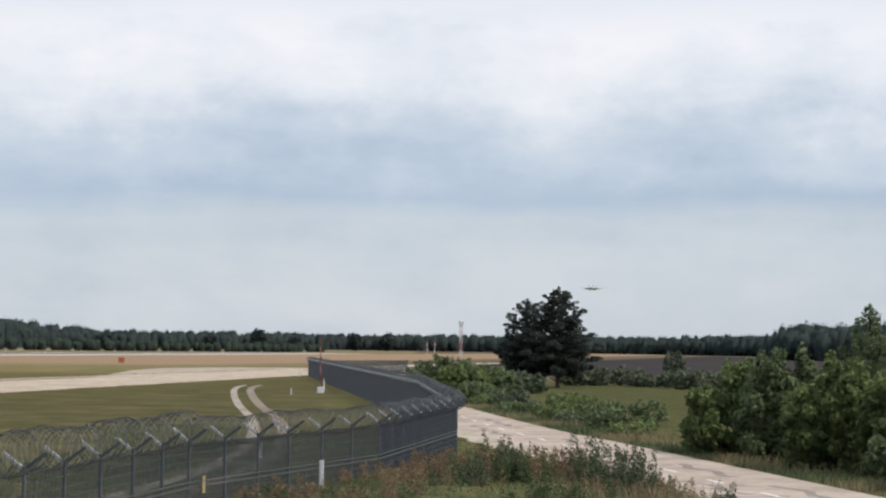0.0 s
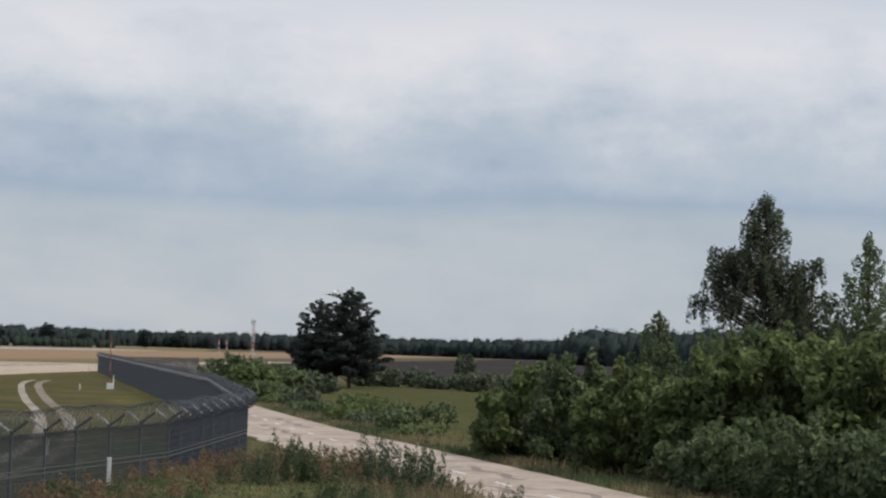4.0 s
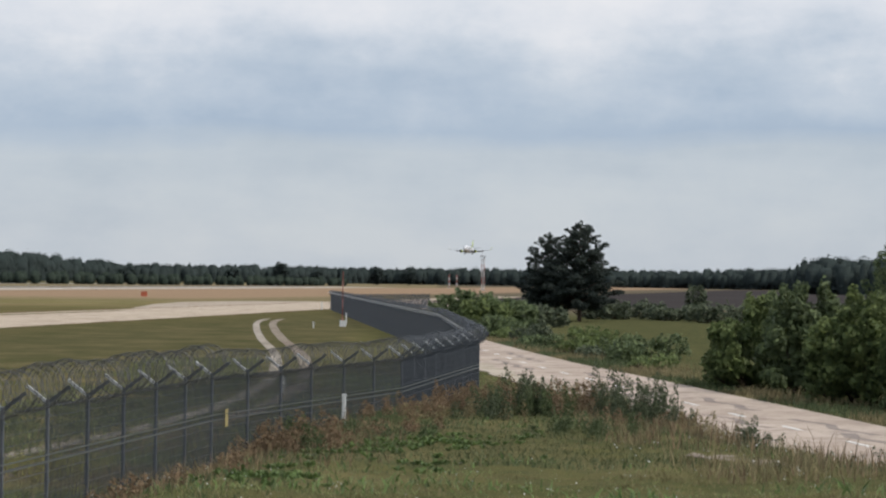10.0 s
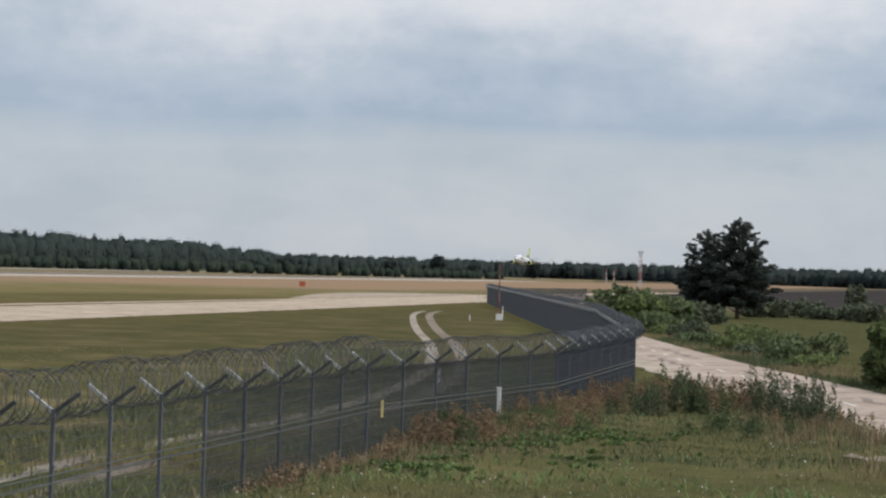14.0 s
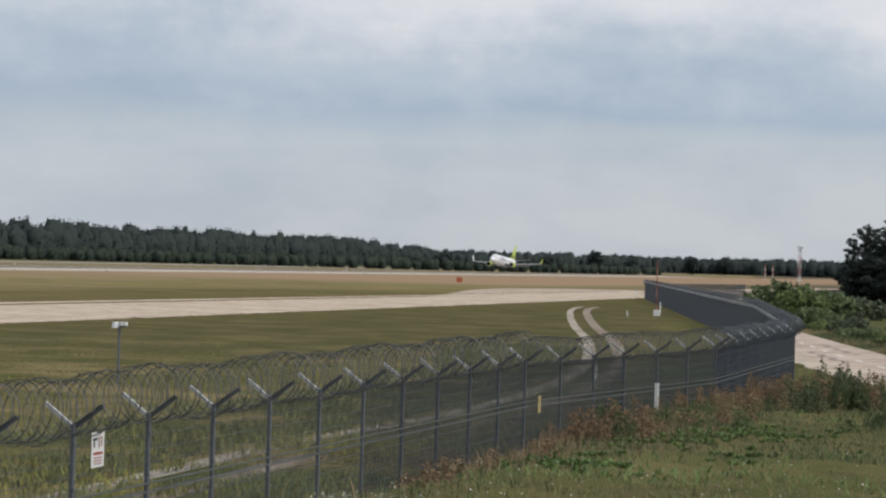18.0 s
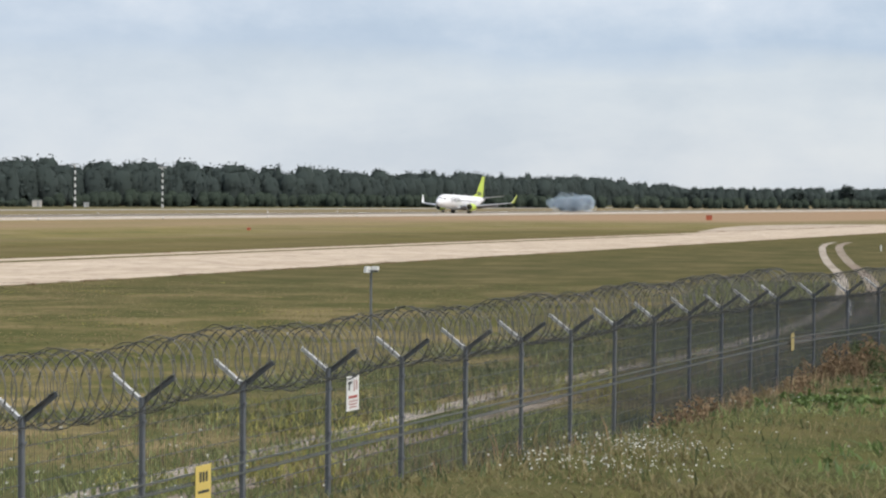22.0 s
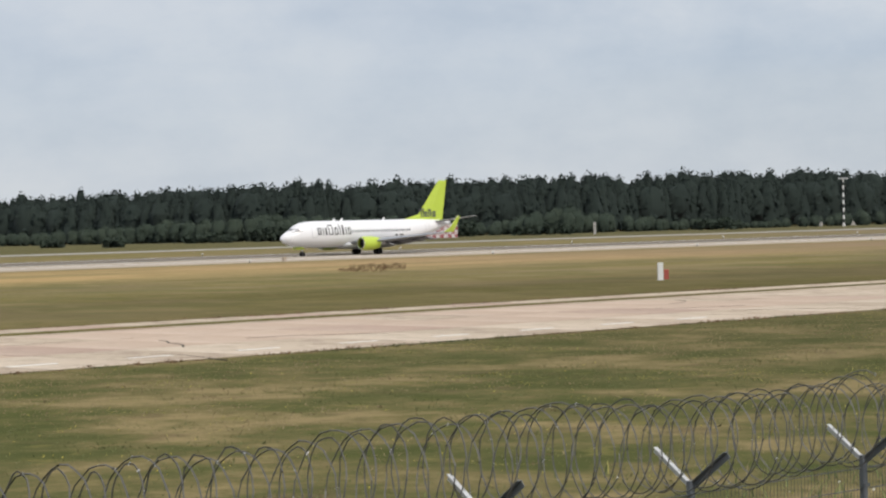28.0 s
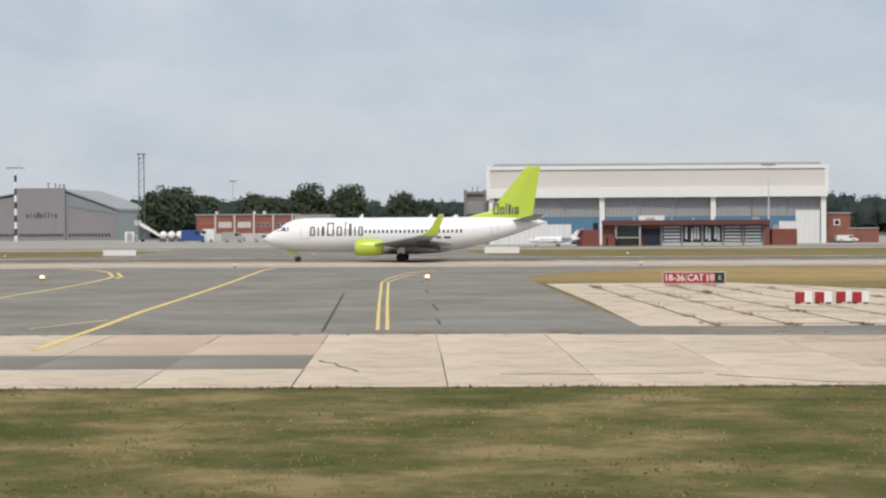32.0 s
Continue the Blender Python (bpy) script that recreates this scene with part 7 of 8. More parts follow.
def small_sheds():
    t = thing("grey_shed", along(86, 520), "small grey shed with a pitched roof", "shed")
    part("wall", Mesh().prism([(0, 0), (13, 0), (13, 3.6), (5, 5.4), (0, 4.6)], 0, 10), M["clad_grey"], t)
    part("roof", Mesh().prism([(-0.3, 4.6), (5, 5.5), (13.3, 3.6), (13.3, 3.9), (5, 5.8), (-0.3, 4.9)], -0.3, 10.3), M["roof_grey"], t)
    part("red_door", Mesh().box(9, -0.06, 1.4, 6, 0.1, 2.6), M["brick"], t, "red-brown door")
    t = thing("round_shelter", along(104, 640), "pale round-topped shelter on the apron", "shed")
    arc = [(6 * math.cos(math.pi * i / 12), 9.0 * math.sin(math.pi * i / 12)) for i in range(13)]
    part("vault", Mesh().prism(arc, 0, 12), M["clad_light"], t)
    t = thing("dark_hall", polar_pose(56.78, 520), "dark glass hall with a pale folded frame", "building")
    part("wall", Mesh().prism([(-13, 0), (12.5, 0), (12.5, 7.0), (0.5, 6.0), (-13, 7.2)], 1, 14), M["glass"], t)
    fr = Mesh()
    fr.tube([(13, 0.4, 0), (13, 0.4, 7.0), (0.5, 0.4, 6.1), (-13.2, 0.4, 7.3)], 0.22, 4)
    part("frame", fr, M["clad_light"], t, "pale frame")
    part("ledge", Mesh().box(-2, 0.6, 2.4, 20, 0.4, 0.3), M["clad_side"], t)
    for i in range(6):
        part("pillar", Mesh().box(-10 + i * 4, 0.7, 1.4, 0.3, 0.3, 2.8), M["clad_side"], t)
    t = thing("chequered_shed", polar_pose(36.98, 662), "low red and white chequered shed", "shed")
    part("wall", Mesh().box(0, 4, 2.1, 23.6, 8, 4.1), M["chequer"], t)
    part("roof", Mesh().box(0, 4, 4.2, 24, 8.4, 0.2), M["roof_grey"], t)
    t = thing("low_container", polar_pose(38.5, 655), "low pale container beside the chequered shed", "container")
    part("body", Mesh().box(0, 2, 0.8, 10.5, 3, 1.6, bevel=0.1), M["clad_light"], t)
    part("door", Mesh().box(4.0, 0.46, 0.8, 1.6, 0.08, 1.4), M["clad_grey"], t)


def polar_pose(az, d):
    p = polar(az, d)
    return Matrix.Translation((p.x, p.y, 0)) @ Matrix.Rotation(radians(az), 4, "Z")


small_sheds()

# ---------------------------------------------------------------- masts and lamps


def striped_pole(name, m, h, r, bands, c1, c2, label, head=None, r_top=None):
    t = thing(name, m, label, "mast")
    for i in range(bands):
        z0, z1 = h * i / bands, h * (i + 1) / bands
        part("band", Mesh().tube([(0, 0, z0), (0, 0, z1)], [r + ((r_top or r) - r) * i / bands, r + ((r_top or r) - r) * (i + 1) / bands], 8), c2 if i % 2 else c1, t)
    part("foot", Mesh().box(0, 0, 0.25, 1.2, 1.2, 0.5, bevel=0.1), M["plaster"], t)
    if head:
        part("crossbar", Mesh().box(0, 0, h + 0.1, head, 0.4, 0.25), M["steel"], t)
        for i in range(4):
            part("floodlight", Mesh().box(-head * 0.42 + i * head * 0.28, -0.3, h - 0.15, 0.6, 0.4, 0.45, bevel=0.06), M["galv"], t)
    return t


for az, d, top in ((19.14, 868, 0.69), (21.28, 868, 0.75), (26.41, 770, 0.84)):
    striped_pole("light_mast", polar_pose(az, d), 4.7 + d * math.tan(radians(top)), 0.36, 13, M["white"], M["dark"], "black and white banded floodlight mast", 3.0, 0.28)
striped_pole("light_mast", polar_pose(91.52, 600), 4.7 + 600 * math.tan(radians(1.37)), 0.42, 11, M["white"], M["dark"], "black and white banded floodlight mast", 4.6, 0.3)
for az, d, top in ((49.85, 520, 1.07), (54.42, 520, 1.08), (58.2, 520, 1.12), (72.89, 440, 1.39), (86.2, 800, 1.05)):
    h = 4.7 + d * math.tan(radians(top))
    t = thing("lamp_mast", polar_pose(az, d), "slim grey floodlight mast", "mast")
    part("pole", Mesh().tube([(0, 0, 0), (0, 0, h)], [0.18, 0.10], 8), M["galv"], t)
    part("crossbar", Mesh().box(0, 0, h, 2.2, 0.16, 0.16), M["galv"], t)
    for i in (-1, -0.35, 0.35, 1):
        part("floodlight", Mesh().box(i, -0.25, h - 0.2, 0.5, 0.35, 0.4, bevel=0.05), M["steel"], t)
    part("base_box", Mesh().box(0, 0, 0.6, 0.9, 0.9, 1.2, bevel=0.05), M["plaster"], t)


def lattice(name, m, h, w, bands, c1, c2, label, top=True):
    """A square lattice mast in coloured bands."""
    t = thing(name, m, label, "mast")
    for b in range(bands):
        z0, z1 = h * b / bands, h * (b + 1) / bands
        k = Mesh()
        for sx in (-1, 1):
            for sy in (-1, 1):
                k.tube([(sx * w, sy * w, z0), (sx * w, sy * w, z1)], w * 0.19, 4)
        zs = max(2, int((z1 - z0) / (2 * w)))
        for i in range(zs):
            za, zb = z0 + (z1 - z0) * i / zs, z0 + (z1 - z0) * (i + 1) / zs
            for sy in (-1, 1):
                k.tube([(-w, sy * w, za), (w, sy * w, zb)], w * 0.08, 3)
                k.tube([(sy * w, -w, zb), (sy * w, w, za)], w * 0.08, 3)
        tagged(part("mast_section", k, c2 if b % 2 else c1, t), kind="stuff")
    if top:
        part("platform", Mesh().box(0, 0, h + 0.15, w * 3.6, w * 3.6, 0.2).box(0, 0, h - 0.9, w * 3.0, w * 3.0, 0.12), M["steel"], t)
        for i in (-1.4, -0.5, 0.5, 1.4):
            part("floodlight", Mesh().box(i * w * 1.1, -w, h + 0.55, w * 0.8, 0.5, 0.55, bevel=0.05), M["galv"], t)
    part("foot", Mesh().box(0, 0, 0.2, w * 4, w * 4, 0.4), M["plaster"], t)
    return t


rm = lattice("radio_mast", polar_pose(-2.86, 1010), 14.6, 0.62, 5, M["mast_pale"], M["mast_pink"], "faded red and white lattice mast")
part("cable_run", Mesh().tube([(0.1, 0, 0), (0.1, 0, 14.2)], 0.16, 6), M["mast_pale"], rm, "pale cable run")
part("top_aerial", Mesh().tube([(-0.5, 0, 14.6), (-0.5, 0, 16.4)], 0.1, 6), M["mast_pale"], rm)
for az in (-2.02, -2.21):
    striped_pole("approach_mast", polar_pose(az, 1240), 7.2, 0.27, 5, M["mast_pink"], M["mast_pale"], "short red and white banded mast")
lattice("apron_mast", polar_pose(62.7, 470), 4.7 + 470 * math.tan(radians(1.46)), 0.55, 9, M["redmast"], M["white"], "red and white lattice floodlight mast")
lattice("tower_mast", polar_pose(88.45, 630), 4.7 + 630 * math.tan(radians(1.7)), 0.7, 3, M["steel"], M["steel"], "dark grey lattice floodlight tower")


def marker_pole():
    t = thing("marker_pole", polar_pose(0.63, 211), "red and white pole with a white box at its foot", "pole")
    for i in range(6):
        part("band", Mesh().tube([(0, 0, 0.2 + i * 0.85), (0, 0, 1.05 + i * 0.85)], 0.05, 8), M["brick"] if i % 2 else M["mast_pink"], t)
    part("box", Mesh().box(0.05, -0.2, 0.5, 0.62, 0.5, 0.55, bevel=0.04), M["white"], t)
    part("antenna", Mesh().tube([(0.35, 0, 0.5), (0.35, 0, 1.5)], 0.06, 6), M["white"], t)


marker_pole()
for az, d, h in ((1.35, 214, 0.5), (2.07, 93.4, 0.62), (0.56, 64, 1.42), (1.15, 330, 1.2)):
    p = polar(az, d)
    solid("marker_post", Mesh().box(0, 0, h / 2, 0.12, 0.12, h, bevel=0.02).box(0, 0, h + 0.02, 0.13, 0.13, 0.06), M["white"],
          Matrix.Translation((p.x, p.y, float(gz(p.x, p.y)))), "short white marker post in the grass", "post", "marker posts")


def cctv():
    p = polar(13.95, 82)
    t = thing("camera_pole", Matrix.Translation((p.x, p.y, 0)), "slim pole with two white surveillance housings", "pole")
    h = 4.7 - 82 * math.tan(radians(1.86))
    part("pole", Mesh().tube([(0, 0, 0), (0, 0, h)], 0.045, 8), M["steel"], t)
    part("bracket", Mesh().box(0, 0, h, 0.5, 0.06, 0.06), M["steel"], t)
    part("housing", Mesh().box(0.16, -0.05, h + 0.10, 0.27, 0.2, 0.13, bevel=0.04), M["white"], t)
    part("housing", Mesh().tube([(-0.14, 0, h + 0.16), (-0.14, 0, h - 0.06)], [0.10, 0.14], 10), M["white"], t)


cctv()

# ---------------------------------------------------------------- signs and boards


def red_board(p, turn, w, h, z0):
    t = thing("red_board", Matrix.Translation(p) @ Matrix.Rotation(radians(turn), 4, "Z"), "red board with a white ring and bar", "sign", "no-entry boards")
    part("plate", Mesh().box(0, 0, z0 + h / 2, w, 0.04, h, bevel=0.01), M["red"], t)
    part("border", Mesh().box(0, 0.004, z0 + h / 2, w + 0.05, 0.03, h + 0.05), M["carmine"], t)
    ring = Mesh()
    ring.tube([(w * 0.28 * math.cos(2 * math.pi * i / 20), -0.03, z0 + h * 0.52 + w * 0.36 * math.sin(2 * math.pi * i / 20)) for i in range(21)], 0.012, 4, False)
    part("ring", ring, M["white"], t, "white ring")
    part("bar", Mesh().box(0, -0.03, z0 + h * 0.52, w * 0.34, 0.02, 0.034), M["white"], t, "white bar")
    part("leg", Mesh().tube([(0, 0.03, 0), (0, 0.03, z0 + 0.1)], 0.03, 6), M["galv"], t)
    return t


red_board(polar(51.44, 61.0), 51.4 + 8, 0.42, 0.88, 0.22)
red_board(polar(63.96, 92.0), 64.0 + 5, 0.60, 0.86, 0.2)


def taxi_sign():
    a, b = polar(75.5, 166), polar(73.97, 166)
    c = (a + b) / 2
    W = (b - a).length
    turn = math.degrees(math.atan2(b.y - a.y, b.x - a.x))
    t = thing("runway_sign", Matrix.Translation((c.x, c.y, 0)) @ Matrix.Rotation(radians(turn), 4, "Z"), "red sign reading 18-36 CAT I/II beside black K panel", "sign")
    h, z0 = 0.80, 0.15
    part("panel", Mesh().box(-W * 0.08, 0, z0 + h / 2, W * 0.84, 0.25, h, bevel=0.03), M["red"], t, "red panel")
    part("panel", Mesh().box(W * 0.42, 0, z0 + h / 2, W * 0.155, 0.25, h, bevel=0.03), M["black"], t, "black panel")
    part("frame", Mesh().box(0, 0.02, z0 + h + 0.02, W, 0.3, 0.06).box(0, 0.02, z0 - 0.01, W, 0.3, 0.06).box(-W / 2, 0.02, z0 + h / 2, 0.06, 0.3, h).box(W / 2, 0.02, z0 + h / 2, 0.06, 0.3, h), M["plaster"], t)
    part("joint", Mesh().box(-W * 0.125, -0.14, z0 + h / 2, 0.05, 0.02, h), M["plaster"], t)
    for text, x, w in (("18-36", -W * 0.315, W * 0.30), ("CAT I/II", W * 0.115, W * 0.42), ("K", W * 0.42, W * 0.05)):
        cu = bpy.data.curves.new("writing", "FONT")
        cu.body, cu.align_x, cu.align_y = text, "CENTER", "CENTER"
        cu.size, cu.extrude, cu.offset = 0.5 if text == "K" else 0.66, 0.006, 0.008
        tmp = new("tmp", cu)
        me = bpy.data.meshes.new_from_object(tmp.evaluated_get(bpy.context.evaluated_depsgraph_get()))
        bpy.data.objects.remove(tmp)
        me.materials.clear()
        me.materials.append(M["cream"] if text == "K" else M["white"])
        xs2 = [v.co.x for v in me.vertices]
        k = w / (max(xs2) - min(xs2))
        o = part("writing", me, None, t)
        o.matrix_basis = Matrix.Translation((x, -0.145, z0 + h / 2)) @ Matrix.Rotation(radians(90), 4, "X") @ Matrix.Diagonal((k, 1.0, 1, 1))
    for x in (-W * 0.4, -W * 0.1, W * 0.2, W * 0.45):
        part("leg", Mesh().tube([(x, 0, 0), (x, 0, z0 + 0.05)], 0.05, 6), M["galv"], t)


taxi_sign()
for i, az in enumerate((72.05, 71.57, 71.07, 70.66)):
    c = polar(az, 129.5 + (0.6 if i == 2 else 0))
    t = thing("barrier_block", Matrix.Translation((c.x, c.y, 0.02)) @ Matrix.Rotation(radians(az - 4 + (12 if i == 2 else 0)), 4, "Z"), "red and white plastic barrier block", "barrier", "barrier blocks")
    part("body", Mesh().prism([(-0.50, 0), (0.50, 0), (0.46, 0.68), (-0.46, 0.68)], -0.2, 0.2), M["white"], t)
    part("red_field", Mesh().prism([(-0.47, 0.05), (0.08, 0.05), (0.08, 0.66), (-0.44, 0.66)], -0.215, 0.215), M["red"], t, "red field")
    part("foot", Mesh().box(-0.3, 0, 0.04, 0.3, 0.6, 0.08).box(0.3, 0, 0.04, 0.3, 0.6, 0.08), M["black"], t)
c = polar(30.9, 170)
t = thing("distance_marker", Matrix.Translation((c.x, c.y, 0)) @ Matrix.Rotation(radians(30), 4, "Z"), "white pillar with a red box beside it", "marker")
part("pillar", Mesh().box(-0.1, 0, 0.65, 0.42, 0.4, 1.3, bevel=0.04), M["white"], t)
part("red_box", Mesh().box(0.32, 0.1, 0.42, 0.36, 0.36, 0.72, bevel=0.05), M["redmast"], t, "orange-red box")
for az, d, w, h in ((5.55, 500, 1.3, 1.0), (17.0, 305, 0.5, 0.3)):
    p = polar(az, d)
    t = thing("red_cabinet", Matrix.Translation((p.x, p.y, 0)) @ Matrix.Rotation(radians(az), 4, "Z"), "small orange-red cabinet in the grass", "cabinet")
    part("body", Mesh().box(0, 0, h / 2 + 0.1, w, w * 0.7, h, bevel=0.05), M["orange"], t)
    part("lid", Mesh().box(0, 0, h + 0.13, w * 1.06, w * 0.76, 0.08), M["redmast"], t)
for az, d, h in ((58.25, 247, 0.7), (63.1, 300, 0.5), (40.3, 300, 0.5)):
    p = polar(az, d)
    solid("marker_stump", Mesh().tube([(0, 0, 0), (0, 0, h)], [0.3, 0.26], 8).tube([(0, 0, h), (0, 0, h + 0.12)], [0.34, 0.3], 8), M["slab_grey"], Matrix.Translation((p.x, p.y, 0)), "short grey-brown marker stump beside the runway", "post")
for az, d in ((90.89, 190), (81.37, 182)):
    p = polar(az, d)
    t = thing("taxiway_light", Matrix.Translation((p.x, p.y, 0)), "small lit amber taxiway light", "lamp", "taxiway lights")
    part("stem", Mesh().tube([(0, 0, 0), (0, 0, 0.28)], 0.06, 8), M["steel"], t)
    part("lens", Mesh().tube([(0, 0, 0.28), (0, 0, 0.42), (0, 0, 0.5)], [0.19, 0.19, 0.05], 10), M["lamp_on"], t, "glowing amber lens", True)
for i in range(26):
    for p_ in (236.5, 306.5):
        c = at(-120 + i * 42, p_)
        t = thing("runway_light", Matrix.Translation(c), "small white runway edge light", "lamp", "runway edge lights")
        part("stem", Mesh().tube([(0, 0, 0), (0, 0, 0.3)], 0.07, 6), M["steel"], t)
        part("lens", Mesh().tube([(0, 0, 0.3), (0, 0, 0.5)], [0.14, 0.08], 8), M["white"], t)
for az, d, w, h in ((89.0, 330, 4.6, 0.8), (79.5, 330, 5.0, 0.9), (24.2, 560, 3.4, 0.7)):
    t = thing("pale_board", polar_pose(az, d), "low pale board in the grass by the runway", "board")
    part("plate", Mesh().box(0, 0, h / 2 + 0.12, w, 0.2, h, bevel=0.03), M["white"], t)
    part("leg", Mesh().box(-w * 0.35, 0, 0.08, 0.1, 0.1, 0.16), M["steel"], t)
    part("leg", Mesh().box(w * 0.35, 0, 0.08, 0.1, 0.1, 0.16), M["steel"], t)
for az, d, w, h, mt in ((22.2, 860, 3.6, 2.4, "plaster"), (21.0, 865, 2.0, 1.6, "clad_light"), (26.1, 840, 4.2, 2.0, "plaster"), (32.54, 667, 0.7, 3.4, "plaster"), (27.0, 800, 2.0, 1.4, "plaster"), (54.2, 518, 1.4, 1.0, "plaster")):
    t = thing("service_hut", polar_pose(az, d), "small pale service hut", "hut")
    part("body", Mesh().box(0, 0, h / 2, w, w * 0.8, h, bevel=0.04), M[mt], t)
    part("roof", Mesh().box(0, 0, h + 0.08, w * 1.1, w * 0.9, 0.14), M["roof_grey"], t)
    part("door", Mesh().box(w * 0.1, -w * 0.4 - 0.03, h * 0.42, min(0.9, w * 0.4), 0.06, h * 0.8), M["clad_grey"], t)

# ---------------------------------------------------------------- parked aircraft and vehicles


def small_jet(m, k, stripe, label):
    """A parked business jet with a T-tail; its length about 16 k metres."""
    t = thing("business_jet", m @ Matrix.Scale(k, 4), label, "aircraft", "parked jets")
    prof = [(8.0, 0.05, 1.7), (7.4, 0.45, 1.7), (6.2, 0.85, 1.8), (4.6, 1.05, 1.9), (-2, 1.05, 1.9), (-5, 0.75, 2.1), (-7.8, 0.2, 2.4)]
    part("fuselage", Mesh().rings([[(x, r * math.cos(a), z + r * math.sin(a)) for a in [2 * math.pi * i / 14 for i in range(14)]] for x, r, z in prof]), M["plane_white"], t, smooth=True)
    for s in (-1, 1):
        w = Mesh()
        w.rings([[(0.9, s * 0.6, 1.2), (-1.6, s * 0.6, 1.2), (-1.6, s * 0.6, 1.35), (0.9, s * 0.6, 1.35)], [(-1.3, s * 8.0, 1.55), (-2.2, s * 8.0, 1.55), (-2.2, s * 8.0, 1.62), (-1.3, s * 8.0, 1.62)]])
        part("wing", w, M["plane_white"], t)
        part("winglet", Mesh().rings([[(-1.3, s * 8.0, 1.55), (-2.2, s * 8.0, 1.55), (-2.2, s * 7.95, 1.6), (-1.3, s * 7.95, 1.6)], [(-2.0, s * 8.3, 2.5), (-2.4, s * 8.3, 2.5), (-2.4, s * 8.26, 2.5), (-2.0, s * 8.26, 2.5)]]), M["plane_white"], t)
        part("engine", Mesh().tube([(-2.6, s * 1.5, 2.4), (-3.2, s * 1.5, 2.4), (-4.8, s * 1.5, 2.4), (-5.6, s * 1.5, 2.4)], [0.42, 0.52, 0.46, 0.28], 12), M["wing"], t, smooth=True)
        part("stabiliser", Mesh().rings([[(-7.0, 0, 4.9), (-8.2, 0, 4.9), (-8.2, 0, 5.0), (-7.0, 0, 5.0)], [(-7.9, s * 3.0, 5.0), (-8.5, s * 3.0, 5.0), (-8.5, s * 3.0, 5.06), (-7.9, s * 3.0, 5.06)]]), M["plane_white"], t)
        part("main_wheel", Mesh().tube([(-1.2, s * 1.6 - 0.12, 0.35), (-1.2, s * 1.6 + 0.12, 0.35)], 0.35, 12), M["black"], t)
        part("strut", Mesh().tube([(-1.2, s * 1.6, 0.35), (-1.0, s * 1.3, 1.4)], 0.08, 6), M["metal"], t)
        part("windscreen", Mesh().box(6.15, s * 0.45, 2.35, 0.7, 0.5, 0.22), M["glass"], t)
        for i in range(5):
            part("window", Mesh().box(3.6 - i * 0.9, s * 1.02, 2.15, 0.35, 0.06, 0.3), M["glass"], t)
    part("fin", Mesh().prism([(-4.6, 2.6), (-6.6, 2.6), (-8.2, 5.0), (-7.0, 5.0)], -0.1, 0.1), stripe, t)
    part("nose_wheel", Mesh().tube([(5.6, -0.1, 0.25), (5.6, 0.1, 0.25)], 0.25, 12), M["black"], t)
    part("nose_strut", Mesh().tube([(5.6, 0, 0.25), (5.5, 0, 1.2)], 0.06, 6), M["metal"], t)
    return t


def parked(az, d, turn):
    p = polar(az, d, 0.02)
    return Matrix.Translation(p) @ Matrix.Rotation(radians(turn), 4, "Z")


small_jet(parked(62.9, 560, RZ + 262), 1.45, M["plane_white"], "white business jet parked nose-out before the arched hangar")
small_jet(parked(59.6, 560, RZ + 250), 1.15, M["plane_white"], "white business jet parked before the arched hangar")
small_jet(parked(55.85, 500, RZ + 165), 0.7, M["plane_white"], "small white jet parked before the dark hall")
small_jet(parked(78.2, 425, RZ + 170), 0.62, M["plane_white"], "small white jet parked by the white hangar")


def van(m, body, cab, label, length=5.0, h=2.2, category="van"):
    t = thing("service_van", m, label, category)
    part("body", Mesh().prism([(-length / 2, 0.35), (length / 2, 0.35), (length / 2, h * 0.52), (length * 0.36, h * 0.58), (length * 0.26, h), (-length / 2, h)], -0.95, 0.95), body, t)
    part("windscreen", Mesh().prism([(length * 0.365, h * 0.6), (length * 0.275, h * 0.95), (length * 0.265, h * 0.95), (length * 0.35, h * 0.6)], -0.85, 0.85), M["glass"], t)
    for s in (-1, 1):
        part("side_window", Mesh().box(length * 0.18, s * 0.96, h * 0.76, 0.9, 0.03, h * 0.26), M["glass"], t)
        for x in (-0.3, 0.3):
            w = part("wheel", Mesh().tube([(x * length, s * 0.82, 0.34), (x * length, s * 1.0, 0.34)], 0.34, 14), M["black"], t)
            part("hub", Mesh().tube([(x * length, s * 1.0, 0.34), (x * length, s * 1.01, 0.34)], 0.18, 10), M["galv"], w)
    part("bumper", Mesh().box(length / 2 + 0.04, 0, 0.45, 0.1, 1.8, 0.25), cab, t)
    return t


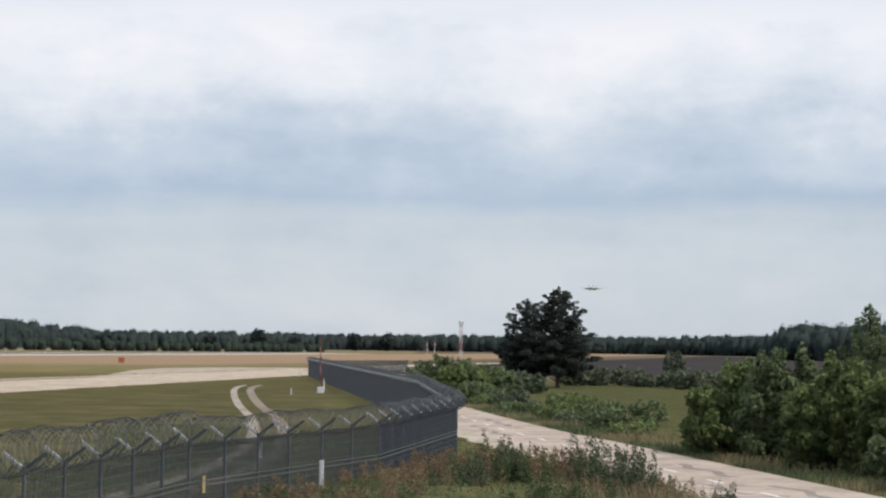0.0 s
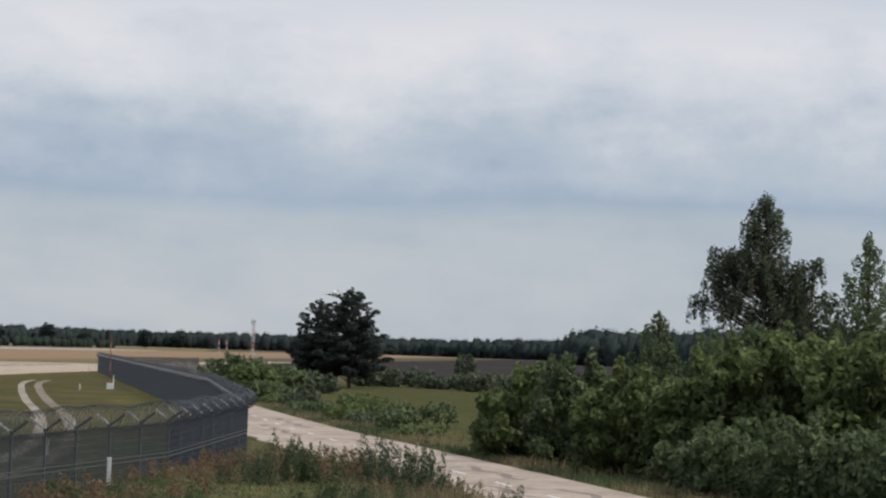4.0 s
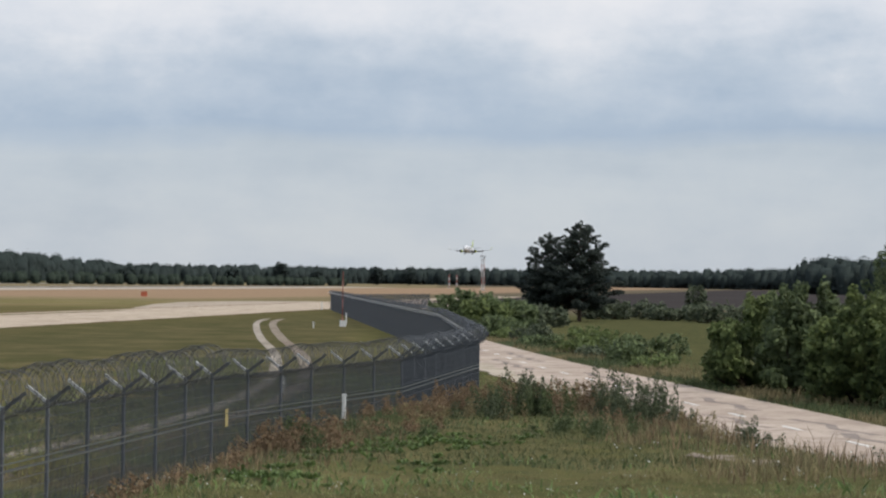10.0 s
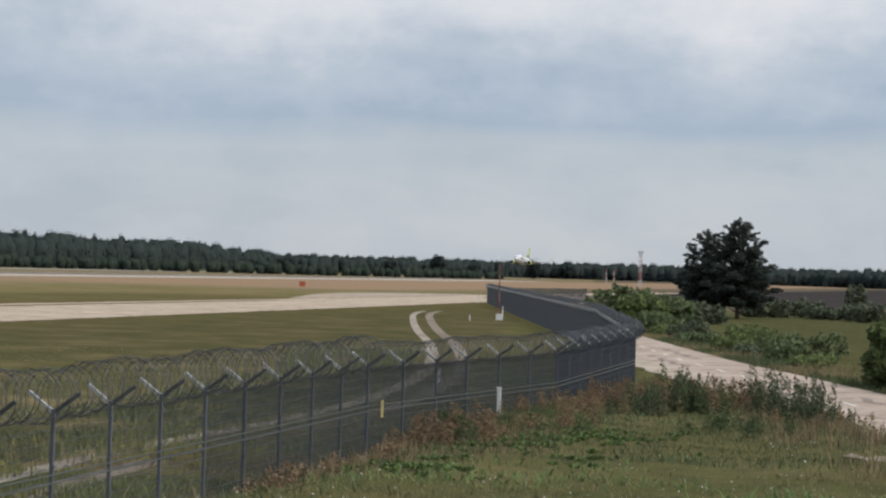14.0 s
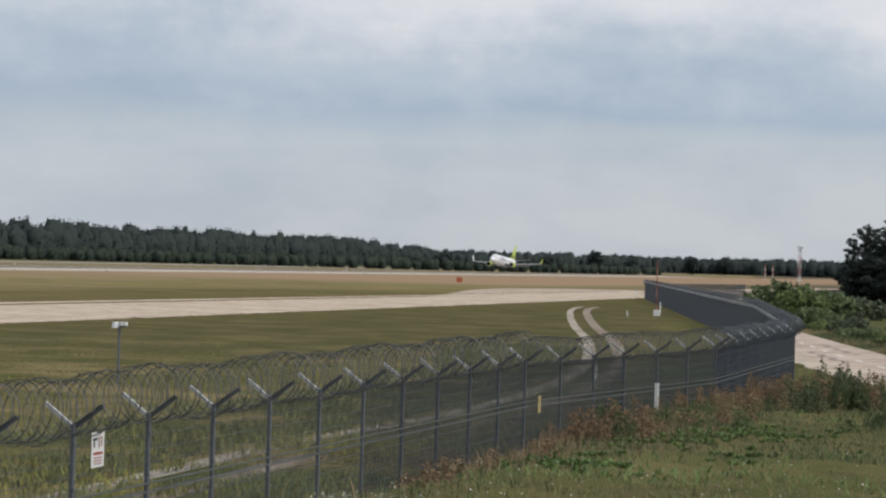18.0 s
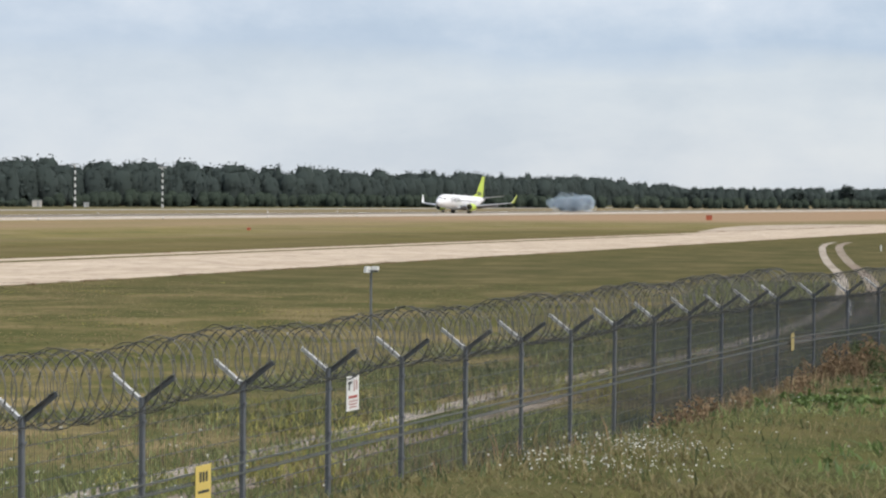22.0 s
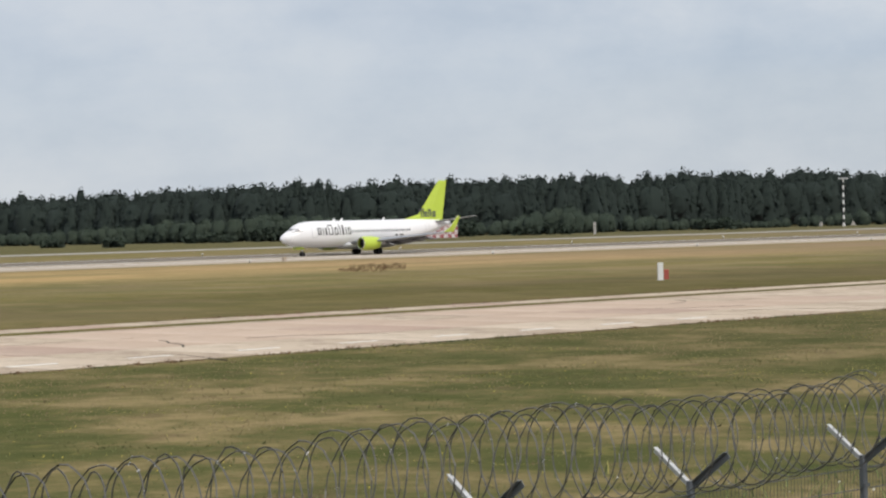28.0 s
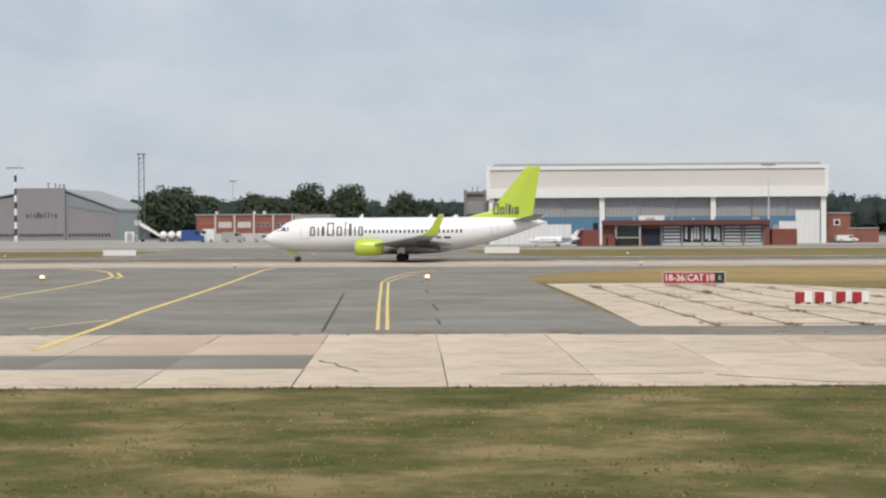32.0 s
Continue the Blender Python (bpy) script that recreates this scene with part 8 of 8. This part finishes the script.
for az, d, turn, mt, L, h, lb in ((87.2, 560, 10, "blue", 5.6, 3.0, "blue box truck parked on the apron"), (86.85, 562, 185, "white", 3.6, 3.2, "white van parked on the apron"), (79.0, 560, 0, "white", 5.0, 2.2, "white van parked by the tower block"),
                                  (58.9, 500, 5, "carmine", 6.0, 2.0, "dark red service vehicle on the apron"), (57.6, 505, 0, "carmine", 4.2, 1.9, "dark red car on the apron"), (67.0, 560, 190, "white", 4.4, 1.5, "white car parked by the arched hangar"),
                                  (71.0, 470, 8, "white", 4.4, 1.5, "white car parked by the brick annex"), (70.6, 474, 8, "clad_light", 4.4, 1.5, "grey car parked by the brick annex"), (68.8, 520, 0, "white", 5.2, 1.6, "white car beside the grey shed"),
                                  (86.2, 558, 0, "clad_grey", 5.5, 2.4, "grey service truck on the apron"), (85.5, 560, 0, "clad_light", 4.0, 1.8, "grey car on the apron"), (51.9, 560, 0, "white", 3.4, 1.4, "white car on the far grass"),
                                  (64.25, 500, 0, "brick_old", 2.2, 1.2, "small dull red service cart on the apron")):
    van(parked(az, d, RZ + turn), M[mt], M["dark"], lb, L, h, "car" if h < 2 else "van")
for i, az in enumerate((87.92, 87.72, 87.52)):
    t = thing("storage_tank", polar_pose(az, 585), "white round storage tank", "tank", "storage tanks")
    part("shell", Mesh().tube([(0, -2.0, 1.7), (0, -1.8, 1.7), (0, -1.2, 1.7), (0, 1.2, 1.7), (0, 1.8, 1.7), (0, 2.0, 1.7)], [0.2, 0.8, 1.0, 1.0, 0.8, 0.2], 14), M["white"], t, smooth=True)
    part("saddle", Mesh().box(0, -1, 0.4, 1.6, 0.4, 0.8).box(0, 1, 0.4, 1.6, 0.4, 0.8), M["steel"], t)
t = thing("boarding_stairs", parked(88.2, 590, RZ + 180), "white mobile boarding stairs", "stairs")
part("ramp", Mesh().prism([(-4.2, 0.4), (-3.6, 0.4), (3.2, 4.2), (3.2, 4.8), (2.6, 4.8)], -0.8, 0.8), M["white"], t)
part("platform", Mesh().box(3.6, 0, 4.3, 1.6, 1.8, 0.2).box(3.6, 0.85, 4.9, 1.6, 0.05, 1.1).box(3.6, -0.85, 4.9, 1.6, 0.05, 1.1), M["clad_light"], t)
part("chassis", Mesh().box(0, 0, 0.6, 7.0, 1.8, 0.3).box(3.0, 0, 2.4, 0.2, 1.4, 3.6), M["steel"], t)
for x in (-2.4, 2.4):
    for s in (-0.9, 0.9):
        part("wheel", Mesh().tube([(x, s - 0.1, 0.35), (x, s + 0.1, 0.35)], 0.35, 12), M["black"], t)

for az, d, w, h, mt, lb in ((88.75, 588, 2.4, 2.6, "white", "white cabinet on the apron"), (88.62, 590, 1.6, 1.8, "clad_light", "pale grey cabinet on the apron"), (82.9, 585, 4.0, 3.4, "clad_light", "pale grey hut under the trees"),
                            (84.0, 570, 3.4, 1.9, "white", "white container on the apron"), (83.2, 572, 3.6, 2.2, "white", "white container on the apron")):
    t = thing("equipment_cabinet", polar_pose(az, d), lb, "cabinet")
    part("body", Mesh().box(0, 1, h / 2, w, 1.8, h, bevel=0.08), M[mt], t)
    part("door", Mesh().box(0, 0.06, h * 0.48, w * 0.6, 0.06, h * 0.8), M["clad_grey"], t)

# ---------------------------------------------------------------- the airliner


def airliner():
    """A twin-engined airliner, 33.4 m long: x forward, origin on the ground under the main wheels."""
    t = thing("airliner", EYE4, "white airliner with lime-green fin and engines, wheels down", "aircraft")
    st = [(16.45, 0.06, 2.80, 2.62), (16.2, 0.40, 3.10, 2.28), (15.7, 0.78, 3.45, 1.98), (15.0, 1.12, 3.82, 1.72), (14.3, 1.38, 4.25, 1.52), (13.6, 1.57, 4.72, 1.40), (12.8, 1.72, 5.00, 1.30),
          (11.6, 1.84, 5.16, 1.22), (10.0, 1.88, 5.20, 1.20), (6.0, 1.88, 5.20, 1.18), (2.0, 1.88, 5.20, 1.16), (-2.0, 1.88, 5.20, 1.16), (-5.0, 1.88, 5.20, 1.22), (-7.0, 1.84, 5.20, 1.45), (-9.0, 1.72, 5.20, 1.85),
          (-11.0, 1.48, 5.17, 2.42), (-13.0, 1.12, 5.10, 3.05), (-14.6, 0.76, 5.00, 3.60), (-16.0, 0.40, 4.86, 4.08), (-16.7, 0.14, 4.72, 4.36)]
    sx = np.array([q[0] for q in st][::-1])
    shp = [np.array([q[i] for q in st][::-1]) for i in (1, 2, 3)]

    def hull(x, z, out=0.012):
        """The half width of the hull at x, z."""
        hw, tp, bt = (float(np.interp(x, sx, q)) for q in shp)
        u = (z - (tp + bt) / 2) / ((tp - bt) / 2)
        return hw * math.sqrt(max(0.0, 1 - u * u)) + out

    rings = [[(x, hw * math.cos(a), (tp + bt) / 2 + (tp - bt) / 2 * math.sin(a)) for a in [2 * math.pi * i / 28 for i in range(28)]] for x, hw, tp, bt in st]
    part("fuselage", Mesh().rings(rings), M["plane_white"], t, "glossy white fuselage", True)
    bl = Mesh().rings([[(x, hw * math.cos(a), zc + hz * math.sin(a)) for a in [2 * math.pi * i / 16 for i in range(16)]] for x, hw, zc, hz in
                       ((6.2, 0.3, 1.5, 0.2), (5.0, 1.6, 1.55, 0.62), (2.5, 2.1, 1.6, 0.74), (-2.0, 2.1, 1.6, 0.74), (-4.4, 1.6, 1.6, 0.6), (-6.2, 0.3, 1.6, 0.2))])
    part("wing_box", bl, M["belly"], t, "grey belly fairing", True)

    def on_hull(x0, x1, z0, z1, side, out=0.015, n=3):
        """A patch that lies on the hull."""
        m = Mesh()
        vs, fs = [], []
        for i in range(2):
            for j in range(n):
                x, z = (x0, x1)[i], z0 + (z1 - z0) * j / (n - 1)
                vs.append((x, side * hull(x, z, out), z))
        for j in range(n - 1):
            fs.append((j, j + 1, n + j + 1, n + j))
        vs += [(x, y - side * 0.03, z) for x, y, z in vs]
        k = 2 * n
        for j in range(n - 1):
            fs.append((k + j, k + n + j, k + n + j + 1, k + j + 1))
        fs += [(0, n, n + k, k), (n - 1, k + n - 1, k + 2 * n - 1, 2 * n - 1)]
        return m.add(vs, fs)

    for s in (-1, 1):
        for i in range(23):
            x = 4.2 - i * 0.51
            part("window", on_hull(x + 0.12, x - 0.12, 3.38, 3.74, s), M["glass"], t)
        for x, w, z0, z1 in ((11.4, 0.9, 2.75, 4.6), (-11.0, 0.8, 2.95, 4.55)):
            for dx in (-w / 2, w / 2):
                part("door_seam", on_hull(x + dx + 0.03, x + dx - 0.03, z0, z1, s, 0.012, 5), M["belly"], t, "grey door seam")
            part("door_seam", on_hull(x + w / 2, x - w / 2, z1 - 0.03, z1 + 0.03, s, 0.012), M["belly"], t, "grey door seam")
            part("door_seam", on_hull(x + w / 2, x - w / 2, z0 - 0.03, z0 + 0.03, s, 0.012), M["belly"], t, "grey door seam")
        part("cockpit_window", on_hull(14.85, 14.1, 3.64, 4.10, s, 0.02), M["glass"], t)
        part("cockpit_window", on_hull(14.04, 13.4, 3.66, 4.14, s, 0.02), M["glass"], t)
        # the airline's name as plain bars
        x = 10.8
        for w, z1, hollow in ((0.62, 4.2, 1), (0.2, 4.2, 0), (0.36, 4.2, 0), (0.86, 4.62, 1), (0.68, 4.2, 1), (0.2, 4.66, 0), (0.38, 4.5, 0), (0.2, 4.2, 0), (0.58, 4.2, 1)):
            # a broad bar is an open frame
            for a, b, z0, zt in (((0, 0.2, 3.08, z1), (w - 0.2, w, 3.08, z1), (0.2, w - 0.2, 3.08, 3.26), (0.2, w - 0.2, z1 - 0.18, z1)) if hollow else ((0, w, 3.08, z1),)):
                part("lettering", on_hull(x - a, x - b, z0, zt, s, 0.016, 5), M["letter"], t, "dark grey bar")
            x -= w + 0.275
        part("registration", on_hull(-4.1, -4.7, 2.72, 2.94, s, 0.016), M["dark"], t, "small dark bar")
        part("registration", on_hull(-5.0, -5.8, 2.72, 2.94, s, 0.016), M["dark"], t, "small dark bar")
        x = -10.75
        for w, z1, hollow in ((0.66, 6.8, 1), (0.52, 6.35, 1), (0.16, 6.8, 0), (0.28, 6.65, 0), (0.16, 6.35, 0), (0.46, 6.35, 1)):
            for a, b, z0, zt in (((0, 0.17, 5.5, z1), (w - 0.17, w, 5.5, z1), (0.17, w - 0.17, 5.5, 5.66), (0.17, w - 0.17, z1 - 0.16, z1)) if hollow else ((0, w, 5.5, z1),)):
                part("fin_lettering", Mesh().box(x - (a + b) / 2, s * 0.235, (z0 + zt) / 2, b - a, 0.02, zt - z0), M["letter"], t, "dark grey bar")
            x -= w + 0.15

        # wing: sections from root to tip
        def sec(le, te, y, z, th):
            c = le - te
            return [(le, s * y, z), (le - 0.12 * c, s * y, z + th * 0.75), (le - 0.4 * c, s * y, z + th), (te, s * y, z + 0.02), (le - 0.5 * c, s * y, z - th * 0.55), (le - 0.1 * c, s * y, z - th * 0.5)]
        part("wing", Mesh().rings([sec(4.6, -3.0, 1.5, 1.75, 0.55), sec(2.3, -2.9, 4.9, 2.12, 0.36), sec(-0.7, -4.1, 9.8, 2.66, 0.22), sec(-3.2, -5.1, 14.2, 3.15, 0.12)]), M["wing"], t, "light grey wing", True)
        part("flap", Mesh().rings([[(-2.7, s * 2.0, 1.75), (-4.6, s * 2.0, 1.25), (-4.6, s * 2.0, 1.32), (-2.7, s * 2.0, 1.92)], [(-3.7, s * 9.4, 2.5), (-4.9, s * 9.2, 2.2), (-4.9, s * 9.2, 2.26), (-3.7, s * 9.4, 2.62)]]), M["wing_dark"], t, "lowered dark flap")
        part("slat", Mesh().rings([[(3.0, s * 5.6, 2.05), (2.2, s * 5.6, 2.35), (2.1, s * 5.6, 2.2), (2.8, s * 5.6, 1.95)], [(-2.4, s * 13.6, 2.98), (-3.0, s * 13.6, 3.2), (-3.05, s * 13.6, 3.1), (-2.5, s * 13.6, 2.92)]]), M["metal"], t)
        for y in (3.3, 6.6, 9.0):
            part("flap_fairing", Mesh().tube([(-1.0 - y * 0.15, s * y, 1.55 + y * 0.1), (-3.4 - y * 0.15, s * y, 1.35 + y * 0.1), (-5.4 - y * 0.1, s * y, 1.2 + y * 0.1)], [0.08, 0.22, 0.05], 8), M["wing_dark"], t, "", True)
        part("winglet", Mesh().rings([[(-3.3, s * 14.2, 3.14), (-5.1, s * 14.2, 3.14), (-5.1, s * 14.16, 3.2), (-3.3, s * 14.16, 3.2)], [(-4.2, s * 14.5, 3.8), (-5.3, s * 14.5, 3.8), (-5.3, s * 14.46, 3.82), (-4.2, s * 14.46, 3.82)],
                                     [(-5.3, s * 14.95, 5.5), (-5.8, s * 14.95, 5.5), (-5.8, s * 14.91, 5.5), (-5.3, s * 14.91, 5.5)]]), M["lime"], t, "lime-green winglet")
        part("winglet_face", Mesh().rings([[(-3.25, s * 14.14, 3.22), (-5.12, s * 14.14, 3.22), (-5.12, s * 14.10, 3.26), (-3.25, s * 14.10, 3.26)], [(-4.15, s * 14.45, 3.82), (-5.32, s * 14.45, 3.82), (-5.32, s * 14.40, 3.84), (-4.15, s * 14.40, 3.84)],
                                          [(-5.28, s * 14.90, 5.52), (-5.82, s * 14.90, 5.52), (-5.82, s * 14.87, 5.52), (-5.28, s * 14.87, 5.52)]]), M["plane_white"], t, "white inner face")
        # engine
        e = part("engine", Mesh().rings([[(x, s * 4.83 + r * math.cos(a), 1.72 + r * (0.94 if math.sin(a) < 0 else 1.0) * math.sin(a)) for a in [2 * math.pi * i / 24 for i in range(24)]] for x, r in
                                         ((5.05, 0.80), (5.15, 0.88), (4.95, 0.98), (4.3, 1.05), (3.4, 1.05), (2.6, 0.98), (1.9, 0.88))], False), M["lime"], t, "lime-green engine cowling", True)
        part("intake_lip", Mesh().tube([(5.13, s * 4.83 + 0.86 * math.cos(2 * math.pi * i / 24), 1.72 + 0.84 * math.sin(2 * math.pi * i / 24)) for i in range(25)], 0.07, 6, False), M["metal"], e, "bare metal lip", True)
        part("fan", Mesh().tube([(4.5, s * 4.83, 1.72), (4.45, s * 4.83, 1.72)], 0.95, 20).tube([(4.5, s * 4.83, 1.72), (4.9, s * 4.83, 1.72)], [0.25, 0.03], 12), M["black"], e, "dark fan")
        part("exhaust", Mesh().tube([(2.2, s * 4.83, 1.72), (1.2, s * 4.83, 1.70), (0.5, s * 4.83, 1.68)], [0.80, 0.55, 0.4], 16), M["metal"], e, "metal exhaust cone", True)
        part("pylon", Mesh().prism([(4.6, 2.5), (0.2, 2.3), (0.2, 2.0), (2.0, 2.0), (4.0, 2.6), (4.6, 2.7)], s * 4.83 - 0.15, s * 4.83 + 0.15), M["plane_white"], e)
        part("stabiliser", Mesh().rings([[(-12.9, s * 0.6, 4.75), (-14.4, s * 0.6, 4.95), (-15.9, s * 0.6, 4.75), (-14.4, s * 0.6, 4.6)], [(-15.9, s * 6.35, 5.5), (-16.5, s * 6.35, 5.56), (-17.0, s * 6.35, 5.5), (-16.5, s * 6.35, 5.46)]]), M["wing"], t, "grey stabiliser")
        # main gear
        g = part("main_gear", Mesh().tube([(0, s * 2.6, 0.52), (0.1, s * 2.5, 1.9)], 0.13, 8).tube([(0, s * 2.6, 0.9), (0.5, s * 1.9, 1.9)], 0.07, 6).box(0, s * 2.75, 1.35, 0.9, 0.05, 0.8), M["metal"], t)
        for y in (2.25, 2.95):
            w = part("wheel", Mesh().tube([(0, s * y - 0.17, 0.52), (0, s * y - 0.14, 0.52), (0, s * y + 0.14, 0.52), (0, s * y + 0.17, 0.52)], [0.42, 0.52, 0.52, 0.42], 20), M["black"], g, "black tyre", True)
    part("radome", Mesh().rings([[(x, (hw + 0.006) * math.cos(a), (tp + bt) / 2 + ((tp - bt) / 2 + 0.006) * math.sin(a)) for a in [2 * math.pi * i / 20 for i in range(20)]] for x, hw, tp, bt in st[:4]]), M["plane_white"], t, "", True)
    part("fin", Mesh().rings([[(-7.3, 0, 5.12), (-11.5, 0.22, 5.1), (-15.3, 0.03, 5.0), (-15.3, -0.03, 5.0), (-11.5, -0.22, 5.1)], [(-10.4, 0, 5.9), (-12.6, 0.22, 5.9), (-15.45, 0.03, 5.9), (-15.45, -0.03, 5.9), (-12.6, -0.22, 5.9)],
                              [(-14.55, 0, 11.0), (-15.3, 0.1, 11.0), (-16.3, 0.02, 11.0), (-16.3, -0.02, 11.0), (-15.3, -0.1, 11.0)], [(-14.8, 0, 11.13), (-15.3, 0.05, 11.15), (-16.3, 0.02, 11.13), (-16.3, -0.02, 11.13), (-15.3, -0.05, 11.15)]]), M["lime"], t, "lime-green fin")
    part("tail_cone", Mesh().tube([(-16.6, 0, 4.55), (-17.0, 0, 4.6)], [0.16, 0.1], 10), M["metal"], t)
    g = part("nose_gear", Mesh().tube([(12.45, 0, 0.34), (12.5, 0, 1.6)], 0.09, 8).tube([(12.5, 0, 0.9), (13.3, 0, 1.6)], 0.05, 6), M["metal"], t)
    for y in (-0.2, 0.2):
        part("wheel", Mesh().tube([(12.45, y - 0.1, 0.34), (12.45, y - 0.08, 0.34), (12.45, y + 0.08, 0.34), (12.45, y + 0.1, 0.34)], [0.28, 0.34, 0.34, 0.28], 18), M["black"], g, "black tyre", True)
    for s in (-1, 1):
        part("gear_door", Mesh().box(13.1, s * 0.42, 1.2, 1.3, 0.04, 0.34), M["lime"], t, "lime-green gear door")
    part("antenna", Mesh().prism([(5.2, 5.18), (4.7, 5.18), (4.6, 5.6), (4.85, 5.6)], -0.03, 0.03), M["plane_white"], t)
    part("antenna", Mesh().prism([(-3.0, 5.18), (-3.5, 5.18), (-3.6, 5.55), (-3.35, 5.55)], -0.03, 0.03), M["plane_white"], t)
    return t


plane = airliner()


def smoke_piece(i, r):
    m = Mesh()
    n1, n2 = 10, 6
    rr = random.Random(i)
    a0, b0 = rr.uniform(0, 6), rr.uniform(0, 6)
    rings = []
    for j in range(1, n2):
        th = math.pi * j / n2
        rings.append([(r * (1 + 0.25 * math.sin(3 * p + a0) * math.sin(2 * th + b0)) * math.sin(th) * math.cos(p), r * (1 + 0.25 * math.cos(2 * p + b0)) * math.sin(th) * math.sin(p), r * 0.9 * math.cos(th))
                      for p in [2 * math.pi * k / n1 for k in range(n1)]])
    m.rings(rings)
    return part("puff", m, M["smoke"], smoke, smooth=True)


smoke = thing("tyre_smoke", Matrix.Translation(at(686, 270, 0)), "thin bluish tyre smoke drifting over the runway", "smoke")
puffs = [smoke_piece(i, 0.9 + 1.2 * random.random()) for i in range(96)]


def motions():
    """The landing: a straight glide, the touch of the wheels, the roll-out; and the smoke that the tyres leave."""
    keys = ((0, 2415, 65.2), (1.5, 2275, 59.0), (5.5, 1890, 43.5), (7, 1786, 37.4), (9, 1617, 27.0), (11, 1454, 17.4), (12, 1370, 13.4), (13, 1288, 10.4), (14, 1212, 7.9), (14.5, 1172, 6.4), (16.5, 1000, 3.3), (17.5, 924, 2.5), (18.5, 849, 1.3),
            (19.5, 776, 0.7), (20.3, 719, 0.03), (21, 670, 0.03), (22, 601.5, 0.03), (23, 534, 0.03), (24, 469, 0.03), (25, 403.5, 0.03), (26.5, 312, 0.03), (27.5, 251.5, 0.03), (28.5, 191, 0.03), (29.5, 131.2, 0.03), (30.5, 71, 0.03), (31.5, 9.9, 0.03), (32, -21.2, 0.03))
    rows = []
    for t, s, z in keys:
        nose = float(np.interp(t, [0, 12, 16, 20.3, 21.6, 22.6], [2.5, 3.0, 4.5, 4.0, 2.5, 0.0]))
        roll = float(np.interp(t, [0, 12, 14, 16.5, 18.5, 20.3], [0, 0, -1.5, -2.0, -1.0, 0]))
        c = at(s, 270.5, z)
        rows.append((t, pose(c.x, c.y, c.z, roll, -nose, RZ + 180)))
    walk(plane, rows)
    r = random.Random(4)
    for i, ob in enumerate(puffs):
        s0, p0 = r.gauss(0, 3.0), r.choice((-2.7, 2.7)) + r.uniform(-1.5, 1.5)
        z0, gx_, gp, gz_ = r.uniform(0.3, 2.0), r.gauss(0, 2.2), r.gauss(0, 2.2), abs(r.gauss(2.6, 1.7))
        hidden = pose(*at(s0, p0, -6))
        rows = [(0, hidden), (20.2, hidden), (20.7, pose(*at(s0, p0, z0)))]
        for t, f in ((21.5, 0.45), (23, 0.85), (24.5, 1.15), (27, 2.6), (32, 6.0)):
            c = at(s0 + 1.5 + gx_ * f, p0 + gp * f, z0 + gz_ * min(f, 1.3))
            rows.append((t, pose(c.x, c.y, c.z, 0, 0, 30 * f)))
        walk(ob, rows)


motions()
